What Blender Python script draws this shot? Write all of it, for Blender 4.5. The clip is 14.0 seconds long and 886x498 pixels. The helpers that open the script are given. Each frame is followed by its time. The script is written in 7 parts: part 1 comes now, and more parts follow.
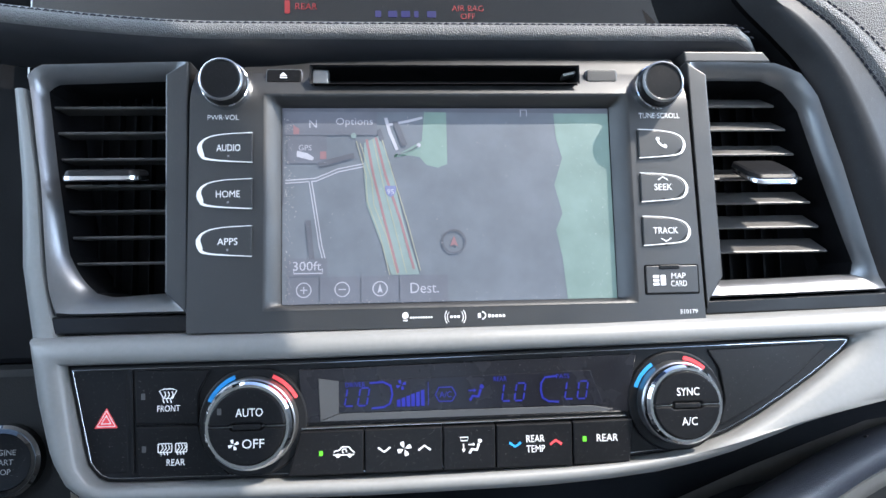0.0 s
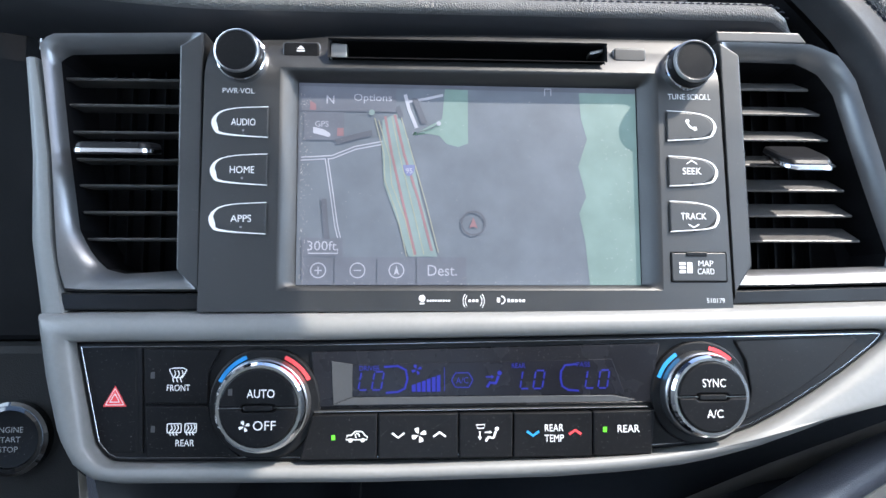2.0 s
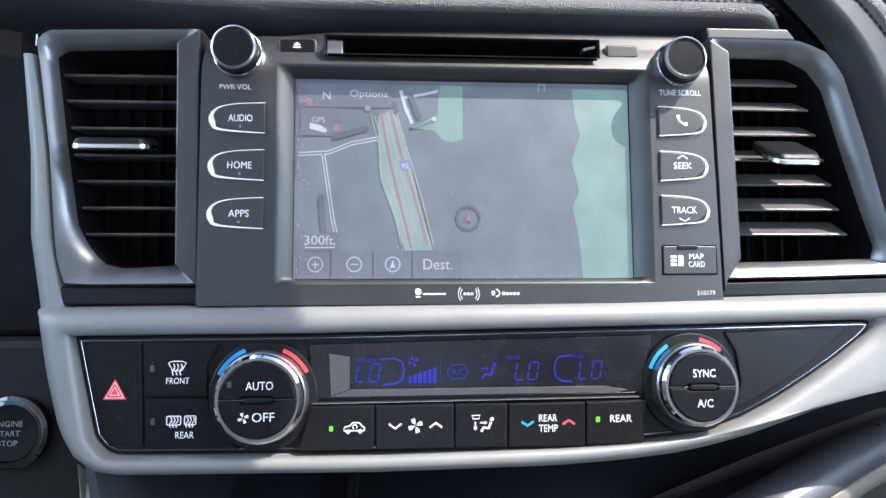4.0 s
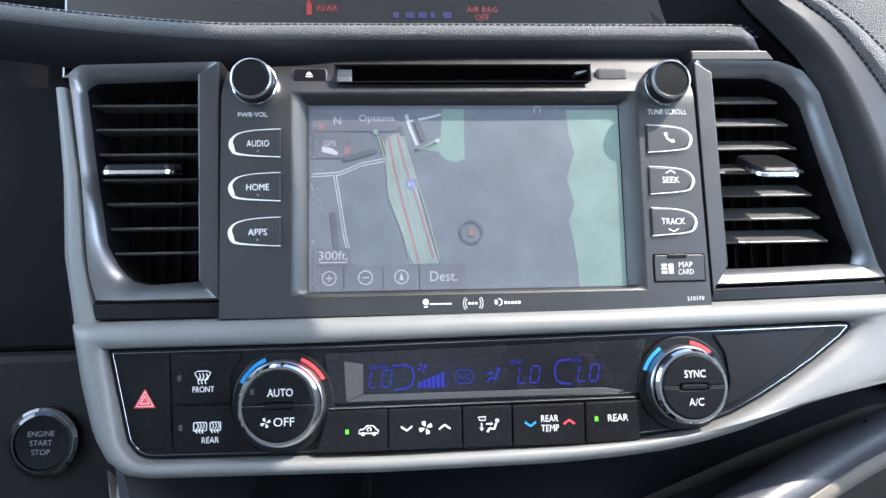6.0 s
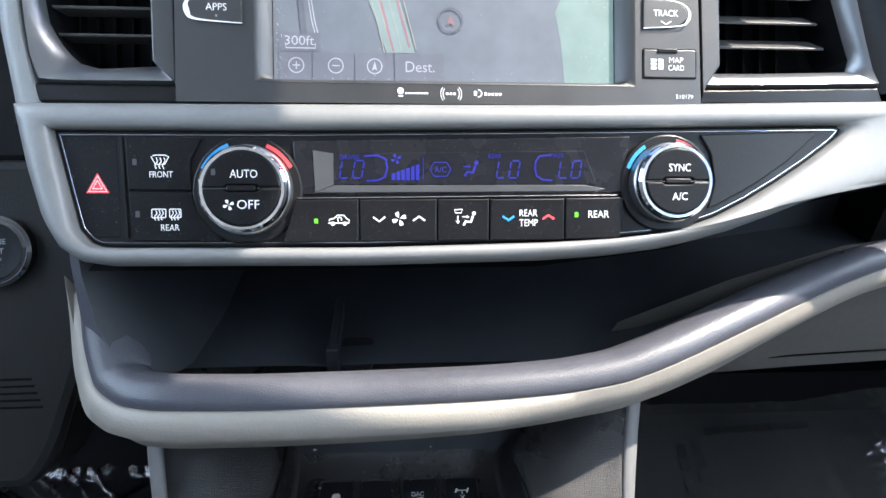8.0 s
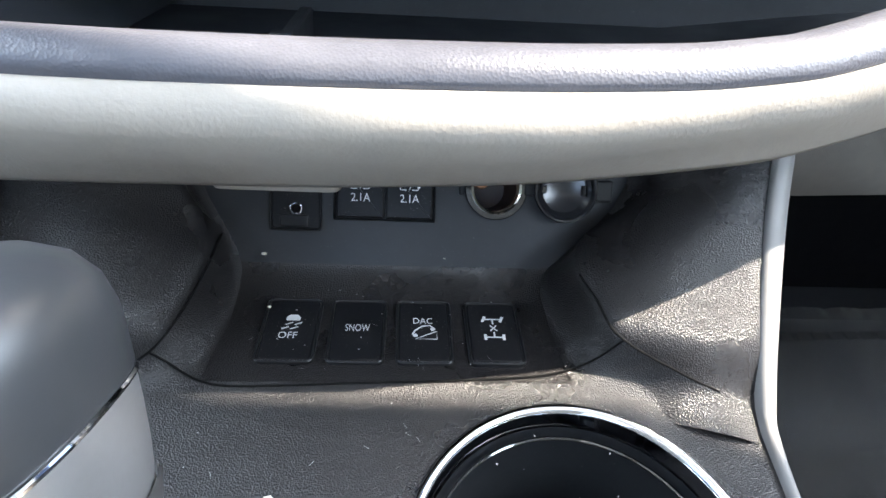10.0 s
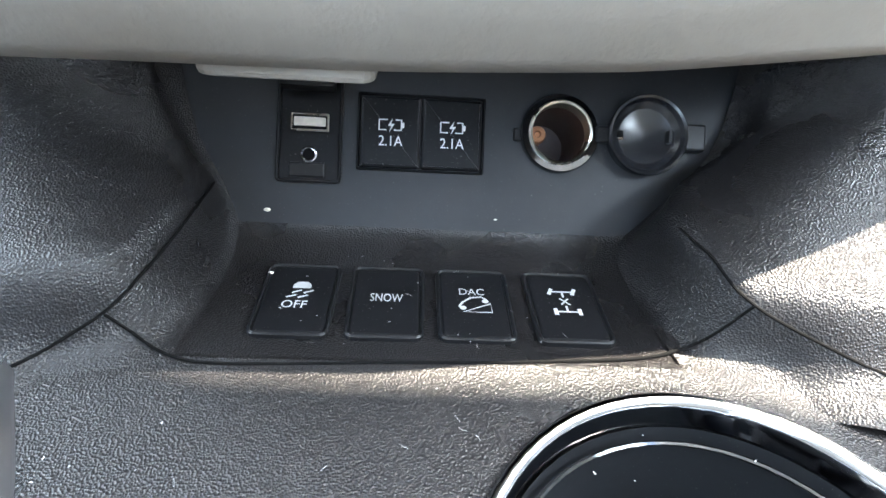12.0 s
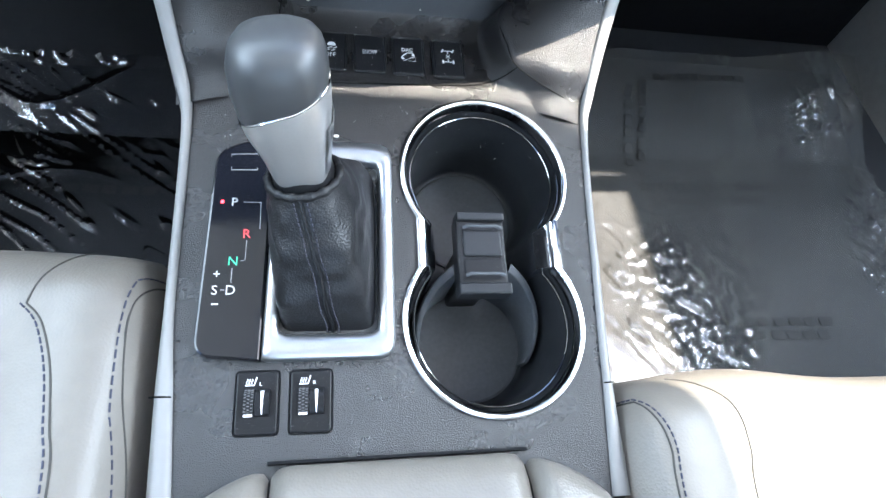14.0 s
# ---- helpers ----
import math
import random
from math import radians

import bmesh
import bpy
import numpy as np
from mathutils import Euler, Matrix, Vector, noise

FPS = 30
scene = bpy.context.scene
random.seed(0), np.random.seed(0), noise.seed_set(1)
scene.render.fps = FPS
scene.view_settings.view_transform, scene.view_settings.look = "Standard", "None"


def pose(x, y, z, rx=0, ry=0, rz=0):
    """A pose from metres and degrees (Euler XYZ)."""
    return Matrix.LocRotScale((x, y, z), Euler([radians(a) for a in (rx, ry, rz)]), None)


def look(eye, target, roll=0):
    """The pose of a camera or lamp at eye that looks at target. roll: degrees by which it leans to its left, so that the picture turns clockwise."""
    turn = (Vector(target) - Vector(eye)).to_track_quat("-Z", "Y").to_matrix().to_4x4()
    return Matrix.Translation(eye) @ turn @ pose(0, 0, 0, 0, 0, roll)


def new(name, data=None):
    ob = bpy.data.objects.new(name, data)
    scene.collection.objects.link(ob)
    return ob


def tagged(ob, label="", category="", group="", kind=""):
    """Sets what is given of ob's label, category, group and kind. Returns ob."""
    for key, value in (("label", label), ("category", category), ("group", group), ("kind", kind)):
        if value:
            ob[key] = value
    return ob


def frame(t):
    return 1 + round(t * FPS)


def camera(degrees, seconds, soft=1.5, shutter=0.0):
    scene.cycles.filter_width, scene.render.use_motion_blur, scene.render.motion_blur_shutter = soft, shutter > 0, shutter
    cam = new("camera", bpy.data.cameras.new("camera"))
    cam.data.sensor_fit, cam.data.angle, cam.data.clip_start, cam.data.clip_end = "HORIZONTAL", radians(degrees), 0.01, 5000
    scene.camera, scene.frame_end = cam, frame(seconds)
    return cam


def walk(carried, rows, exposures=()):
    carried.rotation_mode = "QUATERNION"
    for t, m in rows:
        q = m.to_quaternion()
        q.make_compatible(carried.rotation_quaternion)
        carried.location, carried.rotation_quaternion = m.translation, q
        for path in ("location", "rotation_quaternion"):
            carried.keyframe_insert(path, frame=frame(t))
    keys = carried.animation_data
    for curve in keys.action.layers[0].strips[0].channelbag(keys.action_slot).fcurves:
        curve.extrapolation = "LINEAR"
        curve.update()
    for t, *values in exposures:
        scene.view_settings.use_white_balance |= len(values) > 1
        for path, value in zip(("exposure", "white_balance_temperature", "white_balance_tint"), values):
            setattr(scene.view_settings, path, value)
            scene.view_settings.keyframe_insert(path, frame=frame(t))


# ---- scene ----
from mathutils.bvhtree import BVHTree

cam = camera(75.72, 14.0)
PATH = [
    (0, pose(-0.02228, -0.27782, 0.76277, 67.188, -1.065, -3.221)),
    (0.5, pose(-0.02245, -0.28206, 0.76146, 67.132, -0.643, -2.241)),
    (1, pose(-0.02554, -0.28157, 0.75959, 67.228, -1.214, -1.661)),
    (1.5, pose(-0.02911, -0.27422, 0.75587, 66.833, -1.625, -1.63)),
    (2, pose(-0.02751, -0.27126, 0.7534, 66.5, -1.827, -2.065)),
    (2.5, pose(-0.02945, -0.26886, 0.75264, 66.093, -1.948, -2.551)),
    (4.8, look((-0.025, -0.280, 0.757), (0.087, 1.546, -0.049), 2.0)),
    (5, pose(-0.02128, -0.281, 0.75808, 66.352, -1.619, -2.649)),
    (5.5, pose(-0.02046, -0.28812, 0.76171, 66.881, -1.179, -2.907)),
    (6, pose(-0.03126, -0.2938, 0.7643, 67.065, -0.862, -2.892)),
    (6.5, pose(-0.032, -0.29971, 0.76323, 66.861, -1.069, -2.5)),
    (7, pose(-0.03255, -0.30021, 0.75544, 65.576, -1.655, -3.388)),
    (7.5, pose(-0.03325, -0.31698, 0.71201, 63.089, -2.279, -4.219)),
    (8, pose(-0.02807, -0.31289, 0.6868, 61.11, -2.448, -4.328)),
    (8.5, pose(-0.02501, -0.30588, 0.67493, 60.923, -2.434, -4.541)),
    (9, pose(-0.02289, -0.28992, 0.64547, 57.658, -3.012, -4.12)),
    (9.2, pose(-0.01825, -0.27927, 0.61677, 55.547, -3.158, -3.459)),
    (11.3, pose(-0.03346, -0.2166, 0.45885, 60.315, -4.6, -2.835)),
    (11.5, pose(-0.03289, -0.21527, 0.45971, 60.796, -4.084, -2.291)),
    (12, pose(-0.03296, -0.21523, 0.45913, 61.986, -3.632, -2.156)),
    (12.3, pose(-0.03758, -0.21551, 0.46499, 59.599, -4.069, -3.667)),
    (12.5, pose(-0.03713, -0.22868, 0.49963, 50.035, -4.71, -2.934)),
    (12.6, pose(-0.04078, -0.2373, 0.52057, 44.276, -5.377, -3.319)),
    (12.8, pose(-0.04801, -0.26253, 0.55696, 36.912, -5.874, -3.84)),
    (13, pose(-0.0523, -0.28955, 0.58252, 34.626, -6.708, -3.835)),
    (13.5, pose(-0.05955, -0.35877, 0.62373, 31.715, -9.082, -5.099)),
    (14, pose(-0.06162, -0.38816, 0.64378, 30.287, -9.526, -4.982)),
]
EXPOSURES = [
    (0, 1.58, 6130, 10), (5.0, 1.6, 6150, 10), (6.9, 1.64, 6150, 10), (8.0, 1.88, 6300, 10), (9.2, 2.3, 6500, 10), (11.3, 3.92, 6800, 9), (12.4, 3.93, 6800, 8), (13.0, 3.8, 6420, 7), (13.5, 3.58, 6400, 7), (14, 3.48, 6400, 7),
]
walk(cam, PATH, EXPOSURES)

# ---- world and sun ----
# The sun stands high over the passenger side and shines through the windscreen and the passenger window.
SUN_WAY = Vector((-0.62, 0.0, -1.0)).normalized()
SUN_ELEV = math.asin(-SUN_WAY.z)
SUN_AZIM = math.atan2(-SUN_WAY.x, -SUN_WAY.y)
world = bpy.data.worlds.new("sky")
scene.world = world
world.use_nodes = True
wn = world.node_tree
sky = wn.nodes.new("ShaderNodeTexSky")
sky.sky_type = "NISHITA"
sky.sun_disc = False
sky.sun_elevation = SUN_ELEV
sky.sun_rotation = SUN_AZIM
wn.links.new(sky.outputs["Color"], wn.nodes["Background"].inputs["Color"])
wn.nodes["Background"].inputs["Strength"].default_value = 0.15
sun_data = bpy.data.lights.new("sun", "SUN")
sun_data.energy, sun_data.angle, sun_data.color = 3.4, radians(0.6), (1.0, 0.91, 0.79)
sun = new("sun", sun_data)
sun.matrix_world = look((0.4, 0, 3), Vector((0.4, 0, 3)) + SUN_WAY)


def window_light(name, size_x, size_y, power, where, way):
    """An added area lamp in an unseen window's opening, filling in for daylight."""
    d = bpy.data.lights.new(name, "AREA")
    d.shape, d.size, d.size_y, d.energy, d.color = "RECTANGLE", size_x, size_y, power, (0.74, 0.88, 1.0)
    o = new(name, d)
    o.matrix_world = look(where, Vector(where) + Vector(way))


window_light("driver_window_daylight", 1.1, 0.40, 2.2, (-0.84, -0.04, 0.99), (1, 0.0, -0.2))
window_light("windscreen_daylight", 0.75, 0.30, 1.3, (-0.42, 0.40, 1.08), (0.35, -1, -0.75))
window_light("rear_window_daylight", 1.3, 0.5, 0.55, (0, -1.48, 0.90), (0, 1, -0.001))
window_light("passenger_window_daylight", 1.2, 0.26, 2.6, (0.84, -0.55, 1.06), (-1, 0.0, -0.3))
# fill lamp for a sheen on the console, in an opening made for it
window_light("quarter_fill_lamp", 0.45, 0.38, 2.4, (0.84, 0.32, 0.98), (-1, -0.3, -0.3))

# ---- materials ----
MATS = {}


def mat(name, base, rough=0.5, metal=0.0, var=0.15, scale=60.0, bump=0.0, bump_scale=900.0, kind="noise", coat=0.0,
        emit=None, emit_power=0.0, spec=0.5, rough_var=0.1, dust=0.0, ior=1.5):
    """A surface: base colour with stains at two scales, uneven gloss, fine grain as bump, loose dust."""
    m = bpy.data.materials.new(name)
    m.use_nodes = True
    nt = m.node_tree
    ns, ln = nt.nodes, nt.links
    b = ns["Principled BSDF"]
    tc = ns.new("ShaderNodeTexCoord")
    n1 = ns.new("ShaderNodeTexNoise")
    n1.inputs["Scale"].default_value, n1.inputs["Detail"].default_value = scale, 4
    n2 = ns.new("ShaderNodeTexNoise")
    n2.inputs["Scale"].default_value, n2.inputs["Detail"].default_value = scale * 11, 3
    ln.new(tc.outputs["Object"], n1.inputs["Vector"])
    ln.new(tc.outputs["Object"], n2.inputs["Vector"])
    add = ns.new("ShaderNodeMath")
    add.operation = "ADD"
    ln.new(n1.outputs["Fac"], add.inputs[0])
    ln.new(n2.outputs["Fac"], add.inputs[1])
    mr = ns.new("ShaderNodeMapRange")
    mr.inputs["From Min"].default_value, mr.inputs["From Max"].default_value = 0.6, 1.4
    mr.inputs["To Min"].default_value, mr.inputs["To Max"].default_value = 1 - var, 1 + var
    ln.new(add.outputs[0], mr.inputs["Value"])
    mul = ns.new("ShaderNodeVectorMath")
    mul.operation = "SCALE"
    mul.inputs[0].default_value = base
    ln.new(mr.outputs[0], mul.inputs["Scale"])
    colour = mul.outputs[0]
    if dust:
        nd = ns.new("ShaderNodeTexNoise")
        nd.inputs["Scale"].default_value, nd.inputs["Detail"].default_value = 1500, 2
        ln.new(tc.outputs["Object"], nd.inputs["Vector"])
        rd = ns.new("ShaderNodeMapRange")
        rd.inputs["From Min"].default_value, rd.inputs["From Max"].default_value = 0.69, 0.76
        ln.new(nd.outputs["Fac"], rd.inputs["Value"])
        md = ns.new("ShaderNodeMath")
        md.operation = "MULTIPLY"
        md.inputs[1].default_value = dust
        ln.new(rd.outputs[0], md.inputs[0])
        mx = ns.new("ShaderNodeMix")
        mx.data_type = "RGBA"
        ln.new(md.outputs[0], mx.inputs[0])
        ln.new(colour, mx.inputs[6])
        mx.inputs[7].default_value = (0.55, 0.53, 0.5, 1)
        colour = mx.outputs[2]
    ln.new(colour, b.inputs["Base Color"])
    rr = ns.new("ShaderNodeMapRange")
    rr.inputs["From Min"].default_value, rr.inputs["From Max"].default_value = 0.3, 0.7
    rr.inputs["To Min"].default_value, rr.inputs["To Max"].default_value = max(rough - rough_var, 0.02), min(rough + rough_var, 1)
    ln.new(n1.outputs["Fac"], rr.inputs["Value"])
    ln.new(rr.outputs[0], b.inputs["Roughness"])
    b.inputs["Metallic"].default_value = metal
    b.inputs["Specular IOR Level"].default_value = spec
    b.inputs["IOR"].default_value = ior
    b.inputs["Coat Weight"].default_value = coat
    b.inputs["Coat Roughness"].default_value = 0.06
    if bump:
        bp = ns.new("ShaderNodeBump")
        bp.inputs["Strength"].default_value, bp.inputs["Distance"].default_value = bump, 0.0006
        if kind == "voronoi":
            v = ns.new("ShaderNodeTexVoronoi")
            v.feature = "F1"
            v.inputs["Scale"].default_value = bump_scale
            out = v.outputs["Distance"]
        else:
            v = ns.new("ShaderNodeTexNoise")
            v.inputs["Scale"].default_value, v.inputs["Detail"].default_value = bump_scale, 3
            out = v.outputs["Fac"]
        ln.new(tc.outputs["Object"], v.inputs["Vector"])
        ln.new(out, bp.inputs["Height"])
        ln.new(bp.outputs[0], b.inputs["Normal"])
    if emit:
        b.inputs["Emission Color"].default_value = (*emit, 1)
        b.inputs["Emission Strength"].default_value = emit_power
    MATS[name] = m
    return m


SILVER = mat("satin_silver_paint", (0.228, 0.228, 0.224), 0.49, 0.22, var=0.06, scale=40, rough_var=0.04, bump=0.04, bump_scale=3000, dust=0.10)
SILVER_SIDE = mat("satin_silver_bezel", (0.215, 0.218, 0.228), 0.32, 0.7, var=0.04, scale=40, rough_var=0.03, dust=0.06)
FASCIA = mat("satin_black_fascia", (0.0105, 0.0104, 0.0110), 0.47, 0.0, var=0.14, spec=1.0, rough_var=0.05, bump=0.06, bump_scale=4000, dust=0.09)
BLACK = mat("black_plastic", (0.010, 0.010, 0.011), 0.34, var=0.2, spec=0.22, rough_var=0.05, dust=0.12)
BUTTON = mat("matt_black_button", (0.008, 0.008, 0.009), 0.38, var=0.2, spec=0.18, rough_var=0.05, dust=0.25)
# Base lifted above black to carry the sun's glare on the slats.
SLAT = mat("glare_lifted_slat", (0.070, 0.067, 0.065), 0.50, var=0.2, spec=1.0, dust=0.1)
SATINRIB = mat("worn_grip_rib", (0.07, 0.07, 0.072), 0.35, spec=0.6)
# Near-black and dull, so recesses and undersides hold part of their shade as colour.
DEEP = mat("shade_black_plastic", (0.007, 0.007, 0.008), 0.6, var=0.2, spec=0.08)
PIANO = mat("piano_black", (0.006, 0.006, 0.007), 0.06, rough_var=0.03, spec=0.8, coat=1.0, dust=0.25)
PANELBLACK = mat("gloss_black_panel", (0.006, 0.006, 0.008), 0.09, rough_var=0.03, spec=0.4, dust=0.10)
# Lighter than the lens around it: the light on the bevel is in the colour.
BEVELLIT = mat("lit_display_bevel", (0.060, 0.062, 0.066), 0.4, var=0.08, dust=0.1)
CAPGLOSS = mat("glossy_black_cap_plastic", (0.014, 0.0145, 0.017), 0.2, var=0.1, rough_var=0.03, spec=0.6)
CHROME = mat("chrome", (0.70, 0.71, 0.73), 0.07, 1.0, var=0.03, rough_var=0.015)
DARKCHROME = mat("dark_chrome", (0.30, 0.31, 0.33), 0.12, 1.0, var=0.03, rough_var=0.02)
SATIN_CHROME = mat("satin_chrome", (0.41, 0.414, 0.422), 0.32, 0.95, var=0.03, rough_var=0.02)
GRIPSILVER = mat("satin_silver_grip", (0.46, 0.455, 0.445), 0.36, 0.8, var=0.03, rough_var=0.02)
CUPRUBBER = mat("grey_black_cup_rubber", (0.054, 0.058, 0.064), 0.62, var=0.22, scale=30, bump=0.1, bump_scale=2500, spec=0.3, dust=0.12)
CUPWALL = mat("satin_black_cup_wall", (0.015, 0.016, 0.018), 0.42, var=0.15, scale=30, spec=0.22, dust=0.1)
GRAIN = mat("grained_black_plastic", (0.0135, 0.0124, 0.0128), 0.30, var=0.15, scale=25, bump=0.55, bump_scale=1600, kind="voronoi", spec=0.44, dust=0.03)
TRAY = mat("dark_tray_plastic", (0.018, 0.021, 0.026), 0.55, var=0.15, scale=20, bump=0.12, bump_scale=2600, dust=0.10)
WALLPLASTIC = mat("fine_black_plastic", (0.017, 0.018, 0.021), 0.48, var=0.15, scale=20, bump=0.12, bump_scale=2600, spec=0.35, dust=0.10)
PAD = mat("dark_soft_padding", (0.080, 0.081, 0.096), 0.40, var=0.12, scale=20, bump=0.2, bump_scale=1000, kind="voronoi")
LEATHER = mat("dark_grey_leather", (0.082, 0.081, 0.081), 0.46, var=0.18, scale=30, spec=0.6, bump=0.9, bump_scale=1300, kind="voronoi")
PALE = mat("pale_grey_soft_plastic", (0.305, 0.278, 0.242), 0.55, var=0.06, scale=18, bump=0.3, bump_scale=700, kind="noise")
PALETRIM = mat("pale_grey_trim", (0.165, 0.160, 0.156), 0.5, var=0.05, scale=18)
# One grey plastic at two tones: KNEE is darkened as shade, GLOVE stays lighter.
KNEE = mat("shade_darkened_plastic", (0.014, 0.0137, 0.0133), 0.6, var=0.1, scale=15, bump=0.2, bump_scale=1200, kind="voronoi", spec=0.2)
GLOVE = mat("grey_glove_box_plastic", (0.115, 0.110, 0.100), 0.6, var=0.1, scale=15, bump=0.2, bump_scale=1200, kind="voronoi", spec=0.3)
SEATHIDE = mat("light_grey_leather", (0.130, 0.116, 0.100), 0.42, var=0.08, scale=9, bump=0.22, bump_scale=650, kind="voronoi")
BOOTHIDE = mat("black_leather", (0.0085, 0.0085, 0.0095), 0.40, var=0.2, scale=40, bump=0.35, bump_scale=900, kind="voronoi", spec=0.32)
KNOBTOP = mat("grey_black_knob_plastic", (0.034, 0.0355, 0.0375), 0.40, var=0.06, scale=25, bump=0.02, bump_scale=2000)
THREAD = mat("dark_thread", (0.02, 0.02, 0.03), 0.8)
BLUETHREAD = mat("dark_blue_thread", (0.022, 0.025, 0.045), 0.8)
SEAMGREY = mat("grey_leather_seam", (0.05, 0.047, 0.043), 0.8, spec=0.2)
SEAMDARK = mat("dark_seam", (0.006, 0.006, 0.006), 0.95, spec=0.05)
WHITE = mat("white_print", (0.80, 0.80, 0.80), 0.5, var=0.04)
BACKLIT = mat("backlit_white_print", (0.80, 0.80, 0.80), 0.5, var=0.04, emit=(0.95, 0.97, 1.0), emit_power=0.09)
DULLPRINT = mat("dull_print", (0.07, 0.07, 0.07), 0.5)
# White print toned down to a middle grey.
PALEPRINT = mat("greyed_white_print", (0.46, 0.46, 0.46), 0.5, var=0.06)
DULLGREY = mat("dull_grey_print", (0.15, 0.15, 0.15), 0.5, var=0.04)
GREYPRINT = mat("grey_print", (0.30, 0.30, 0.30), 0.5, var=0.04)
# The red and blue prints are given a weak glow of their own.
REDPRINT = mat("glowing_red_print", (0.70, 0.06, 0.07), 0.5, emit=(1, 0.08, 0.08), emit_power=0.08)
BLUEPRINT = mat("glowing_blue_print", (0.03, 0.28, 0.65), 0.5, emit=(0.02, 0.3, 0.9), emit_power=0.05)
GREENPRINT = mat("green_print", (0.05, 0.6, 0.3), 0.5)
GREENLED = mat("green_led", (0.1, 0.5, 0.02), 0.4, emit=(0.25, 1.0, 0.05), emit_power=0.12)
REDLED = mat("red_led", (0.5, 0.02, 0.02), 0.4, emit=(1.0, 0.03, 0.05), emit_power=1.2)
LCDINK = mat("blue_lcd_segment", (0.01, 0.01, 0.2), 0.4, emit=(0.02, 0.06, 0.75), emit_power=0.028)
DIMRED = mat("dim_red_lamp", (0.10, 0.01, 0.012), 0.5, emit=(1, 0.06, 0.08), emit_power=0.07)
DIMBLUE = mat("dim_blue_digit", (0.01, 0.01, 0.05), 0.5, emit=(0.05, 0.06, 0.8), emit_power=0.03)
SMOOTHDARK = mat("smooth_dark_vinyl", (0.022, 0.023, 0.027), 0.55, var=0.12, scale=15, bump=0.1, bump_scale=2500)
DARKFOIL = mat("black_print", (0.008, 0.008, 0.008), 0.6)
FOIL = mat("faded_dark_print", (0.007, 0.007, 0.008), 0.6)
DUST = mat("pale_dust", (0.42, 0.42, 0.42), 0.9)
DOOR = mat("grey_door_trim", (0.26, 0.25, 0.24), 0.6)
LENS = mat("smoked_display_lens", (0.010, 0.010, 0.013), 0.26, spec=0.3, rough_var=0.06, dust=0.2)
LCDBACK = mat("lcd_back", (0.010, 0.010, 0.014), 0.26, spec=0.3, dust=0.2)
CARPET = mat("black_carpet", (0.022, 0.022, 0.025), 0.95, var=0.3, scale=60, bump=0.8, bump_scale=500)
MATCARPET = mat("dark_mat_carpet", (0.018, 0.018, 0.021), 0.95, var=0.3, scale=60, bump=0.8, bump_scale=500)
# Kept very pale so the unseen roof bounces fill light downwards.
HEADLINER = mat("pale_headliner", (0.71, 0.71, 0.72), 0.9, var=0.05)
COPPER = mat("copper_contact", (0.55, 0.25, 0.13), 0.4, 0.6)
STEEL = mat("steel_port", (0.72, 0.66, 0.56), 0.28, 1.0)
# Made pale so the unseen ground throws more light into the cabin.
BOUNCEGROUND = mat("concrete", (0.40, 0.39, 0.37), 0.9, scale=2)
CRUMB = mat("pale_crumb", (0.65, 0.6, 0.52), 0.8)
BROWNLINE = mat("brown_outlet_lining", (0.065, 0.035, 0.026), 0.45)


def screen_mat(name, base, glow, power):
    """Display glass: its picture glows weakly under smears and dust; cloudy tones in the colour stand in for
    reflections.
    """
    m = mat(name, base, 0.46, var=0.34, scale=5, rough_var=0.12, spec=0.8, emit=glow, emit_power=power, dust=0.16)
    return m


# Map colours are greyed, so the glare on the glass sits in them.
MAPGROUND = screen_mat("map_ground", (0.082, 0.094, 0.112), (0.27, 0.31, 0.41), 0.072)
MAPGREEN = screen_mat("map_green", (0.108, 0.142, 0.138), (0.21, 0.38, 0.33), 0.14)
MAPROAD = screen_mat("map_road", (0.11, 0.14, 0.145), (0.22, 0.32, 0.32), 0.17)
MAPRED = screen_mat("map_red", (0.15, 0.09, 0.10), (0.36, 0.16, 0.19), 0.13)
MAPYELLOW = screen_mat("map_yellow", (0.16, 0.16, 0.13), (0.42, 0.44, 0.32), 0.15)
MAPDARK = screen_mat("map_dark", (0.06, 0.065, 0.08), (0.08, 0.085, 0.12), 0.17)
MAPWHITE = screen_mat("map_white", (0.22, 0.225, 0.26), (0.50, 0.51, 0.60), 0.17)
MAPSHADE = screen_mat("map_shade", (0.072, 0.078, 0.095), (0.13, 0.14, 0.19), 0.17)
MAPGREY = screen_mat("map_grey", (0.095, 0.10, 0.125), (0.17, 0.18, 0.25), 0.17)
MAPBLUE = screen_mat("map_blue", (0.09, 0.10, 0.17), (0.14, 0.16, 0.40), 0.17)


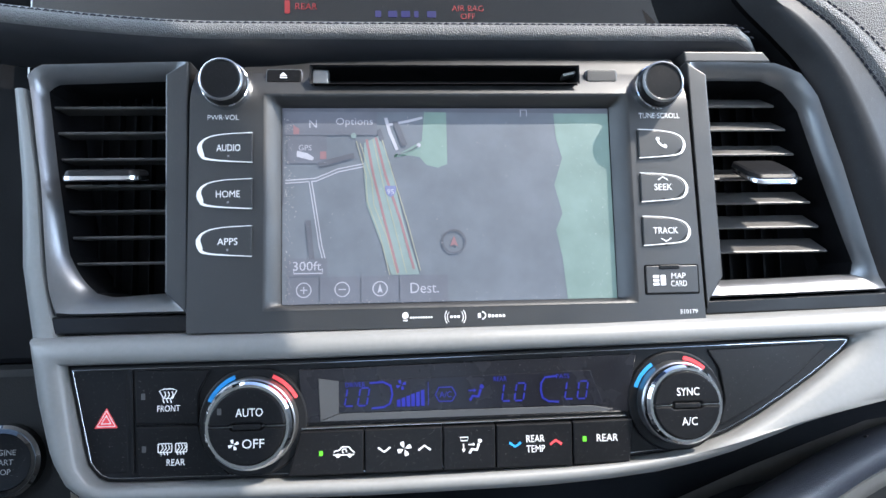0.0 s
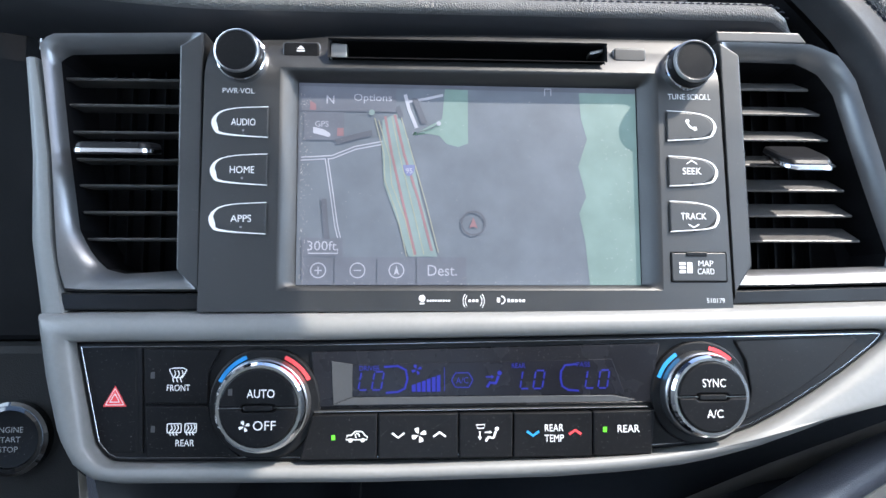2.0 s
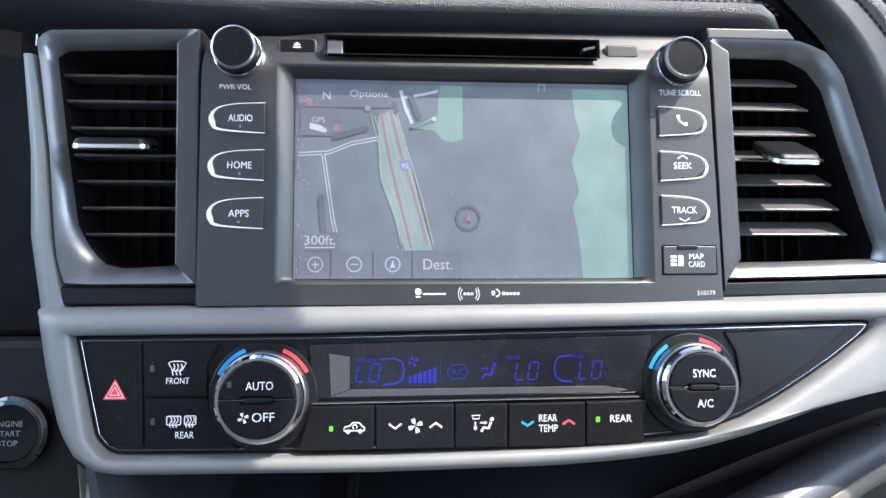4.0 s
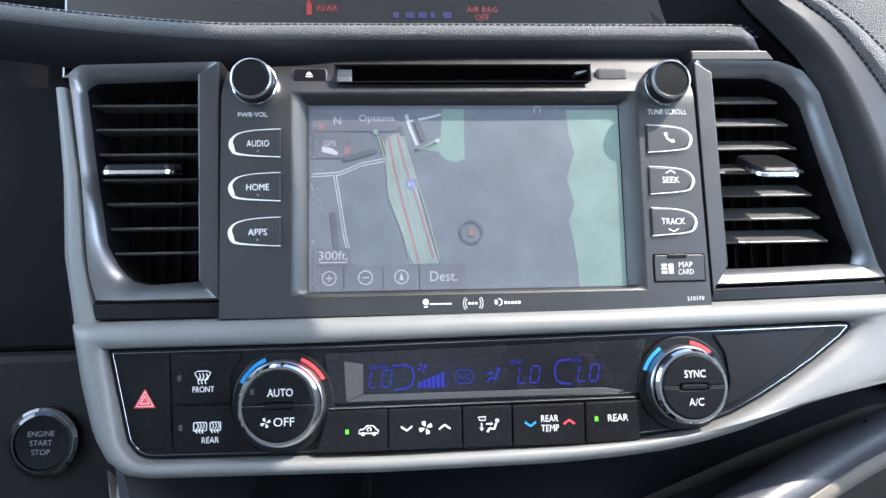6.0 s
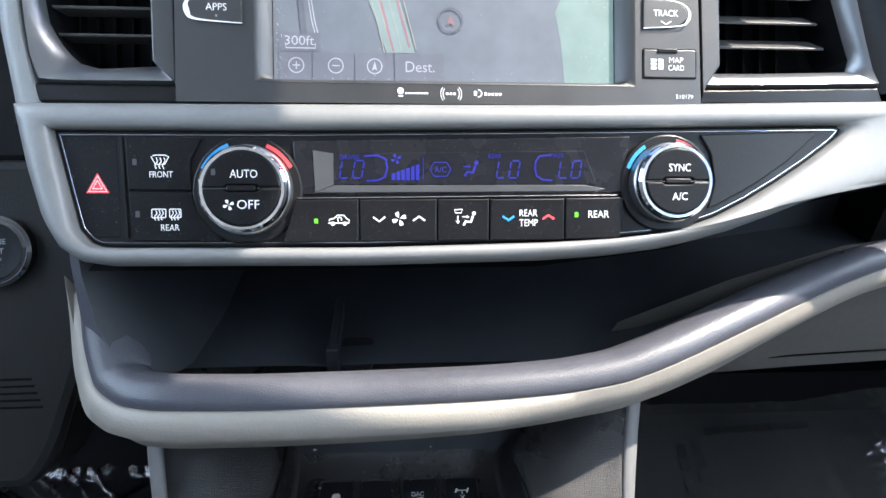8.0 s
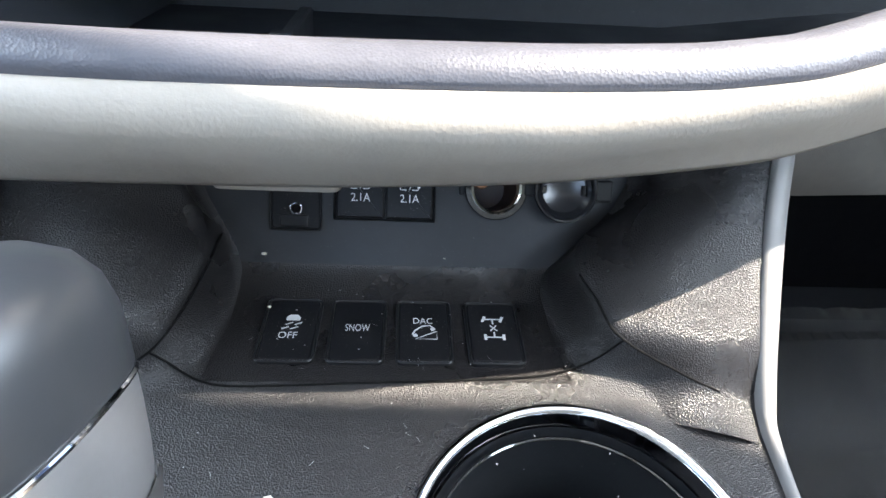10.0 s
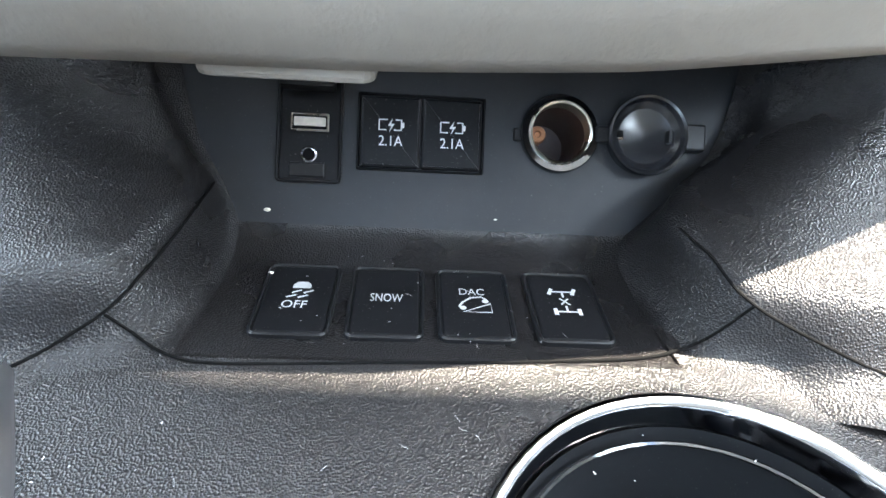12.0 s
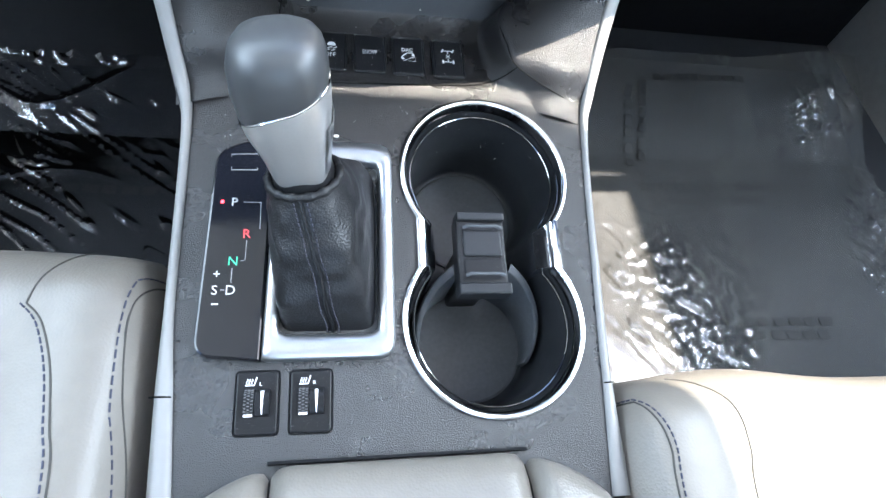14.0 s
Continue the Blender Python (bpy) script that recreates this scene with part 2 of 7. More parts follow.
def film_mat(name, haze, bump, scale, milk, gloss):
    """Clear film: lets light through, mirrors a little; its milky haze also carries reflected sky as colour."""
    m = bpy.data.materials.new(name)
    m.use_nodes = True
    nt = m.node_tree
    ns, ln = nt.nodes, nt.links
    ns.remove(ns["Principled BSDF"])
    tr, gl, mix = ns.new("ShaderNodeBsdfTransparent"), ns.new("ShaderNodeBsdfGlossy"), ns.new("ShaderNodeMixShader")
    df, milky = ns.new("ShaderNodeBsdfDiffuse"), ns.new("ShaderNodeMixShader")
    tr.inputs["Color"].default_value = (0.93, 0.94, 0.95, 1)
    df.inputs["Color"].default_value = (*milk, 1)
    gl.inputs["Roughness"].default_value = gloss
    fr = ns.new("ShaderNodeFresnel")
    fr.inputs["IOR"].default_value = 1.45
    tc, nz, bp = ns.new("ShaderNodeTexCoord"), ns.new("ShaderNodeTexNoise"), ns.new("ShaderNodeBump")
    hz, hr = ns.new("ShaderNodeTexNoise"), ns.new("ShaderNodeMapRange")
    hz.inputs["Scale"].default_value, hz.inputs["Detail"].default_value = 9, 4
    hr.inputs["From Min"].default_value, hr.inputs["From Max"].default_value = 0.3, 0.7
    hr.inputs["To Min"].default_value, hr.inputs["To Max"].default_value = haze * 0.6, haze * 1.4
    ln.new(tc.outputs["Object"], hz.inputs["Vector"])
    ln.new(hz.outputs["Fac"], hr.inputs["Value"])
    ln.new(hr.outputs[0], milky.inputs[0])
    ln.new(tr.outputs[0], milky.inputs[1])
    ln.new(df.outputs[0], milky.inputs[2])
    nz.inputs["Scale"].default_value, nz.inputs["Detail"].default_value = scale, 3
    bp.inputs["Strength"].default_value, bp.inputs["Distance"].default_value = bump, 0.004
    ln.new(tc.outputs["Object"], nz.inputs["Vector"])
    ln.new(nz.outputs["Fac"], bp.inputs["Height"])
    ln.new(bp.outputs[0], gl.inputs["Normal"])
    ln.new(bp.outputs[0], fr.inputs["Normal"])
    ad = ns.new("ShaderNodeMath")
    ad.operation = "MULTIPLY_ADD"
    ad.inputs[1].default_value, ad.inputs[2].default_value = 1.9, 0.0
    ln.new(fr.outputs[0], ad.inputs[0])
    ln.new(ad.outputs[0], mix.inputs[0])
    ln.new(milky.outputs[0], mix.inputs[1])
    ln.new(gl.outputs[0], mix.inputs[2])
    ln.new(mix.outputs[0], ns["Material Output"].inputs["Surface"])
    return m


FILM = film_mat("clear_plastic_film", 0.010, 0.05, 25, (0.78, 0.79, 0.88), 0.09)
HAZYFILM = film_mat("hazy_plastic_film", 0.036, 0.04, 14, (0.84, 0.81, 0.75), 0.10)


def tint_mat(name, colour):
    """Tinted glass: lets part of the daylight through and mirrors a little."""
    m = bpy.data.materials.new(name)
    m.use_nodes = True
    nt = m.node_tree
    ns, ln = nt.nodes, nt.links
    ns.remove(ns["Principled BSDF"])
    tr, gl, mix = ns.new("ShaderNodeBsdfTransparent"), ns.new("ShaderNodeBsdfGlossy"), ns.new("ShaderNodeMixShader")
    tr.inputs["Color"].default_value = (*colour, 1)
    gl.inputs["Roughness"].default_value = 0.05
    mix.inputs[0].default_value = 0.05
    ln.new(tr.outputs[0], mix.inputs[1])
    ln.new(gl.outputs[0], mix.inputs[2])
    ln.new(mix.outputs[0], ns["Material Output"].inputs["Surface"])
    return m


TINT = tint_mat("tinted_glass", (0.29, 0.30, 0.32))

# ---- building tools ----
# F: the dash frame; x to the right, y into the dash, z up along the sloping fascia. W: the car, upright.
MF = Matrix.Translation((0, 0, 0.65)) @ Matrix.Rotation(radians(-28), 4, "X") @ Matrix.Translation((0, 0, 0.0013)) @ Matrix.Rotation(radians(-0.716), 4, "Y")
MW = Matrix.Identity(4)
FRAMES = {}


def thing(name, base, frm=MF, label="", category="", group="", kind=""):
    e = new(name)
    e.empty_display_size = 0.02
    m = Matrix.Translation(frm @ Vector(base)) @ frm.to_3x3().to_4x4()
    e.matrix_world = m
    FRAMES[e.name] = (m.inverted(), frm)
    return tagged(e, label, category, group, kind)


def mesh_of(bm, name, material, smooth=22):
    bmesh.ops.remove_doubles(bm, verts=bm.verts, dist=1e-6)
    bmesh.ops.recalc_face_normals(bm, faces=bm.faces)
    me = bpy.data.meshes.new(name)
    bm.to_mesh(me)
    bm.free()
    me.materials.append(material)
    for p in me.polygons:
        p.use_smooth = True
    me.set_sharp_from_angle(angle=radians(smooth))
    return me


def part(name, bm, material, parent, label="", smooth=16):
    """bm, built in its thing's frame, as one mesh under a thing or a part."""
    inv, frm = FRAMES[parent.name]
    bm.transform(inv @ frm)
    ob = new(name, mesh_of(bm, name, material, smooth))
    ob.parent = parent
    FRAMES[ob.name] = (inv, frm)
    return tagged(ob, label)


def single(name, bm, material, base, frm=MW, label="", category="", kind="", group="", smooth=22):
    """A thing or piece of the setting that is one mesh."""
    m = Matrix.Translation(frm @ Vector(base)) @ frm.to_3x3().to_4x4()
    bm.transform(m.inverted() @ frm)
    ob = new(name, mesh_of(bm, name, material, smooth))
    ob.matrix_world = m
    FRAMES[ob.name] = (m.inverted(), frm)
    return tagged(ob, label, category, group, kind)


def loft(bm, loops, closed=True, cap0=False, cap1=False):
    rows = [[bm.verts.new(p) for p in lp] for lp in loops]
    n = len(rows[0])
    for a, b in zip(rows, rows[1:]):
        for i in range(n if closed else n - 1):
            j = (i + 1) % n
            bm.faces.new((a[i], a[j], b[j], b[i]))
    if cap0:
        bm.faces.new(rows[0][::-1])
    if cap1:
        bm.faces.new(rows[-1])
    return bm


def rpoly(pts, r, n=4):
    """A polygon with its corners rounded; r is one radius or one for each corner."""
    out, k = [], len(pts)
    for i, p in enumerate(pts):
        rad = r[i] if isinstance(r, (list, tuple)) else r
        p, a, b = Vector(p), Vector(pts[i - 1]), Vector(pts[(i + 1) % k])
        u, v = (a - p), (b - p)
        d = min(rad, 0.49 * u.length, 0.49 * v.length)
        if d < 1e-6:
            out.append(tuple(p))
            continue
        s, e = p + u.normalized() * d, p + v.normalized() * d
        for j in range(n + 1):
            t = j / n
            q = s * (1 - t) ** 2 + p * 2 * t * (1 - t) + e * t * t
            out.append(tuple(q))
    return out


def rrect(x0, z0, x1, z1, r, n=4):
    return rpoly([(x0, z0), (x1, z0), (x1, z1), (x0, z1)], r, n)


def area(pts):
    return 0.5 * sum(a[0] * b[1] - b[0] * a[1] for a, b in zip(pts, pts[1:] + pts[:1]))


def inset(pts, d):
    k, out = len(pts), []
    s = 1 if area(pts) > 0 else -1
    for i in range(k):
        a, p, b = Vector(pts[i - 1]), Vector(pts[i]), Vector(pts[(i + 1) % k])
        e1, e2 = (p - a), (b - p)
        if e1.length < 1e-9 or e2.length < 1e-9:
            out.append(tuple(p))
            continue
        e1.normalize(), e2.normalize()
        n1, n2 = Vector((-e1.y, e1.x)), Vector((-e2.y, e2.x))
        m = (n1 + n2)
        m = n1 if m.length < 1e-6 else m.normalized()
        c = max(m.dot(n1), 0.5)
        out.append(tuple(p + m * (s * d / c)))
    for _ in range(4):
        # points that crossed over at tight corners meet in one
        bad = [i for i in range(k) if (Vector(out[(i + 1) % k]) - Vector(out[i])).dot(Vector(pts[(i + 1) % k]) - Vector(pts[i])) < 0]
        if not bad:
            break
        marks = set(bad)
        done = set()
        for i in bad:
            if i in done:
                continue
            a = i
            while (a - 1) % k in marks and (a - 1) % k != i:
                a = (a - 1) % k
            run = [a]
            while run[-1] in marks and len(run) <= k:
                done.add(run[-1])
                run.append((run[-1] + 1) % k)
            mid = sum((Vector(out[q]) for q in run), Vector((0, 0))) / len(run)
            for q in run:
                out[q] = tuple(mid)
    return out


def facing(u, v, d):
    """Places on an upright face: u across, v up, d its depth."""
    return (u, d, v)


def slab(pts, front, back, bev=0.0008, to3=facing, bm=None):
    """A plate of that outline with softened front edges."""
    bm = bm or bmesh.new()
    s = 1 if back > front else -1
    loops = [[to3(u, v, back) for u, v in pts], [to3(u, v, front + s * bev) for u, v in pts],
             [to3(u, v, front + s * 0.3 * bev) for u, v in inset(pts, 0.3 * bev)], [to3(u, v, front) for u, v in inset(pts, bev)]]
    return loft(bm, loops, True, True, True)


def ring(outer, inner, front, back, bev=0.0006, to3=facing, bm=None):
    """A frame between two outlines with as many points each."""
    bm = bm or bmesh.new()
    s = 1 if back > front else -1
    loops = [[to3(u, v, back) for u, v in outer], [to3(u, v, front + s * bev) for u, v in outer], [to3(u, v, front) for u, v in inset(outer, bev)],
             [to3(u, v, front) for u, v in inset(inner, -bev)], [to3(u, v, front + s * bev) for u, v in inner], [to3(u, v, back) for u, v in inner]]
    loops.append(loops[0])
    return loft(bm, loops, True)


def lathe(profile, at=facing, centre=(0, 0), n=40, bm=None, caps=True):
    """Turned round a centre on a face: profile of (radius, depth)."""
    bm = bm or bmesh.new()
    loops = []
    for r, d in profile:
        r = max(r, 1e-5)
        loops.append([at(centre[0] + r * math.cos(2 * math.pi * i / n), centre[1] + r * math.sin(2 * math.pi * i / n), d) for i in range(n)])
    return loft(bm, loops, True, caps, caps)


def box(x0, x1, y0, y1, z0, z1, bm=None):
    bm = bm or bmesh.new()
    return loft(bm, [[(x0, y0, z), (x1, y0, z), (x1, y1, z), (x0, y1, z)] for z in (z0, z1)], True, True, True)


def tube(path, r, n=8, bm=None, closed=False):
    bm = bm or bmesh.new()
    pts = [Vector(p) for p in path]
    loops = []
    side = None
    for i, p in enumerate(pts):
        a = pts[i - 1] if (i or closed) else p
        b = pts[(i + 1) % len(pts)] if (i < len(pts) - 1 or closed) else p
        t = (b - a).normalized()
        side = Vector((0.31, 0.52, 0.79)).cross(t) if side is None else side - t * side.dot(t)
        side.normalize()
        up = t.cross(side)
        rad = r[i] if isinstance(r, (list, tuple)) else r
        loops.append([p + side * rad * math.cos(2 * math.pi * k / n) + up * rad * math.sin(2 * math.pi * k / n) for k in range(n)])
    if closed:
        loops.append(loops[0])
        return loft(bm, loops, True)
    return loft(bm, loops, True, True, True)


def stroke(bm, path, w, at, d, closed=False):
    """A flat printed line of width w on a face."""
    pts = [Vector(p) for p in path]
    k = len(pts)
    left, right = [], []
    for i, p in enumerate(pts):
        a = pts[i - 1] if (i or closed) else p
        b = pts[(i + 1) % k] if (i < k - 1 or closed) else p
        t = (b - a)
        t = t.normalized() if t.length > 1e-9 else Vector((1, 0))
        nrm = Vector((-t.y, t.x)) * (w / 2)
        left.append(at(*(p + nrm), d))
        right.append(at(*(p - nrm), d))
    if closed:
        left.append(left[0])
        right.append(right[0])
    return loft(bm, [left, right], False)


def arc(cx, cz, r, a0, a1, n=16, sx=1.0):
    return [(cx + sx * r * math.cos(radians(a0 + (a1 - a0) * i / n)), cz + r * math.sin(radians(a0 + (a1 - a0) * i / n))) for i in range(n + 1)]


def curve(pts, n):
    """Points along a smooth line through pts (any dimension), evenly by index."""
    pts = [Vector(p) for p in pts]
    out, k = [], len(pts) - 1
    for i in range(n + 1):
        s = i / n * k
        j = min(int(s), k - 1)
        t = s - j
        p0, p1, p2, p3 = pts[max(j - 1, 0)], pts[j], pts[j + 1], pts[min(j + 2, k)]
        out.append(0.5 * ((2 * p1) + (p2 - p0) * t + (2 * p0 - 5 * p1 + 4 * p2 - p3) * t * t + (3 * p1 - p0 - 3 * p2 + p3) * t ** 3))
    return out


def even(pts, n):
    """n + 1 points evenly spaced along a broken line."""
    pts = [Vector(p) for p in pts]
    ds = [0.0]
    for a, b in zip(pts, pts[1:]):
        ds.append(ds[-1] + (b - a).length)
    out, j = [], 0
    for i in range(n + 1):
        s = ds[-1] * i / n
        while j < len(pts) - 2 and ds[j + 1] < s:
            j += 1
        t = (s - ds[j]) / max(ds[j + 1] - ds[j], 1e-9)
        out.append(pts[j].lerp(pts[j + 1], min(max(t, 0), 1)))
    return out


def mm(*v):
    return tuple(a / 1000 for a in v)


def mml(pts):
    return [mm(*p) for p in pts]


# lettering: all words are turned to flat meshes once
WORDS = ["PWR·VOL", "AUDIO", "HOME", "APPS", "TUNE·SCROLL", "SEEK", "TRACK", "MAP", "CARD", "510179", "FRONT", "REAR", "AUTO", "OFF", "SYNC", "A/C",
         "TEMP", "DRIVER", "PASS", "N", "GPS", "Options", "300ft", "Dest.", "95", "SNOW", "DAC", "2.1A", "P", "R", "S", "D", "L", "ENGINE", "START", "STOP",
         "AIR BAG", "H", "-", "+", "DEALER MUST REMOVE", "PROTECTIVE COVER"]
GLYPHS = {}


def make_words():
    obs = {}
    for w in WORDS:
        c = bpy.data.curves.new("w", "FONT")
        c.body, c.size, c.align_x, c.align_y = w, 1.0, "CENTER", "CENTER"
        c.resolution_u = 3
        obs[w] = new("w", c)
    dg = bpy.context.evaluated_depsgraph_get()
    dg.update()
    for w, o in obs.items():
        me = bpy.data.meshes.new_from_object(o.evaluated_get(dg))
        xs, ys = [v.co.x for v in me.vertices], [v.co.y for v in me.vertices]
        x0, y0, wd, ht = min(xs), min(ys), max(xs) - min(xs), max(ys) - min(ys)
        GLYPHS[w] = ([((v.co.x - x0) / wd - 0.5, (v.co.y - y0) / ht - 0.5) for v in me.vertices], [tuple(p.vertices) for p in me.polygons], wd / ht)
        bpy.data.meshes.remove(me)
    for o in obs.values():
        c = o.data
        bpy.data.objects.remove(o)
        bpy.data.curves.remove(c)


make_words()


def word(bm, text, u, v, h, at, d, w=None, bold=0.0):
    """Lettering of height h centred at (u, v) on a face; w sets its width."""
    co, faces, ratio = GLYPHS[text]
    w = w or h * ratio
    shifts = [(0, 0)] if not bold else [(-bold, 0), (bold, 0)]
    for k, (sx, sy) in enumerate(shifts):
        vs = [bm.verts.new(at(u + a * w + sx, v + b * h + sy, d - 2e-5 * k)) for a, b in co]
        for f in faces:
            try:
                bm.faces.new([vs[i] for i in f])
            except ValueError:
                pass
    return bm


def disc(bm, u, v, r, at, d, n=14):
    bm.faces.new([bm.verts.new(at(u + r * math.cos(2 * math.pi * i / n), v + r * math.sin(2 * math.pi * i / n), d)) for i in range(n)])
    return bm


def patch(bm, pts, at, d):
    bm.faces.new([bm.verts.new(at(u, v, d)) for u, v in pts])
    return bm

# ---- the cabin round it ----
bm = bmesh.new()
loft(bm, [[(-400, -400, z), (400, -400, z), (400, 400, z), (-400, 400, z)] for z in (-0.6, -0.55)], True, True, True)
single("ground", bm, BOUNCEGROUND, (0, 0, -0.55), label="unseen ground outside the car, kept pale to bounce light", category="ground", kind="structure")
single("floor", box(-0.86, 0.86, -1.5, 0.75, -0.05, 0.03), CARPET, (0, 0, 0), label="black carpeted car floor", category="floor", kind="structure")


def plate(pts, z0, z1):
    b = bmesh.new()
    return loft(b, [[(x, y, z) for x, y in pts] for z in (z0, z1)], True, True, True)


# the unseen roof leaves the windscreen and the passenger's glass open; its edge is cut to cast shadow lines
# an added tinted pane, outlined to half shade the dash's driver side
SHADE_PANE = [(-0.74, 0.22), (-0.20, 0.22), (0.135, 0.061), (0.237, 0.0126), (0.282, -0.020), (0.302, -0.045), (0.310, -0.0795), (0.27, -0.075), (0.20, -0.071), (-0.05, -0.069), (-0.05, 0.0), (-0.74, 0.0)]
single("shade_pane", plate(SHADE_PANE, 1.205, 1.211), TINT, (-0.3, 0.1, 1.205), label="unseen tinted pane added to half shade the dash", category="window", kind="structure")
SHADOW_ROOF = [(-0.74, -0.002), (-0.05, -0.002), (-0.05, -0.070), (0.20, -0.072), (0.27, -0.076), (0.33, -0.081), (0.38, -0.088), (0.44, -0.100), (0.587, -0.102), (0.657, -0.130), (0.687, -0.25), (0.707, -0.45), (0.707, -1.5), (-0.74, -1.5)]
single("ceiling", plate(SHADOW_ROOF, 1.20, 1.23), HEADLINER, (0, -1, 1.2), label="unseen pale roof, its edge cut to cast shadow lines", category="ceiling", kind="structure")
bm = box(-0.86, 0.86, -1.55, -1.5, -0.05, 0.62)
box(-0.86, -0.70, -1.55, -1.5, 0.62, 1.2, bm)
box(0.70, 0.86, -1.55, -1.5, 0.62, 1.2, bm)
single("wall_rear", bm, HEADLINER, (0, -1.5, 0), label="pale rear wall of the cabin with its window", category="wall", kind="structure")
bm = box(-0.90, -0.86, -1.5, 0.75, -0.05, 0.77)
single("wall_left", bm, DOOR, (-0.88, 0, 0), label="grey door wall under the driver window", category="wall", kind="structure")
# this height edges the sun patch on the mat; the step clears a fill lamp
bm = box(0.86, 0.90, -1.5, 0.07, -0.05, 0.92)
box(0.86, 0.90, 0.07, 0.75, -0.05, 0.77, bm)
single("wall_right", bm, DOOR, (0.88, 0, 0), label="unseen passenger door wall, cut to edge the sun patch", category="wall", kind="structure")
single("wall_front", box(-0.86, 0.86, 0.42, 0.50, 0.0, 0.78), DEEP, (0, 0.45, 0), label="dark firewall in front of the footwells", category="wall", kind="structure")
bm = box(-0.86, 0.86, 0.135, 0.60, 0.50, 0.79)
box(0.36, 0.86, 0.07, 0.135, 0.45, 0.74, bm)
single("dash_body", bm, DEEP, (0, 0.3, 0.5), label="dark body of the dashboard behind its panels", category="dash body", kind="structure")

# ---- dash: upper parts ----


def across(xs, profile, bm=None, dz=None):
    """A moulding that runs along x: a profile of (y, z) at every x, shifted by dz(x)."""
    bm = bm or bmesh.new()
    loops = []
    for x in xs:
        oy, oz = dz(x) if dz else (0, 0)
        loops.append([(x, y + oy, z + oz) for y, z in profile])
    return loft(bm, loops, False)


def steps(a, b, n):
    return [a + (b - a) * i / n for i in range(n + 1)]


def brow_shift(x):
    lift = 0.010 * max(0, (-0.13 - x) / 0.12) ** 1.5
    drop = -0.010 * max(0, (x - 0.165) / 0.022) ** 2
    return (-drop * 1.2, lift + drop)


brow = thing("dash_brow", (0, 0.02, 0.11), label="dark grey leather dash brow with stitched seam", category="dash pad")
prof = [mm(*p) for p in [(44, 102), (26, 105), (15, 109), (10.5, 112), (9, 113.6)]]
part("under_edge", across(steps(-0.34, 0.187, 60), prof, dz=brow_shift), SMOOTHDARK, brow, "smooth dark underside", smooth=60)
prof = [mm(*p) for p in [(9.2, 113.4), (7.4, 114.4), (6.5, 117), (7, 120), (9, 122.4)]]
part("padded_roll", across(steps(-0.34, 0.187, 60), prof, dz=brow_shift), LEATHER, brow, smooth=60)
prof = [mm(*p) for p in [(9.6, 122.6), (11, 124.6), (15, 126.4), (24, 127.6), (44, 128.0), (60, 127)]]
part("upper_roll", across(steps(-0.34, 0.182, 60), prof, dz=brow_shift), LEATHER, brow, smooth=60)
bm = bmesh.new()
for i in range(118):
    x = -0.30 + 0.0041 * i
    oy, oz = brow_shift(x)
    tube([(x, 0.0095 + oy, 0.1226 + oz), (x + 0.0015, 0.0088 + oy, 0.1229 + oz), (x + 0.0031, 0.0095 + oy, 0.1226 + oz)], 0.0005, 5, bm)
part("stitching", bm, THREAD, brow, "dark thread stitching")

panel = thing("information_display", (0, 0.065, 0.15), label="glossy black display strip with red warning lights", category="display")
part("lens", slab(mml([(-260, 112), (200, 112), (190, 260), (-260, 260)]), 0.062, 0.075, 0.002), PIANO, panel)
for txt, x, z, h in (("REAR", -0.0865, 0.1605, 0.0042), ("AIR BAG", 0.019, 0.1600, 0.0040), ("OFF", 0.019, 0.1545, 0.0040)):
    part("warning_word", word(bmesh.new(), txt, x, z, h, facing, 0.0617), DIMRED, panel, "dim red warning letters")
bm = patch(bmesh.new(), rrect(-0.1005, 0.1555, -0.097, 0.1645, 0.001), facing, 0.0617)
disc(bm, -0.0988, 0.1660, 0.0012, facing, 0.0617)
part("belt_symbol", bm, DIMRED, panel, "dim red belt symbol")
for i, wd in enumerate((0.004, 0.006, 0.006, 0.003, 0.006)):
    part("clock_digit", patch(bmesh.new(), rrect(-0.042 + 0.0085 * i, 0.1535, -0.042 + 0.0085 * i + wd, 0.158, 0.0006), facing, 0.0617), DIMBLUE, panel, "dim blue digit")

# the passenger side of the dash wraps down beside the vent
cowl = thing("dashboard_pad", (0.27, 0.02, 0.0), label="grey leather dash pad wrapping down beside the vent", category="dash pad")
INNER = [(160, 165), (168, 141), (188, 116), (203, 98), (216, 68), (226, 32), (234, -4), (240, -36)]
MIDL = [(176, 165), (184, 141), (207, 121), (224, 99), (237, 72), (249, 35), (258, -4), (262, -36)]
SEAM1 = [(188, 165), (197, 142), (223, 120), (243, 93), (258, 66), (270, 35), (279, -4), (283, -36)]
SEAM2 = [(203, 165), (213, 142), (237, 122), (259, 97), (274, 70), (287, 38), (296, -4), (300, -36)]


def rail(pts, y, n=40):
    return [(p.x / 1000, y, p.y / 1000) for p in curve(pts, n)]


def blend(a, b, t):
    return [tuple(Vector(p).lerp(Vector(q), t)) for p, q in zip(a, b)]


wall0 = [(x - 0.020, 0.055, z) for x, y, z in rail(INNER, 0)]
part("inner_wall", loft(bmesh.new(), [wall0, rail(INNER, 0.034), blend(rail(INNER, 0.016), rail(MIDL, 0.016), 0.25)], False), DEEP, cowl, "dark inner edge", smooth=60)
a, b2 = rail(INNER, 0.016), rail(MIDL, 0.001)
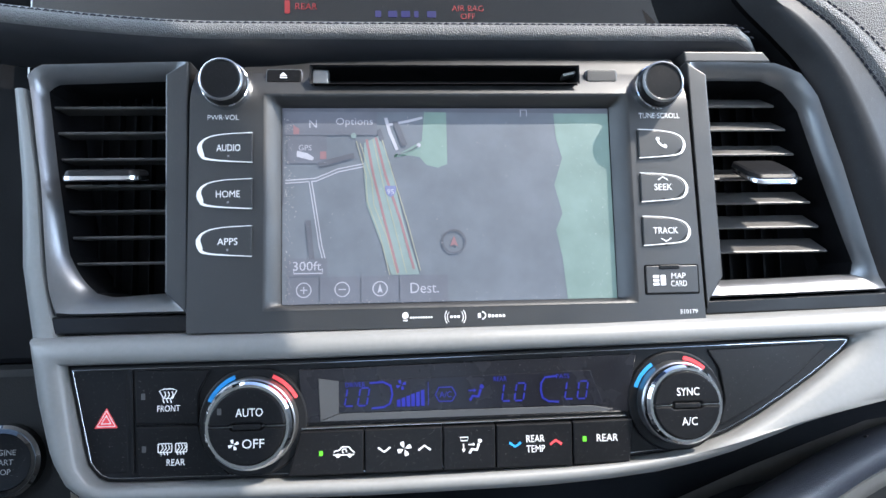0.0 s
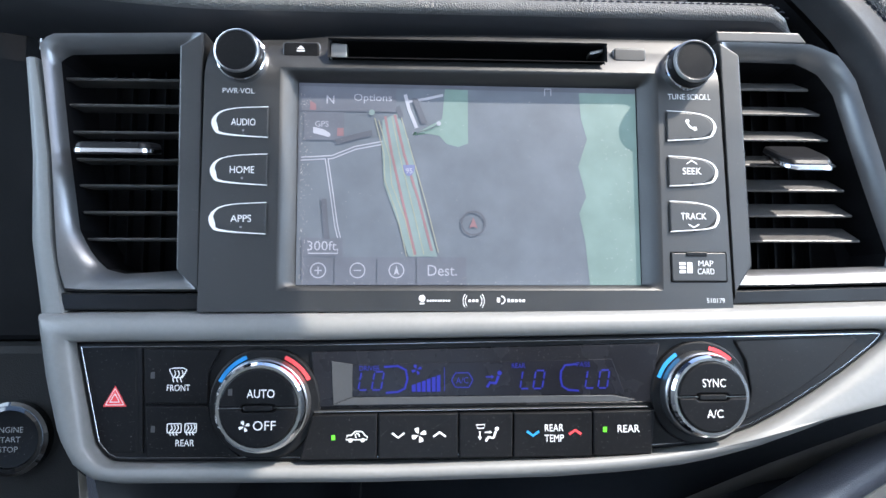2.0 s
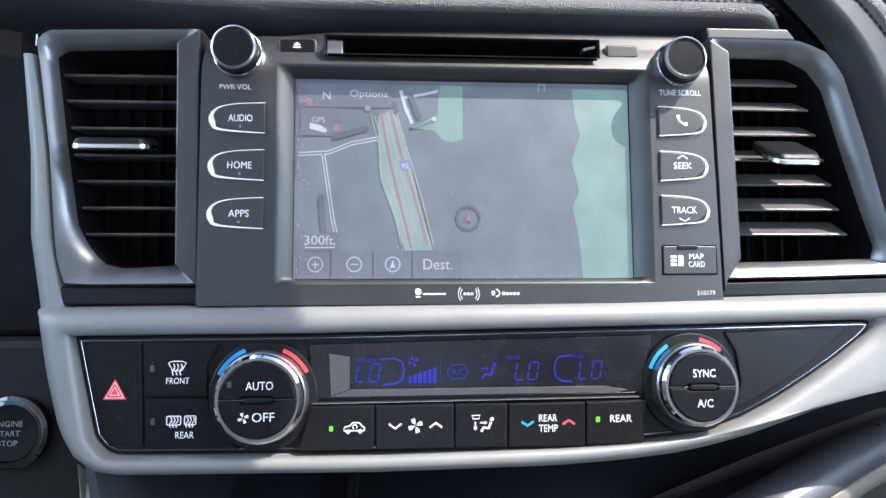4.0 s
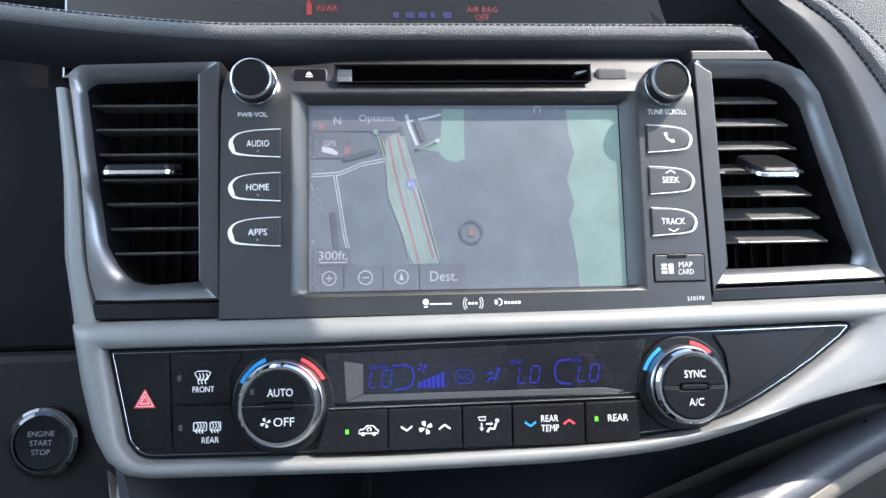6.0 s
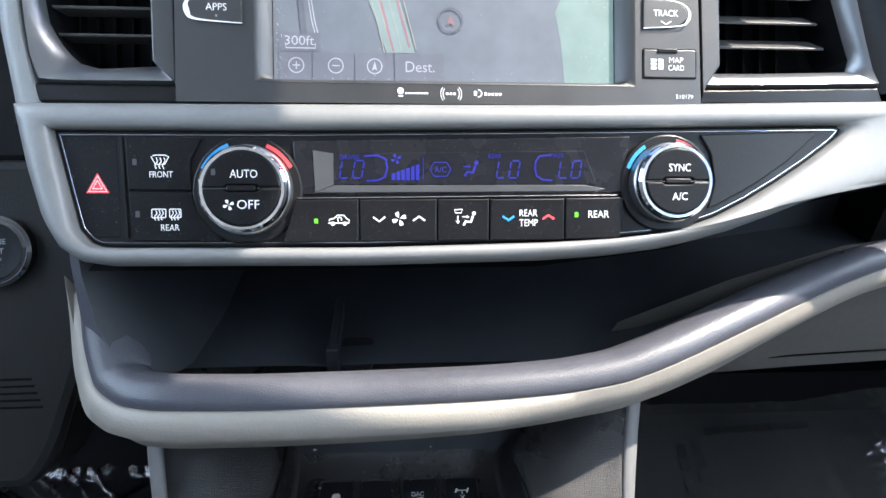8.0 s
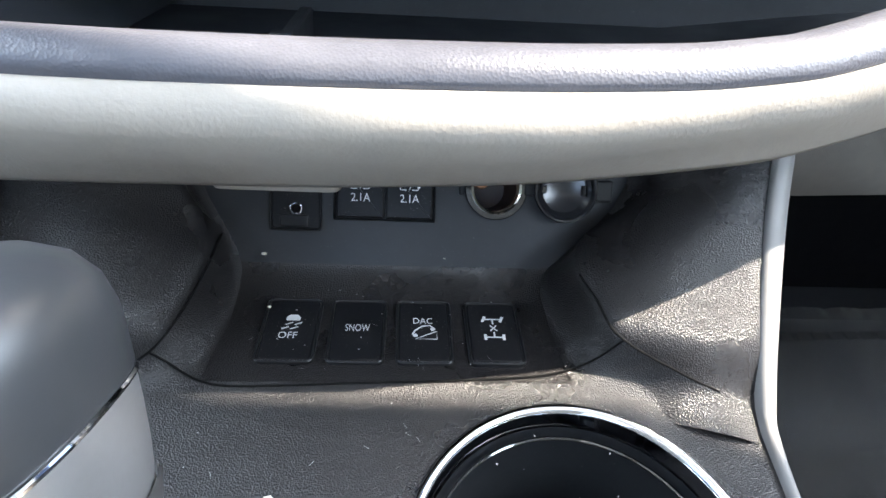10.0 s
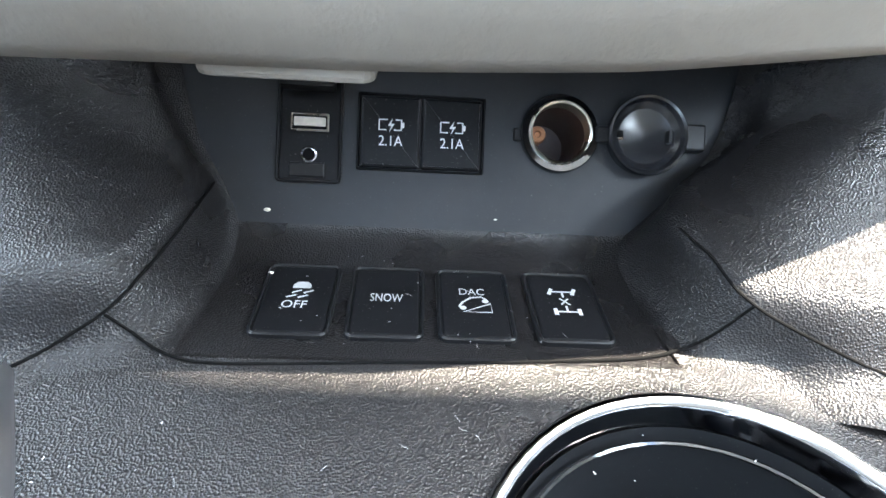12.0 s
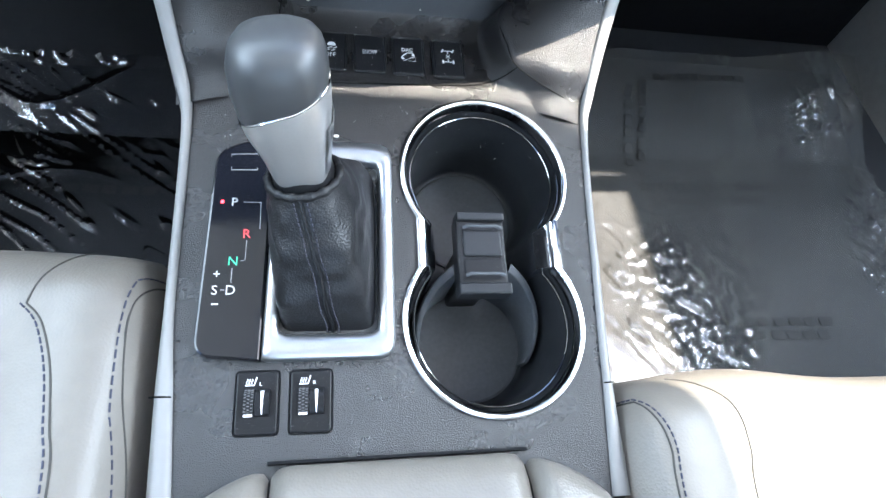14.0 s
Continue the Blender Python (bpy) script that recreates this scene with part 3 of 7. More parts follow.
part("edge_band", loft(bmesh.new(), [blend(a, b2, 0.25), [(x, y - 0.004, z) for x, y, z in blend(a, b2, 0.55)], [(x, y - 0.003, z) for x, y, z in blend(a, b2, 0.85)], rail(MIDL, 0.001), blend(rail(MIDL, 0.001), rail(SEAM1, 0.003), 0.95)], False), WALLPLASTIC, cowl, smooth=60)
s1, s2 = rail(SEAM1, 0.004), rail(SEAM2, 0.004)
part("stitched_roll", loft(bmesh.new(), [s1, [(x, y - 0.003, z) for x, y, z in blend(s1, s2, 0.3)], [(x, y - 0.003, z) for x, y, z in blend(s1, s2, 0.7)], s2], False), LEATHER, cowl, smooth=60)
o1 = [(x + 0.02, 0.001, z + 0.012) for x, y, z in s2]
o2 = [(x + 0.08, 0.002, z + 0.04) for x, y, z in s2]
o3 = [(x + 0.30, 0.03, z + 0.10) for x, y, z in s2]
part("leather_top", loft(bmesh.new(), [s2, o1, o2, o3], False), LEATHER, cowl, smooth=60)
for nm, line in (("stitching", SEAM1), ("stitching", SEAM2)):
    bm = bmesh.new()
    q = rail(line, 0.0025, 170)
    for i in range(0, 168, 3):
        tube([q[i], q[i + 1], q[i + 2]], 0.0006, 5, bm)
    part(nm, bm, THREAD, cowl, "dark thread stitching")

# driver side of the dash
bm = slab(mml([(-620, -66), (-200, -66), (-206, 30), (-216, 108), (-216, 150), (-620, 150)]), 0.075, 0.13, 0.004)
single("column_panel", bm, DEEP, (-0.4, 0.05, 0), MF, "dark plastic dash panel beside the steering column", "dash panel")
knee = thing("knee_panel", (-0.4, 0.07, -0.2), label="grained plastic knee panel under the dash, its grey darkened as shade", category="dash panel")
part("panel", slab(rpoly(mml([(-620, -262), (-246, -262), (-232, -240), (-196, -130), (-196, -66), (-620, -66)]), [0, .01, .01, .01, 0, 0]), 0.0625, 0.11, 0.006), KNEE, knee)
for i in range(5):
    part("slot", slab(mml([(-268, -196.6 - 4.2 * i), (-244 + 1.5 * i, -196.6 - 4.2 * i), (-244 + 1.5 * i, -195.4 - 4.2 * i), (-268, -195.4 - 4.2 * i)]), 0.0620, 0.066, 0.0002), SEAMDARK, knee, "thin dark slot")
part("panel_edge", tube([mm(-228, 61.8, -242), mm(-206, 61.8, -166), mm(-193.5, 61.8, -130)], 0.0007, 6), SEAMDARK, knee, "dark gap along the panel")

eng = thing("engine_start_button", (-0.2600, 0.06, -0.1200), label="round black engine start button with chrome ring", category="button")
part("outer_ring", lathe([(0.02102, 0.064), (0.02102, 0.057), (0.018797, 0.0556), (0.01916, 0.0556), (0.01879, 0.060)], centre=(-0.2600, -0.1200), caps=False), PIANO, eng, "black outer ring")
part("chrome_ring", lathe([(0.01888, 0.060), (0.01869, 0.0560), (0.016556, 0.0556), (0.01655, 0.0590), (0.01637, 0.064)], centre=(-0.2600, -0.1200), caps=False), PIANO, eng, "black gloss ring")
cap = part("cap", lathe([(0.01646, 0.062), (0.01637, 0.0572), (0.01581, 0.0564), (0.010, 0.0570), (0.0, 0.0572)], centre=(-0.2600, -0.1200)), BUTTON, eng)
bm = bmesh.new()
for i, w in enumerate(("ENGINE", "START", "STOP")):
    word(bm, w, -0.2600, -0.1144 - 0.0055 * i, 0.0032, facing, 0.0555)
part("lettering", bm, GREYPRINT, cap, "dull grey lettering")

# ---- silver surround ----
surround = thing("dash_surround", (0, 0, -0.09), label="satin silver trim around the climate controls", category="dash trim")


def joined(sides, counts):
    out = []
    for s, n in zip(sides, counts):
        out += [tuple(p) for p in even(mml(s), n)[:-1]]
    return out


CN = (60, 10, 60, 16)
HOLE = joined([[(-193.8, -60.3), (-75, -60), (82, -57.8), (210, -55.5)], [(210, -55.5), (214, -55.9), (215.7, -58.1), (213.5, -61.5), (209, -65.7)],
               [(209, -65.7), (194, -76.5), (177, -87.2), (160, -97), (143.5, -105), (127, -110.5), (110.8, -114), (80, -116.5), (47.6, -117.8), (-44.7, -119.4), (-163.5, -118.3)],
               [(-163.5, -118.3), (-172, -118), (-177.5, -115.5), (-182.7, -108.8), (-188, -86), (-193.8, -60.3)]], CN)
OUTER = joined([[(-213, -47), (-75, -46), (82, -45), (330, -39.5)], [(330, -39.5), (332, -58), (330, -78)],
                [(330, -78), (260, -85.5), (228, -89), (206, -93.8), (190, -98.5), (172, -105), (150, -112.5), (128, -118.3), (108, -122), (80, -125), (46, -127), (-45, -128.3), (-168, -127)],
                [(-168, -127), (-180, -125), (-190, -118), (-198, -104), (-206, -78), (-213, -47)]], CN)


def bulge(u, v, d):
    """The whole surround swells a little towards its lower middle."""
    return (u, d - 0.004 * max(0, min(1, (-0.045 - v) / 0.06)), v)


def ring_loops(fracs):
    loops = []
    for t, d in fracs:
        loops.append([bulge(a[0] + (b[0] - a[0]) * t, a[1] + (b[1] - a[1]) * t, d) for a, b in zip(OUTER, HOLE)])
    return loops


bm = loft(bmesh.new(), ring_loops([(-0.10, 0.034), (-0.08, 0.012), (0.0, 0.003), (0.10, -0.001), (0.3, -0.0045), (0.6, -0.0055), (0.88, -0.0045), (0.97, -0.003), (1.0, 0.0), (1.0, 0.012)]), True)
part("silver_frame", bm, SILVER, surround, smooth=50)
LEG_Z = (84, 68, 33, -10, -50)
LEG = []
for y, xs in ((30, (-230, -228, -224.5, -223, -216)), (10, (-229.5, -227.5, -224, -222.5, -216)), (6, (-228.5, -226.5, -222.5, -220.5, -213.5)), (4.5, (-226, -223.5, -218.5, -215.5, -208)), (5, (-223.6, -220.6, -215, -211.2, -203)), (7, (-222.8, -219.8, -214.2, -210.2, -202)), (22, (-222.8, -219.8, -214.2, -210.2, -202))):
    LEG.append([mm(x, y, z) for x, z in zip(xs, LEG_Z)])
bm = loft(bmesh.new(), LEG, False)
part("side_leg", bm, SILVER, surround, smooth=50)
single("fascia_backing", slab(mml([(-240, -50), (240, -50), (215, 112), (-240, 112)]), 0.045, 0.06, 0.002), DEEP, (0, 0.05, 0), MF, "black backing behind vents and radio", "dash backing", "structure")

# ---- head unit ----
unit = thing("head_unit", (0, 0.02, -0.045), label="black car radio unit with navigation screen and buttons", category="radio")


def fascia_y(z):
    e = max(0, z - 0.076)
    return 0.30 * e + 11.0 * e * e


XS = [-136, -110, -98, -73.8, -40, 0, 40, 72.5, 99.2, 110, 133]
ZS = [-46, -35.8, -10, 20, 50, 70, 75, 79.0, 81, 84.8, 87.5, 90, 92.5, 94.8, 97, 99, 100.5, 102]
bm = bmesh.new()
gv = {}
for i, x in enumerate(XS):
    for j, z in enumerate(ZS):
        xx = x + (2.5 if x > 100 else 0) * (50 - z) / 96 * (1 if x == 133 else 0)
        zz = z - (6 if z > 96 and x < -130 else 2 if z > 96 and x < -90 else 0) + (max(0, min(1, (x + 110) / 120)) * 3.4 if z > 96 else 0)
        gv[i, j] = bm.verts.new((xx / 1000, fascia_y(z / 1000), zz / 1000))
for i in range(len(XS) - 1):
    for j in range(len(ZS) - 1):
        xm, zm = (XS[i] + XS[i + 1]) / 2, (ZS[j] + ZS[j + 1]) / 2
        if (-73.8 < xm < 72.5 and 84.8 < zm < 94.8) or (-98 < xm < 99.2 and -35.8 < zm < 79.0):
            continue
        bm.faces.new((gv[i, j], gv[i + 1, j], gv[i + 1, j + 1], gv[i, j + 1]))
edge = [gv[i, 0] for i in range(len(XS))]
back = [bm.verts.new((v.co.x, 0.03, v.co.z)) for v in edge]
for a, b2, c, d in zip(edge, edge[1:], back[1:], back):
    bm.faces.new((a, b2, c, d))
for col in (0, len(XS) - 1):
    edge = [gv[col, j] for j in range(len(ZS))]
    back = [bm.verts.new((v.co.x, 0.03, v.co.z)) for v in edge]
    for a, b2, c, d in zip(edge, edge[1:], back[1:], back):
        bm.faces.new((a, b2, c, d))
body = part("fascia", bm, FASCIA, unit, smooth=50)

N4 = 6
rec0 = rrect(-0.098, -0.0358, 0.0992, 0.0790, 0.0001, N4)
rec1 = rrect(-0.0958, -0.0344, 0.0970, 0.0772, 0.005, N4)
rec2 = rrect(-0.0900, -0.0330, 0.0906, 0.0736, 0.0012, N4)
bm = loft(bmesh.new(), [[facing(u, v, -0.0002) for u, v in rec0], [facing(u, v, 0.0004) for u, v in rec1], [facing(u, v, 0.0078) for u, v in rec2]], True)
part("screen_bezel", bm, FASCIA, unit, "satin black sloping bezel", smooth=60)
bm = loft(bmesh.new(), [[facing(u, v, d) for u, v in rrect(-0.0738 + i, 0.0848 + i, 0.0725 - i, 0.0948 - i, r, 4)] for i, r, d in
                        ((-0.0002, 0.0001, 0.0002), (0.0006, 0.002, 0.0012), (0.0010, 0.002, 0.020))], True, False, True)
slot = part("disc_slot", bm, DEEP, unit, "dark disc slot")
# chrome plates stand in for light caught at both ends of the slot
part("slot_glint", slab(mml([(-73.2, 85.6), (-64.5, 86.2), (-64.5, 93.6), (-73.2, 94.2)]), 0.0035, 0.01, 0.0006), SATIN_CHROME, slot, "chrome plate for the light at the slot's end")
part("slot_glint", slab(mml([(64.5, 90.0), (71.5, 91.6), (71.5, 93.4), (64.5, 91.8)]), 0.0035, 0.01, 0.0004), SATIN_CHROME, slot, "chrome plate for the light at the slot's end")


def key_on_fascia(name, x0, z0, x1, z1, material, at=None):
    y = fascia_y((z0 + z1) / 2000)
    part(name + "_outline", ring(rrect(*mm(x0 - .5, z0 - .5, x1 + .5, z1 + .5), 0.0018), rrect(*mm(x0, z0, x1, z1), 0.0014), y - 0.0016, y + 0.002, 0.0002), SATIN_CHROME, unit, "thin bright outline")
    return part(name, slab(rrect(*mm(x0, z0, x1, z1), 0.0014), y - 0.0022, y + 0.002, 0.0006), material, unit), y - 0.0024


key, y = key_on_fascia("eject_key", -97.5, 87.0, -79.3, 94.2, BUTTON)
bm = patch(bmesh.new(), mml([(-90.6, 90.6), (-86.6, 90.6), (-88.6, 92.6)]), facing, y)
patch(bm, mml([(-90.6, 89.3), (-86.6, 89.3), (-86.6, 90.0), (-90.6, 90.0)]), facing, y)
part("eject_symbol", bm, BACKLIT, key, "white symbol")
key_on_fascia("blank_key", 78.2, 87.6, 95.0, 94.2, FASCIA)


def small_knob(x, z):
    k = part("knob", lathe([(0.0114, 0.004), (0.0114, -0.0085), (0.0110, -0.0098), (0.0100, -0.0102), (0.0092, -0.0098), (0.0, -0.0100)], centre=(x, z), n=48), BLACK, unit, "black rotary knob")
    part("chrome_ring", lathe([(0.0130, 0.004), (0.0130, -0.0005), (0.0124, -0.0030), (0.0118, -0.0034), (0.0115, -0.002), (0.0114, 0.003)], centre=(x, z), n=48, caps=False), CHROME, k, "chrome ring")
    part("rim", lathe([(0.01005, -0.0103), (0.0104, -0.0107), (0.0110, -0.0103), (0.01135, -0.0093), (0.0110, -0.0095)], centre=(x, z), n=48, caps=False), SATIN_CHROME, k, "bright rim")


small_knob(-0.1172, 0.0832)
small_knob(0.1150, 0.0820)
for txt, x, z, h, w in (("PWR·VOL", -0.1187, 0.0661, 0.0027, 0.0160), ("TUNE·SCROLL", 0.1160, 0.0664, 0.0030, 0.0230), ("510179", 0.1263, -0.0409, 0.0023, 0.0096)):
    part("lettering", word(bmesh.new(), txt, x, z, h, facing, -0.0002, w), WHITE, body, "white lettering")


def side_key(z, text, right=False, h=0.0036, wd=None, dot=-0.0043):
    s = 1 if right else -1
    cx = 0.1155 if right else -0.1155
    xa, xb = (0.1032, 0.1292) if right else (-0.1032, -0.1312)
    zc = z
    outl = [(xa, zc - 0.0079), (xb - s * 0.006, zc - 0.0066), (xb, zc), (xb - s * 0.006, zc + 0.0066), (xa, zc + 0.0079)]
    if not right:
        outl = outl[::-1]
    pts = rpoly(outl, [0.0005, 0.006, 0.006, 0.006, 0.0005] if right else [0.0005, 0.006, 0.006, 0.006, 0.0005], 5)
    k = part("side_key", slab(pts, -0.0012, 0.002, 0.0006), FASCIA, unit)
    bm = bmesh.new()
    up = curve([(xa, zc + 0.0083), (xb - s * 0.013, zc + 0.0075), (xb - s * 0.004, zc + 0.0054), (xb, zc + 0.001), (xb - s * 0.001, zc - 0.0040), (xb - s * 0.006, zc - 0.0066), (xa, zc - 0.0080)], 40)
    wds = [0.0004 + (0.0011 if right else 0.0024) * math.exp(-((i - 24) / 8.0) ** 2) for i in range(41)]
    lo = [tuple(p) for p in up]
    hi = []
    for i, p in enumerate(up):
        a, b = up[max(i - 1, 0)], up[min(i + 1, 40)]
        t = (b - a).normalized()
        nn = Vector((-t.y, t.x)) * (-s if True else 1)
        hi.append(tuple(p + nn * wds[i] * (1 if right else 1)))
    loft(bm, [[facing(*p, -0.00132) for p in lo], [facing(*p, -0.00132) for p in hi]], False)
    part("key_outline", bm, BACKLIT, k, "white outline")
    bm = bmesh.new()
    if text == "phone":
        stroke(bm, arc(cx + 0.0028, zc + 0.0030, 0.0045, 180, 270, 8), 0.0011, facing, -0.0014)
        disc(bm, cx - 0.0016, zc + 0.0026, 0.0011, facing, -0.0014)
        disc(bm, cx + 0.0024, zc - 0.0014, 0.0011, facing, -0.0014)
    else:
        word(bm, text, cx, zc - (0 if text not in ("SEEK", "TRACK") else -0.0002), h, facing, -0.0014, wd)
    part("lettering", bm, BACKLIT, k, "white lettering")
    if text in ("SEEK", "TRACK"):
        q = 1 if text == "SEEK" else -1
        bm = stroke(bmesh.new(), [(cx - 0.0028, zc + q * 0.0040), (cx, zc + q * 0.0057), (cx + 0.0028, zc + q * 0.0040)], 0.0006, facing, -0.0014)
        part("chevron", bm, BACKLIT, k, "white chevron")
    bm = disc(bmesh.new(), cx, zc + dot, 0.0006, facing, -0.00135)
    part("lamp_dot", bm, GREYPRINT if not right else DEEP, k)


for z, t, w in ((0.0495, "AUDIO", 0.0122), (0.0251, "HOME", 0.0122), (0.0004, "APPS", 0.0102)):
    side_key(z, t, False, wd=w)
for z, t, w in ((0.0503, "phone", None), (0.0262, "SEEK", 0.0100), (0.0025, "TRACK", 0.0135)):
    side_key(z, t, True, h=0.0035, wd=w, dot=-0.0064 if t != "TRACK" else -0.0076)
part("card_gap", ring(rrect(*mm(103.0, -31.6, 132.9, -15.6), 0.0012), rrect(*mm(103.7, -30.9, 132.2, -16.3), 0.0010), -0.0004, 0.002, 0.0002), DEEP, unit, "dark gap")
card = part("card_door", slab(rrect(*mm(103.7, -30.9, 132.2, -16.3), 0.0010), -0.0007, 0.002, 0.0004), FASCIA, unit)
part("finger_notch", slab(rrect(*mm(111, -18.2, 122, -15.9), 0.0008), -0.0013, 0.002, 0.0004), BLACK, card)
bm = bmesh.new()
word(bm, "MAP", 0.1213, -0.0218, 0.0030, facing, -0.0009, 0.0078)
word(bm, "CARD", 0.1213, -0.0259, 0.0030, facing, -0.0009, 0.0088)
for q in ((107.3, -22.7, 110.6, -21.2), (107.3, -24.7, 110.6, -23.3), (107.3, -26.8, 110.6, -25.3), (111.4, -26.8, 114.2, -21.2)):
    patch(bm, rrect(*mm(*q), 0.0004), facing, -0.0009)
part("lettering", bm, WHITE, card, "white lettering and card mark")
bm = disc(bmesh.new(), -0.0250, -0.0395, 0.0017, facing, -0.0002)
patch(bm, rrect(*mm(-26.2, -42.5, -23.8, -41.7), 0.0003), facing, -0.0002)
for k in range(9):
    patch(bm, rrect(*mm(-22.6 + 1.34 * k, -41.2, -21.65 + 1.34 * k, -40.2), 0.0003), facing, -0.0002)
part("maker_mark", bm, WHITE, body, "small white mark")
bm = bmesh.new()
for k in range(3):
    patch(bm, rrect(*mm(-1.7 + 1.85 * k, -41.4, -0.35 + 1.85 * k, -40.1), 0.0003), facing, -0.0002)
for s in (-1, 1):
    for r in (0.0042, 0.0054):
        stroke(bm, arc(0.0010, -0.0408, r, 90 - s * 90 - 38, 90 - s * 90 + 38, 8), 0.00038, facing, -0.0002)
part("maker_mark", bm, WHITE, body, "small white mark")
bm = patch(bmesh.new(), rrect(*mm(12.8, -41.6, 14.4, -39.2), 0.0004), facing, -0.0002)
stroke(bm, arc(0.0150, -0.0404, 0.0019, -90, 90, 8), 0.0006, facing, -0.0002)
for k in range(5):
    patch(bm, rrect(*mm(18.2 + 1.9 * k, -41.5, 19.6 + 1.9 * k, -39.8 - 0.3 * (k > 0)), 0.0003), facing, -0.0002)
part("maker_mark", bm, WHITE, body, "small white mark")

# ---- the screen and its map ----
screen = part("screen", slab(mml([(-89.8, -32.8), (90.4, -33.0), (90.0, 73.0), (-89.8, 73.6)]), 0.0074, 0.012, 0.0002), MAPGROUND, unit, "greyish blue map on a dusty screen")
D0 = 0.0073


def onmap(name, polys, material, d, label=""):
    for p in polys:
        ob = part(name, patch(bmesh.new(), mml(p), facing, d), material, screen, label)
    return ob


onmap("black_border", [[(-89.8, 71.8), (90.0, 70.2), (90.0, 73.0), (-89.8, 73.6)], [(-89.8, 20), (-89.0, 20), (-89.0, 73), (-89.8, 73)]], MAPDARK, D0)
onmap("park", [[(-13.0, 71.4), (-0.8, 71.2), (-0.8, 42), (-6, 40), (-12, 41.5), (-16, 46), (-22, 47), (-29, 48), (-30, 46), (-20, 52), (-14.5, 55)],
               [(59, 70.2), (89.8, 70), (90.2, -32.8), (63, -32.8), (61, -10), (58, 5), (62, 14), (58, 30), (63, 45), (60, 56)]], MAPGREEN, D0)
bm = bmesh.new()
for pts, w in (([(-88, 33.0), (-72, 34.0), (-60, 39), (-45, 42), (-32, 43)], 2.2), ([(-75, 34.2), (-72, 15), (-69.5, -2), (-67, -12)], 2.0), ([(-34, 68), (-32, 60), (-28, 50)], 1.8), ([(-33, 64), (-22, 66), (-14, 68)], 1.4)):
    stroke(bm, mml(pts), w / 1000, facing, D0 - 0.0001)
part("street", bm, MAPWHITE, screen, "pale street lines")
bm = bmesh.new()
for pts, w in (([(-88, 33.0), (-72, 34.0), (-60, 39), (-45, 42), (-32, 43)], 1.0), ([(-75, 34.2), (-72, 15), (-69.5, -2), (-67, -12)], 0.9)):
    stroke(bm, mml(pts), w / 1000, facing, D0 - 0.00015)
part("street_middle", bm, MAPGROUND, screen)
onmap("motorway", [[(-46, 54), (-38, 58), (-32, 43), (-25, 10), (-17, -18), (-32, -18), (-37, -2), (-45, 20), (-46, 36)]], MAPROAD, D0 - 0.0002)
bm = bmesh.new()
for pts in ([(-44.5, 56), (-41, 36), (-35.5, 12), (-28.5, -17)], [(-39.5, 57), (-34.5, 36), (-27, 12), (-20, -15)]):
    stroke(bm, mml(pts), 0.0013, facing, D0 - 0.0003)
part("motorway_lane", bm, MAPRED, screen, "red motorway lines")
bm = bmesh.new()
for pts in ([(-50, 55), (-45, 36), (-44.5, 22), (-38, 4), (-33, -18)], [(-48, 54), (-42, 34), (-41, 20), (-34, 2), (-29, -18)], [(-36.5, 57), (-31, 38), (-23, 10), (-16.5, -16)], [(-41, 56), (-37, 36), (-31, 12), (-24, -17)]):
    stroke(bm, mml(pts), 0.0005, facing, D0 - 0.0003)
part("ramp_line", bm, MAPYELLOW, screen, "yellow road lines")
onmap("road_shield", [rpoly([(-35.3, 30.2), (-34.3, 25.8), (-31.9, 23.8), (-29.5, 25.8), (-28.5, 30.2)], 1.2)], MAPBLUE, D0 - 0.0004, "blue road shield")
DW = D0 - 0.0005
for txt, x, z, h, w in (("95", -31.9, 27.0, 2.8, None), ("N", -73.2, 64.6, 4.4, None), ("GPS", -77.5, 51.5, 3.0, None), ("Options", -51.0, 65.4, 5.0, 20.0), ("300ft", -76.5, -12.5, 4.8, 15.0), ("Dest.", -14.5, -25.2, 5.6, 15.2)):
    part("map_word", word(bmesh.new(), txt, x / 1000, z / 1000, h / 1000, facing, DW, w and w / 1000), MAPWHITE, screen, "pale screen lettering")
part("scale_bar", stroke(bmesh.new(), mml([(-83.5, -14), (-83.5, -16.4), (-68.5, -16.4), (-68.5, -14)]), 0.0006, facing, DW), MAPWHITE, screen)
for k, x in enumerate((-0.0783, -0.0582, -0.0382)):
    bm = stroke(bmesh.new(), arc(x, -0.0252, 0.0038, 0, 360, 20)[:-1], 0.0006, facing, DW, True)
    if k < 2:
        stroke(bm, [(x - 0.0019, -0.0252), (x + 0.0019, -0.0252)], 0.0006, facing, DW)
    if k == 0:
        stroke(bm, [(x, -0.0271), (x, -0.0233)], 0.0006, facing, DW)
    if k == 2:
        patch(bm, mml([(-39.6, -27.6), (-38.2, -22.6), (-36.8, -27.6), (-38.2, -26.6)]), facing, DW)
    part("round_key_symbol", bm, MAPWHITE, screen)
part("place_dot", disc(bmesh.new(), -0.0515, 0.0580, 0.0016, facing, DW), MAPROAD, screen)
part("corner_mark", stroke(bmesh.new(), mml([(40.4, 68.4), (40.4, 72), (43.8, 72), (43.8, 68.4)]), 0.0005, facing, DW), MAPWHITE, screen)
part("place_dot", disc(bmesh.new(), -0.0163, 0.0525, 0.0012, facing, DW), MAPWHITE, screen)
part("path_line", stroke(bmesh.new(), mml([(-28, 47), (-20, 50), (-16.5, 52)]), 0.0005, facing, DW), MAPDARK, screen)
rnd = random.Random(5)
bm = bmesh.new()
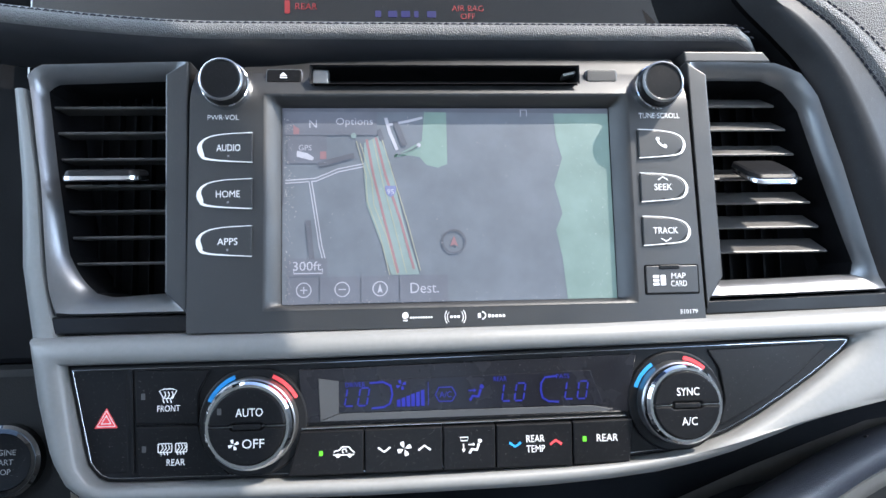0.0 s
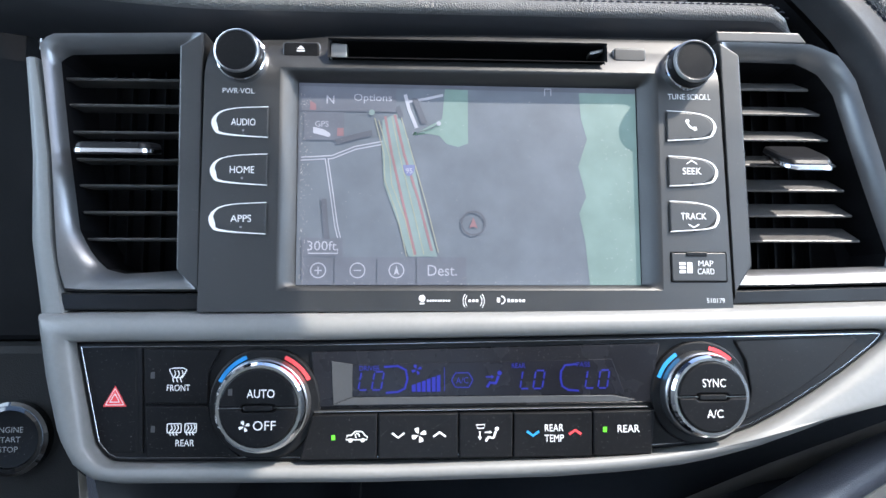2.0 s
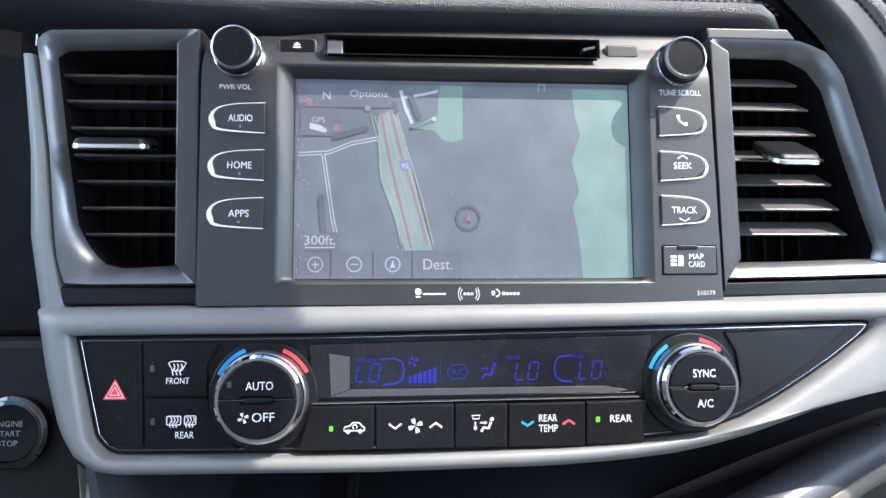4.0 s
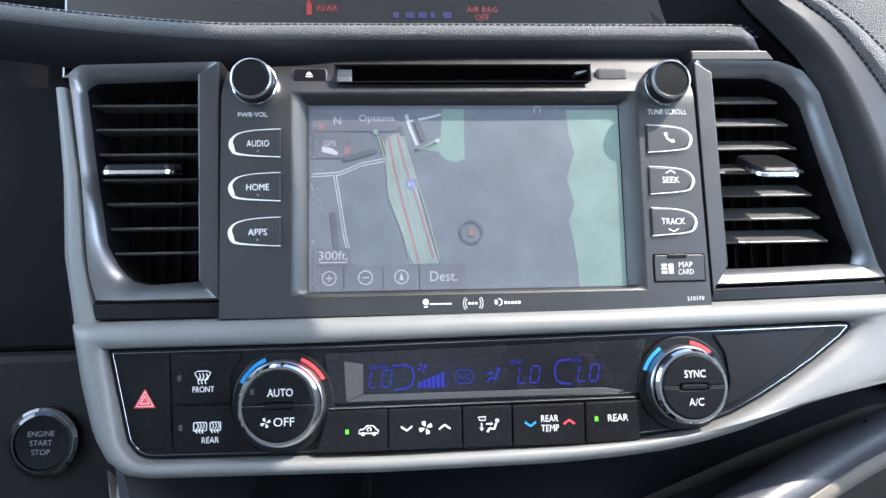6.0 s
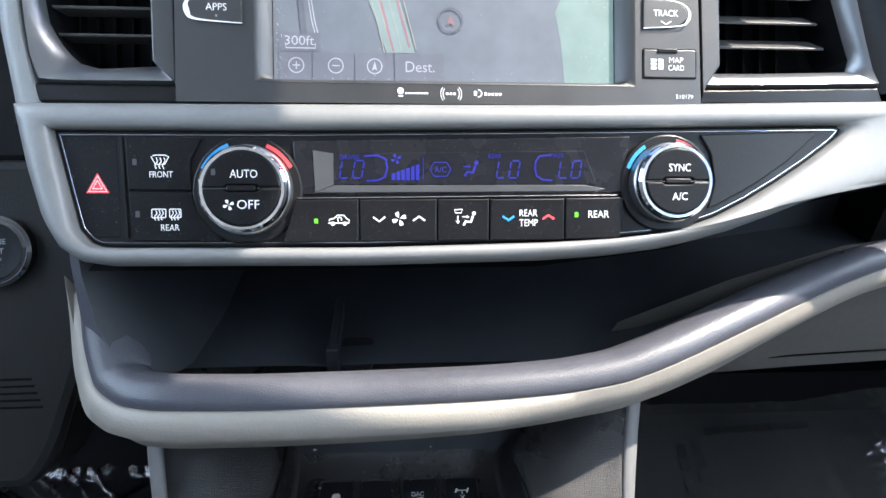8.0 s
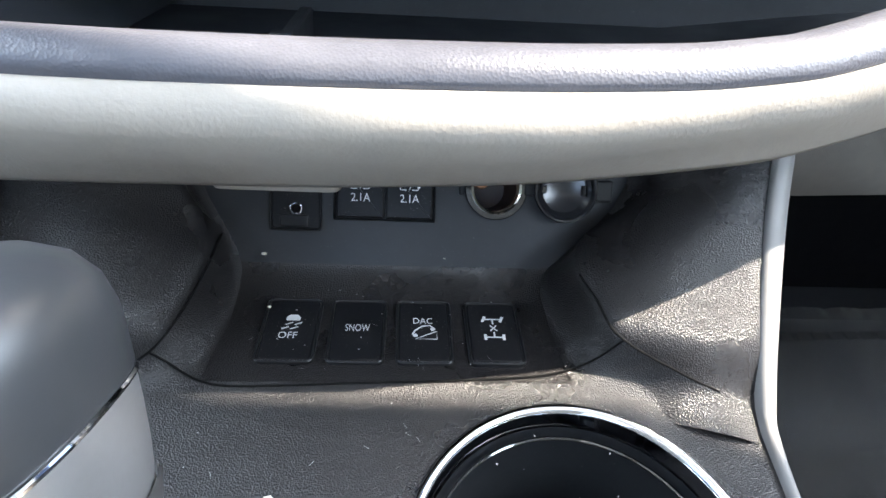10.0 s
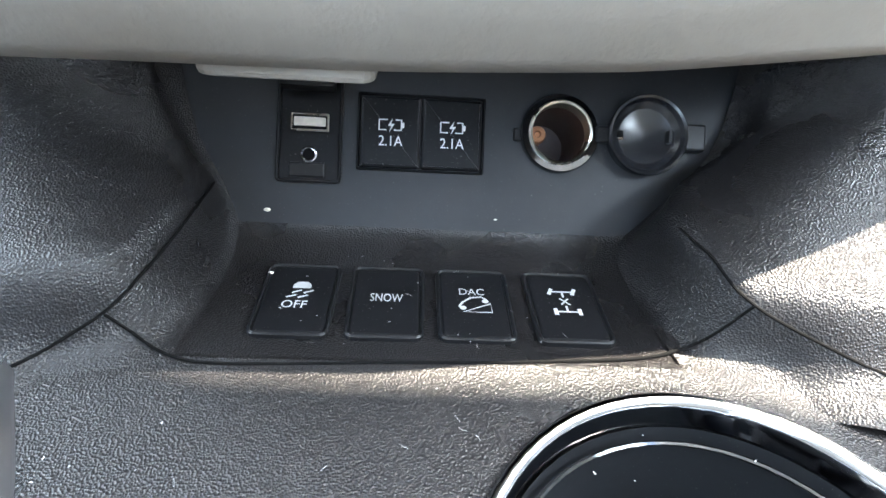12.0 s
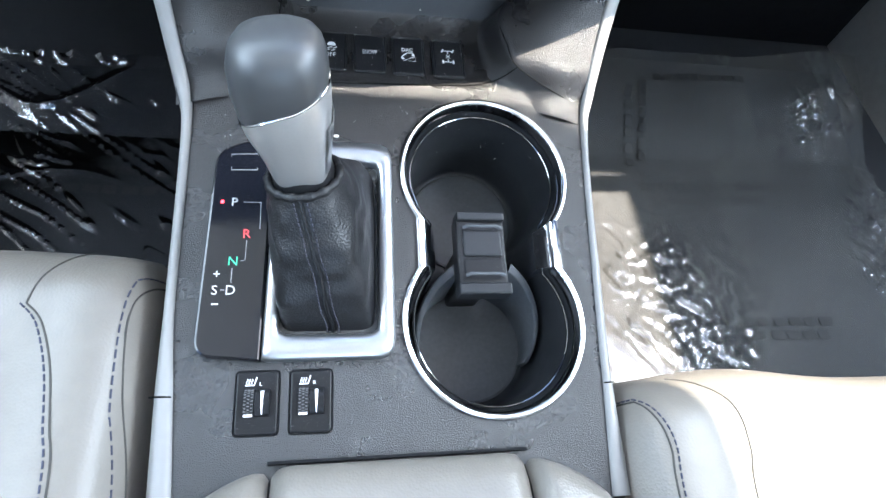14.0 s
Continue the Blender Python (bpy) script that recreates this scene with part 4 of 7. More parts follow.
for k in range(420):
    u = rnd.random()
    x, z = ((-88.4 + abs(rnd.gauss(0, 2.6)), rnd.uniform(-33, 68)) if u < 0.45 else (rnd.uniform(-88, 86), -33 + abs(rnd.gauss(0, 1.6))) if u < 0.62 else (86.5 - abs(rnd.gauss(0, 9)), rnd.uniform(-30, 66)) if u < 0.80 else (rnd.uniform(-88, 86), rnd.uniform(-33, 68)))
    disc(bm, x / 1000, z / 1000, rnd.uniform(0.00008, 0.00024), facing, DW - 0.0002, 5)
tagged(part("dust", bm, DUST, screen, "pale dust specks"), "pale dust specks", "", "", "stuff")
onmap("dark_key", [[(-87, -32.6), (-70.6, -32.6), (-70.6, -18.4), (-87, -18.4)], [(-70, -32.6), (-48.8, -32.6), (-48.8, -18.4), (-70, -18.4)],
                   [(-48.2, -32.6), (-28.4, -32.6), (-28.4, -18.4), (-48.2, -18.4)], [(-27.8, -32.6), (-2.0, -32.6), (-2.0, -18.4), (-27.8, -18.4)],
                   [(-87, -18), (-66, -18), (-66, -8.4), (-87, -8.4)], [(-87, 43), (-66, 43), (-66, 58), (-87, 58)], [(-88.4, 58.4), (-39.0, 58.4), (-39.0, 71.2), (-88.4, 71.2)]], MAPSHADE, D0 - 0.00035, "translucent dark screen keys")
onmap("street_name", [[(-70, 40.6), (-51, 45.8), (-51.6, 48.6), (-70.8, 43.6)], [(-75.6, -9), (-72.6, -9), (-74.6, 12), (-77.4, 12)], [(-30.6, 66), (-27.6, 66), (-22.4, 53), (-25.4, 52)],
                      [(-37.6, 55), (-34.8, 56), (-37, 62), (-39, 61)]], MAPDARK, D0 - 0.00045, "grey bars for street names")
bm = stroke(bmesh.new(), arc(0.0018, -0.0005, 0.0062, 0, 360, 28)[:-1], 0.0010, facing, D0 - 0.0005, True)
part("position_ring", bm, MAPDARK, screen, "dark ring")
onmap("position_arrow", [[(-0.4, -3.2), (1.8, 2.6), (4.0, -3.2), (1.8, -2.2)], [(-83.8, 58.9), (-80.6, 58.9), (-80.6, 62), (-83.8, 64)], [(-69.5, 45.2), (-66.2, 45.2), (-66.2, 49.4), (-69.5, 49.4)]], MAPRED, D0 - 0.0005, "red arrow")
onmap("traffic_symbol", [rpoly([(-82, 46.6), (-73.5, 44.4), (-72.8, 46.2), (-76, 48.4), (-82, 50.0)], 0.6)], MAPWHITE, D0 - 0.0005)

# ---- air vents ----


def air_vent(name_label, outer_sides, inner_sides, slat_rows, left_edge, right_edge, tab, side_poly, foot_poly, knob_label, tilt):
    v = thing("air_vent", (sum(p[0] for s in outer_sides for p in s[:1]) / 4000, 0.03, -0.03), label=name_label, category="air vent", group="dash air vents")
    cn = (18, 18, 18, 18)
    o, i = joined(outer_sides, cn), joined(inner_sides, cn)

    def lp(t, d):
        return [facing(a[0] + (b[0] - a[0]) * t, a[1] + (b[1] - a[1]) * t, d) for a, b in zip(o, i)]
    part("frame", loft(bmesh.new(), [lp(0, 0.02), lp(0.0, 0.0075), lp(0.12, 0.0045), lp(0.5, 0.006), lp(0.9, 0.0105), lp(1.0, 0.0135)], True), SILVER_SIDE, v, "satin silver vent frame", 50)
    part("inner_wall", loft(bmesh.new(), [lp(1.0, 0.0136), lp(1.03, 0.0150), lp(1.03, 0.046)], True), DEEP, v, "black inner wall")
    part("side_panel", slab(mml(side_poly), 0.0035, 0.022, 0.001), FASCIA, v, "black side panel")
    part("lower_strip", slab(mml(foot_poly), 0.006, 0.022, 0.001), BLACK, v, "black strip")
    for z in slat_rows:
        x0, x1 = left_edge(z), right_edge(z)
        prof = [(0.0165, z / 1000 - 0.0004), (0.0158, z / 1000 + 0.0003), (0.0163, z / 1000 + 0.0010), (0.0290, z / 1000 + 0.0010 + tilt), (0.0296, z / 1000 - 0.0002 + tilt)]
        bm = loft(bmesh.new(), [[(x / 1000, yy, zz) for yy, zz in prof] for x in (x0, x1)], True, True, True)
        part("slat", bm, SLAT, v)
    for k in range(6):
        x = left_edge(20) + (right_edge(20) - left_edge(20)) * (k + 0.5) / 6
        part("vane", box(x / 1000 - 0.0006, x / 1000 + 0.0006, 0.038, 0.044, -0.03, 0.095), DEEP, v)
    tx0, tx1, tz, rise = tab
    pts = rpoly(mml([(tx0 + 2, -7), (tx1 - 2, -7), (tx1 + 1, -2), (tx1, 14), (tx0 - 2, 14), (tx0 - 1, -2)]), 0.005, 6)

    def lay(u, w, d):
        return (u, w, tz / 1000 + d + (w + 0.006) * rise)
    t = part("tab", slab(pts, 0.0030, -0.0030, 0.0022, lay), BLACK, v, knob_label)
    band = [lay(u, w, -0.0008) for u, w in pts]
    part("chrome_edge", loft(bmesh.new(), [[lay(u, w, -0.0030) for u, w in inset(pts, 0.0004)], [lay(u, w, -0.0022) for u, w in inset(pts, -0.0006)], [lay(u, w, -0.0004) for u, w in inset(pts, -0.0006)], [lay(u, w, 0.0001) for u, w in inset(pts, 0.0002)]], True), CHROME, t, "chrome edge")
    return v


ROWS = [76.8, 62.6, 48.0, 33.4, 19.4, 5.2, -8.9]
air_vent("silver-framed dash air vent with black slats, shaded",
         [[(-222, 92), (-217, 97.5), (-139, 99.5)], [(-139, 99.5), (-138, -36)], [(-138, -36), (-195, -36), (-204.5, -35.5)], [(-204.5, -35.5), (-208, -24), (-213, 33), (-219, 75), (-222, 92)]],
         [[(-215.5, 85), (-211, 89), (-150, 91)], [(-150, 91), (-148.3, -25)], [(-148.3, -25), (-178, -26.8), (-187, -24.5)], [(-187, -24.5), (-194, -18), (-201.5, -5), (-209, 40), (-215.5, 85)]],
         ROWS, lambda z: -214 + (76.8 - z) * 0.17, lambda z: -149.2, (-196, -161, 34.5, 0.22),
         [(-150.4, 91), (-138.6, 98.5), (-137.0, -36.4), (-148.4, -25)], [(-208, -36.4), (-137.2, -36.8), (-137.2, -45.5), (-203.5, -45.2)], "black tab with chrome edge", 0.0005)
air_vent("silver-framed dash air vent with black slats, sunlit",
         [[(136.6, 100), (160, 100), (188, 99.5)], [(188, 99.5), (203, 94), (212, 82), (224, 40), (235, -8), (240, -27), (244, -32)], [(244, -32), (180, -33.5), (140.4, -34)], [(140.4, -34), (136.6, 100)]],
         [[(145.4, 91.5), (160, 91.5), (184, 91.2)], [(184, 91.2), (196, 86), (205, 74), (217, 30), (227, -4), (231, -16), (229, -22.5)], [(229, -22.5), (180, -24), (147.6, -24.5)], [(147.6, -24.5), (145.4, 91.5)]],
         ROWS, lambda z: 146.5, lambda z: 195 + (76.8 - z) * 0.27 if z < 76 else 193, (164, 189, 29.5, 0.62),
         [(135.4, 98.5), (146.4, 91.5), (148.6, -22.5), (140.8, -34.4), (138.6, -40)], [(138.6, -35.4), (243, -33.0), (246, -41.4), (138.2, -43.2)], "grey-black tab with chrome edge", 0.0080)
part("upper_strip", slab(mml([(136.8, 100.6), (187.5, 100.6), (183, 106.5), (136.4, 106.5)]), 0.0075, 0.03, 0.0008), FASCIA, surround, "satin black strip")

# ---- climate controls ----
# the panel stands a few millimetres proud of the radio; KS refits positions read from the camera's view
KS = 0.981


def at_h(x, z):
    return ((x * KS - 0.6 - 0.02 * max(0, -60 - x)) / 1000, (z * KS - 0.8) / 1000)


def H(pts):
    return [at_h(x, z) for x, z in pts]


YB = -0.0045
climate = thing("climate_panel", (0, 0.01, -0.118), label="black climate control panel with two dials and blue display", category="climate control")
base = [((a[0]), (a[1])) for a in HOLE]
part("base_panel", slab([p for p in inset(base, 0.0004)], 0.0000, 0.012, 0.0010), BLACK, climate)
# dark-chrome strip stands in for the highlight along the panel's gap
part("gap_glint", ring(inset(base, 0.0022), inset(base, 0.0028), -0.0003, 0.004, 0.0001), DARKCHROME, climate, "thin dark-chrome strip for the gap's highlight")


def climate_key(name, pts, front, r=0.0012, material=BUTTON, label=""):
    return part(name, slab(rpoly(H(pts), r, 3), front, 0.004, 0.0007), material, climate, label)


haz = climate_key("hazard_key", [(-190.6, -63.2), (-164.6, -63.2), (-162.6, -115.0), (-178.6, -114.8), (-183.5, -103)], -0.0002, 0.003)
hx, hz = at_h(-173.9, -88.6)
for s, name, m in ((5.6, "red_triangle", REDPRINT), (4.6, "white_triangle", WHITE), (4.0, "red_triangle", REDPRINT), (2.6, "white_triangle", WHITE), (1.9, "red_triangle", REDPRINT)):
    tri = [(hx - s * 0.00100, hz - s * 0.00066), (hx + s * 0.00100, hz - s * 0.00066), (hx, hz + s * 0.00112)]
    part(name, patch(bmesh.new(), rpoly(tri, 0.0004, 3), facing, -0.0004 - 0.00006 * (6 - s)), m, haz)
part("rib", slab(rpoly(H([(-163.2, -64), (-161.6, -64), (-159.6, -115), (-161.2, -115)]), 0.0004), -0.001, 0.003, 0.0004), BLACK, climate)


def heater_lines(bm, x, z, w, h, d, n=3):
    for k in range(n):
        u = x - w / 2 + w * k / (n - 1)
        stroke(bm, curve([(u, z - h / 2), (u - 0.0006, z - h / 6), (u + 0.0006, z + h / 6), (u, z + h / 2)], 9), 0.0005, facing, d)


fr = climate_key("front_defrost_key", [(-160.3, -64.0), (-123.6, -64.6), (-129.5, -76), (-129.0, -91.3), (-159.0, -91.0)], -0.0022)
u, v = at_h(-143.6, -77.0)
bm = bmesh.new()
stroke(bm, [(u - 0.0022, v - 0.0012), (u - 0.0042, v + 0.0026), (u - 0.0022, v + 0.0034), (u + 0.0022, v + 0.0034), (u + 0.0042, v + 0.0026), (u + 0.0022, v - 0.0012)], 0.0005, facing, -0.0024, True)
heater_lines(bm, u, v - 0.0006, 0.0036, 0.0056, -0.0024)
word(bm, "FRONT", *at_h(-143.2, -83.2), 0.0030, facing, -0.0024, 0.0110)
part("lettering", bm, BACKLIT, fr, "white lettering and symbol")
part("lamp", patch(bmesh.new(), rrect(*at_h(-156.6, -78.6), *at_h(-154.6, -75.4), 0.0002), facing, -0.0024), DULLPRINT, fr)
rd = climate_key("rear_defrost_key", [(-158.9, -91.9), (-129.0, -92.2), (-126.0, -103), (-119.2, -111.6), (-113.0, -117.4), (-157.4, -116.6)], -0.0022)
u, v = at_h(-141.0, -103.2)
bm = bmesh.new()
for c, w in ((-0.0036, 0.0066), (0.0042, 0.0054)):
    stroke(bm, rrect(u + c - w / 2, v - 0.0016, u + c + w / 2, v + 0.0026, 0.0007, 3), 0.0005, facing, -0.0024, True)
    heater_lines(bm, u + c, v - 0.0004, 0.0030, 0.0050, -0.0024)
word(bm, "REAR", *at_h(-139.3, -109.8), 0.0031, facing, -0.0024, 0.0088)
part("lettering", bm, BACKLIT, rd, "white lettering and symbol")
part("lamp", patch(bmesh.new(), rrect(*at_h(-155.6, -104.6), *at_h(-153.6, -101.4), 0.0002), facing, -0.0024), DULLPRINT, rd)


def fan_mark(bm, u, v, r, d):
    for k in range(4):
        a = math.pi / 2 * k + 0.5
        q = [(u + r * s * math.cos(a + da), v + r * s * math.sin(a + da)) for s, da in ((0.12, 0), (0.65, -0.50), (1.0, -0.42), (1.02, 0.12), (0.7, 0.32))]
        patch(bm, q, facing, d - 0.00002 * k)


def dial(cx, cz, r, top, bottom, lead, cold, hot):
    """A turned dial: chrome skirt, bright rim and two push keys in its face."""
    well = part("dial_mount", slab(arc_ring(cx, cz, r + 0.0048), -0.0024, 0.004, 0.0010), BLACK, climate)
    d = part("dial", lathe([(r - 0.0010, 0.0), (r - 0.0012, -0.0085), (r - 0.0026, -0.0118), (r - 0.0042, -0.0126)], centre=(cx, cz), n=64, caps=False), CHROME, climate, "chrome-rimmed rotary dial")
    part("skirt", lathe([(r - 0.0002, 0.0), (r, -0.0045), (r - 0.0006, -0.0078), (r - 0.0012, -0.0084)], centre=(cx, cz), n=64, caps=False), SATIN_CHROME, d, "ribbed bright skirt")
    part("rim", lathe([(r - 0.0012, -0.0098), (r - 0.0014, -0.0120), (r - 0.0026, -0.0134), (r - 0.0040, -0.0134), (r - 0.0046, -0.0122)], centre=(cx, cz), n=64, caps=False), CHROME, d, "chrome rim")
    ri = r - 0.0044
    for s, txt in ((1, top), (-1, bottom)):
        half = [(cx + ri * math.cos(radians(a)), cz + s * ri * math.sin(radians(a))) for a in range(2, 179, 8)]
        notch = [(cx - 0.0085, cz + s * 0.0004), (cx - 0.0070, cz + s * 0.0017), (cx + 0.0070, cz + s * 0.0017), (cx + 0.0085, cz + s * 0.0004)]
        pts = half + ([(cx - ri + 0.0004, cz + s * 0.0004)] + notch)
        if s < 0:
            pts = pts[::-1]
        k = part("dial_key", slab(pts, -0.0146, -0.008, 0.0007), BUTTON, d, "matt black push key")
        bm = bmesh.new()
        if txt == "OFF":
            word(bm, txt, cx + 0.0032, cz - 0.0078, 0.0043, facing, -0.0148, 0.0104)
            fan_mark(bm, cx - 0.0060, cz - 0.0080, 0.0026, -0.0148)
        else:
            word(bm, txt, cx + lead[0 if s > 0 else 1], cz + s * 0.0078 - (0.0010 if s > 0 else 0), 0.0039, facing, -0.0148, {"AUTO": 0.0128, "SYNC": 0.0114, "A/C": 0.0080}[txt])
        part("lettering", bm, BACKLIT, k, "white lettering")
    part("centre_bar", slab(rrect(cx - 0.0068, cz - 0.0013, cx + 0.0068, cz + 0.0013, 0.0010), -0.0150, -0.009, 0.0005), BLACK, d, "black grip bar")
    part("split_line", slab(rrect(cx - ri, cz - 0.00016, cx + ri, cz + 0.00016, 0.0001), -0.0136, -0.009, 0.0001), SATIN_CHROME, d, "thin bright line")
    for (a0, a1), m, nm in ((cold, BLUEPRINT, "blue_arc"), (hot, REDPRINT, "red_arc")):
        bm = bmesh.new()
        q = range(13)
        loft(bm, [[facing(cx + rr * math.cos(radians(a0 + (a1 - a0) * i / 12)), cz + rr * math.sin(radians(a0 + (a1 - a0) * i / 12)), -0.0027) for i in q] for rr in (r + 0.0006, r + 0.0026)], False)
        part(nm, bm, m, climate, "printed temperature arc")


def arc_ring(cx, cz, r):
    return [(cx + r * math.cos(radians(a)) * 0.985, max(min(cz + r * math.sin(radians(a)), cz + 0.0262), cz - r * 0.995 + 0.0008)) for a in range(0, 360, 8)]


dial(-0.1014, -0.0903, 0.0224, "AUTO", "OFF", (0.0012, 0.002), (112, 154), (28, 67))
dial(0.1154, -0.0872, 0.0212, "SYNC", "A/C", (0.0006, 0.0006), (122, 160), (46, 78))
part("lamp", patch(bmesh.new(), rrect(-0.1152, -0.0842, -0.1132, -0.0812, 0.0002), facing, -0.0148), DULLPRINT, climate)

# display
lens = part("display_lens", slab(rpoly(H([(-80, -66.0), (98.2, -62.6), (95.5, -75), (96.5, -92.8), (-78.0, -93.6)]), 0.001), -0.0016, 0.004, 0.0006), LENS, climate, "smoked black display surround")
part("display_bevel", slab(H([(-70.0, -70.8), (-59.8, -72.4), (-59.8, -88.6), (-69.0, -92.2)]), -0.0021, 0, 0.0002), BEVELLIT, lens, "display edge in a grey that carries its light")
part("display_bevel", slab(H([(-69.0, -92.4), (-59.6, -88.8), (72, -88.8), (84.0, -91.0), (80, -92.0)]), -0.0021, 0, 0.0002), BEVELLIT, lens, "display edge in a grey that carries its light")
lcd = part("lcd", slab(H([(-59.6, -72.6), (72.4, -70.6), (79.0, -88.4), (-59.6, -88.4)]), -0.0020, 0, 0.0002), LCDBACK, lens, "dark liquid crystal display")
DL = -0.0022


def digits(bm, x, z, kind, h=0.0088, w=0.0046):
    segs = {"L": "gfe", "0": "abcdef"}[kind]
    u, v = at_h(x, z)
    sl = 0.0008
    P = {"tl": (u + sl, v + h / 2), "tr": (u + w + sl, v + h / 2), "ml": (u, v), "mr": (u + w, v), "bl": (u - sl, v - h / 2), "br": (u + w - sl, v - h / 2)}
    lines = {"a": ("tl", "tr"), "b": ("tr", "mr"), "c": ("mr", "br"), "d": ("bl", "br"), "e": ("ml", "bl"), "f": ("tl", "ml"), "g": ("bl", "br")}
    for s in segs:
        p, q = Vector(P[lines[s][0]]), Vector(P[lines[s][1]])
        g = (q - p).normalized() * 0.0005
        stroke(bm, [p + g, q - g], 0.0008, facing, DL)


def lcd_part(name, bm):
    part(name, bm, LCDINK, lcd, "dim blue segment")


bm = word(bmesh.new(), "DRIVER", *at_h(-51.2, -74.4), 0.0023, facing, DL, 0.0100)
lcd_part("driver_word", bm)
for x0, nm in ((-56.0, "driver_digits"), (25.6, "rear_digits"), (59.0, "passenger_digits")):
    bm = bmesh.new()
    digits(bm, x0, -80.6, "L")
    digits(bm, x0 + 6.6, -80.6, "0")
    lcd_part(nm, bm)
lcd_part("driver_bracket", stroke(bmesh.new(), H([(-44, -73.8), (-37, -73.4), (-33.0, -75.4), (-32.2, -80), (-33.6, -84.6), (-37, -86.2), (-43, -86.6)]), 0.0010, facing, DL))
lcd_part("passenger_bracket", stroke(bmesh.new(), H([(54, -73.0), (48.0, -73.6), (46.0, -76.4), (45.6, -80), (46.4, -84.0), (49.6, -86.0), (55, -86.4)]), 0.0010, facing, DL))
bm = bmesh.new()
fan_mark(bm, *at_h(-27.6, -75.2), 0.0026, DL)
lcd_part("fan_symbol", bm)
for k in range(6):
    x = -30.0 + 2.5 * k
    lcd_part("fan_bar", patch(bmesh.new(), H([(x, -86.2), (x + 1.9, -86.2), (x + 1.9, -82.4 + 0.9 * k), (x, -82.8 + 0.9 * k)]), facing, DL))
lcd_part("divider", stroke(bmesh.new(), H([(-13.6, -86.0), (-13.6, -74.0)]), 0.0003, facing, DL))
bm = stroke(bmesh.new(), rpoly(H([(-10.0, -80.6), (-8.0, -84.2), (-1.2, -84.2), (0.8, -80.6), (-1.2, -77.0), (-8.0, -77.0)]), 0.0004), 0.0005, facing, DL, True)
word(bm, "A/C", *at_h(-4.6, -80.7), 0.0030, facing, DL, 0.0062)
lcd_part("ac_symbol", bm)


def airflow_mark(bm, u, v, s, d):
    """The airflow mark: a seated stick shape with arrows."""
    disc(bm, u + 3.2 * s, v + 3.0 * s, 1.1 * s, facing, d, 10)
    stroke(bm, [(u + 2.6 * s, v + 1.6 * s), (u + 1.4 * s, v - 1.8 * s), (u - 1.4 * s, v - 1.4 * s), (u - 2.8 * s, v - 3.6 * s)], 1.3 * s, facing, d)
    stroke(bm, [(u - 3.4 * s, v + 1.2 * s), (u - 0.6 * s, v + 1.2 * s)], 0.7 * s, facing, d)
    patch(bm, [(u - 0.8 * s, v + 0.2 * s), (u + 0.6 * s, v + 1.2 * s), (u - 0.8 * s, v + 2.2 * s)], facing, d)


bm = bmesh.new()
airflow_mark(bm, *at_h(11.0, -80.4), 0.00105, DL)
lcd_part("airflow_symbol", bm)
lcd_part("rear_word", word(bmesh.new(), "REAR", *at_h(24.2, -73.6), 0.0023, facing, DL, 0.0068))
lcd_part("passenger_word", word(bmesh.new(), "PASS", *at_h(57.5, -73.2), 0.0023, facing, DL, 0.0068))

# lower keys
XB = [(-78.5, -84.5), (-46.6, -46.7), (-6.7, -6.9), (20.6, 20.2), (60.6, 60.2), (92.8, 90.6)]
keys = []
for k in range(5):
    a, b2 = XB[k], XB[k + 1]
    keys.append(climate_key("climate_key", [(a[0] + 0.3, -96.4 + 0.3 * (k > 3)), (b2[0] - 0.3, -96.2 + 0.6 * (k > 3)), (b2[1] - 0.3, -118.0 + 0.8 * (k > 3)), (a[1] + 0.3, -118.0 + 0.3 * (k > 3))], -0.0062, 0.0006))
YK = -0.0064
part("top_edge_line", slab(rpoly(H([(-78, -95.6), (90, -94.6), (90, -94.2), (-78, -95.2)]), 0.0001), -0.004, 0, 0.0001), SATIN_CHROME, climate, "thin bright line")
bm = bmesh.new()
u, v = at_h(-57.0, -107.2)
stroke(bm, [(u - 0.0050, v - 0.0010), (u - 0.0044, v + 0.0008), (u - 0.0022, v + 0.0012), (u - 0.0006, v + 0.0028), (u + 0.0026, v + 0.0027), (u + 0.0042, v + 0.0008), (u + 0.0052, v + 0.0004), (u + 0.0050, v - 0.0011)], 0.0006, facing, YK, True)
for s in (-0.0028, 0.0030):
    disc(bm, u + s, v - 0.0014, 0.0010, facing, YK - 0.00003)
stroke(bm, arc(u + 0.0004, v + 0.0008, 0.0010, 250, -40, 12), 0.0005, facing, YK - 0.00003)
part("recirculation_symbol", bm, BACKLIT, keys[0], "white car symbol")
part("lamp", patch(bmesh.new(), rrect(*at_h(-69.0, -108.4), *at_h(-67.2, -106.0), 0.0003), facing, YK), GREENLED, keys[0], "green lamp")
bm = bmesh.new()
u, v = at_h(-26.4, -106.4)
fan_mark(bm, u, v, 0.0036, YK)
part("fan_symbol", bm, BACKLIT, keys[1], "white fan symbol")
for s, w in ((-1, -1), (1, 1)):
    part("chevron", stroke(bmesh.new(), [(u + s * 0.0100 - 0.0030, v - w * 0.0010), (u + s * 0.0100, v + w * 0.0012), (u + s * 0.0100 + 0.0030, v - w * 0.0010)], 0.0009, facing, YK), BACKLIT, keys[1])
bm = bmesh.new()
u, v = at_h(7.0, -105.6)
airflow_mark(bm, u + 0.0022, v - 0.0010, 0.0009, YK)
stroke(bm, [(u - 0.0042, v + 0.0020), (u - 0.0050, v + 0.0036), (u - 0.0008, v + 0.0038), (u - 0.0014, v + 0.0020)], 0.0005, facing, YK, True)
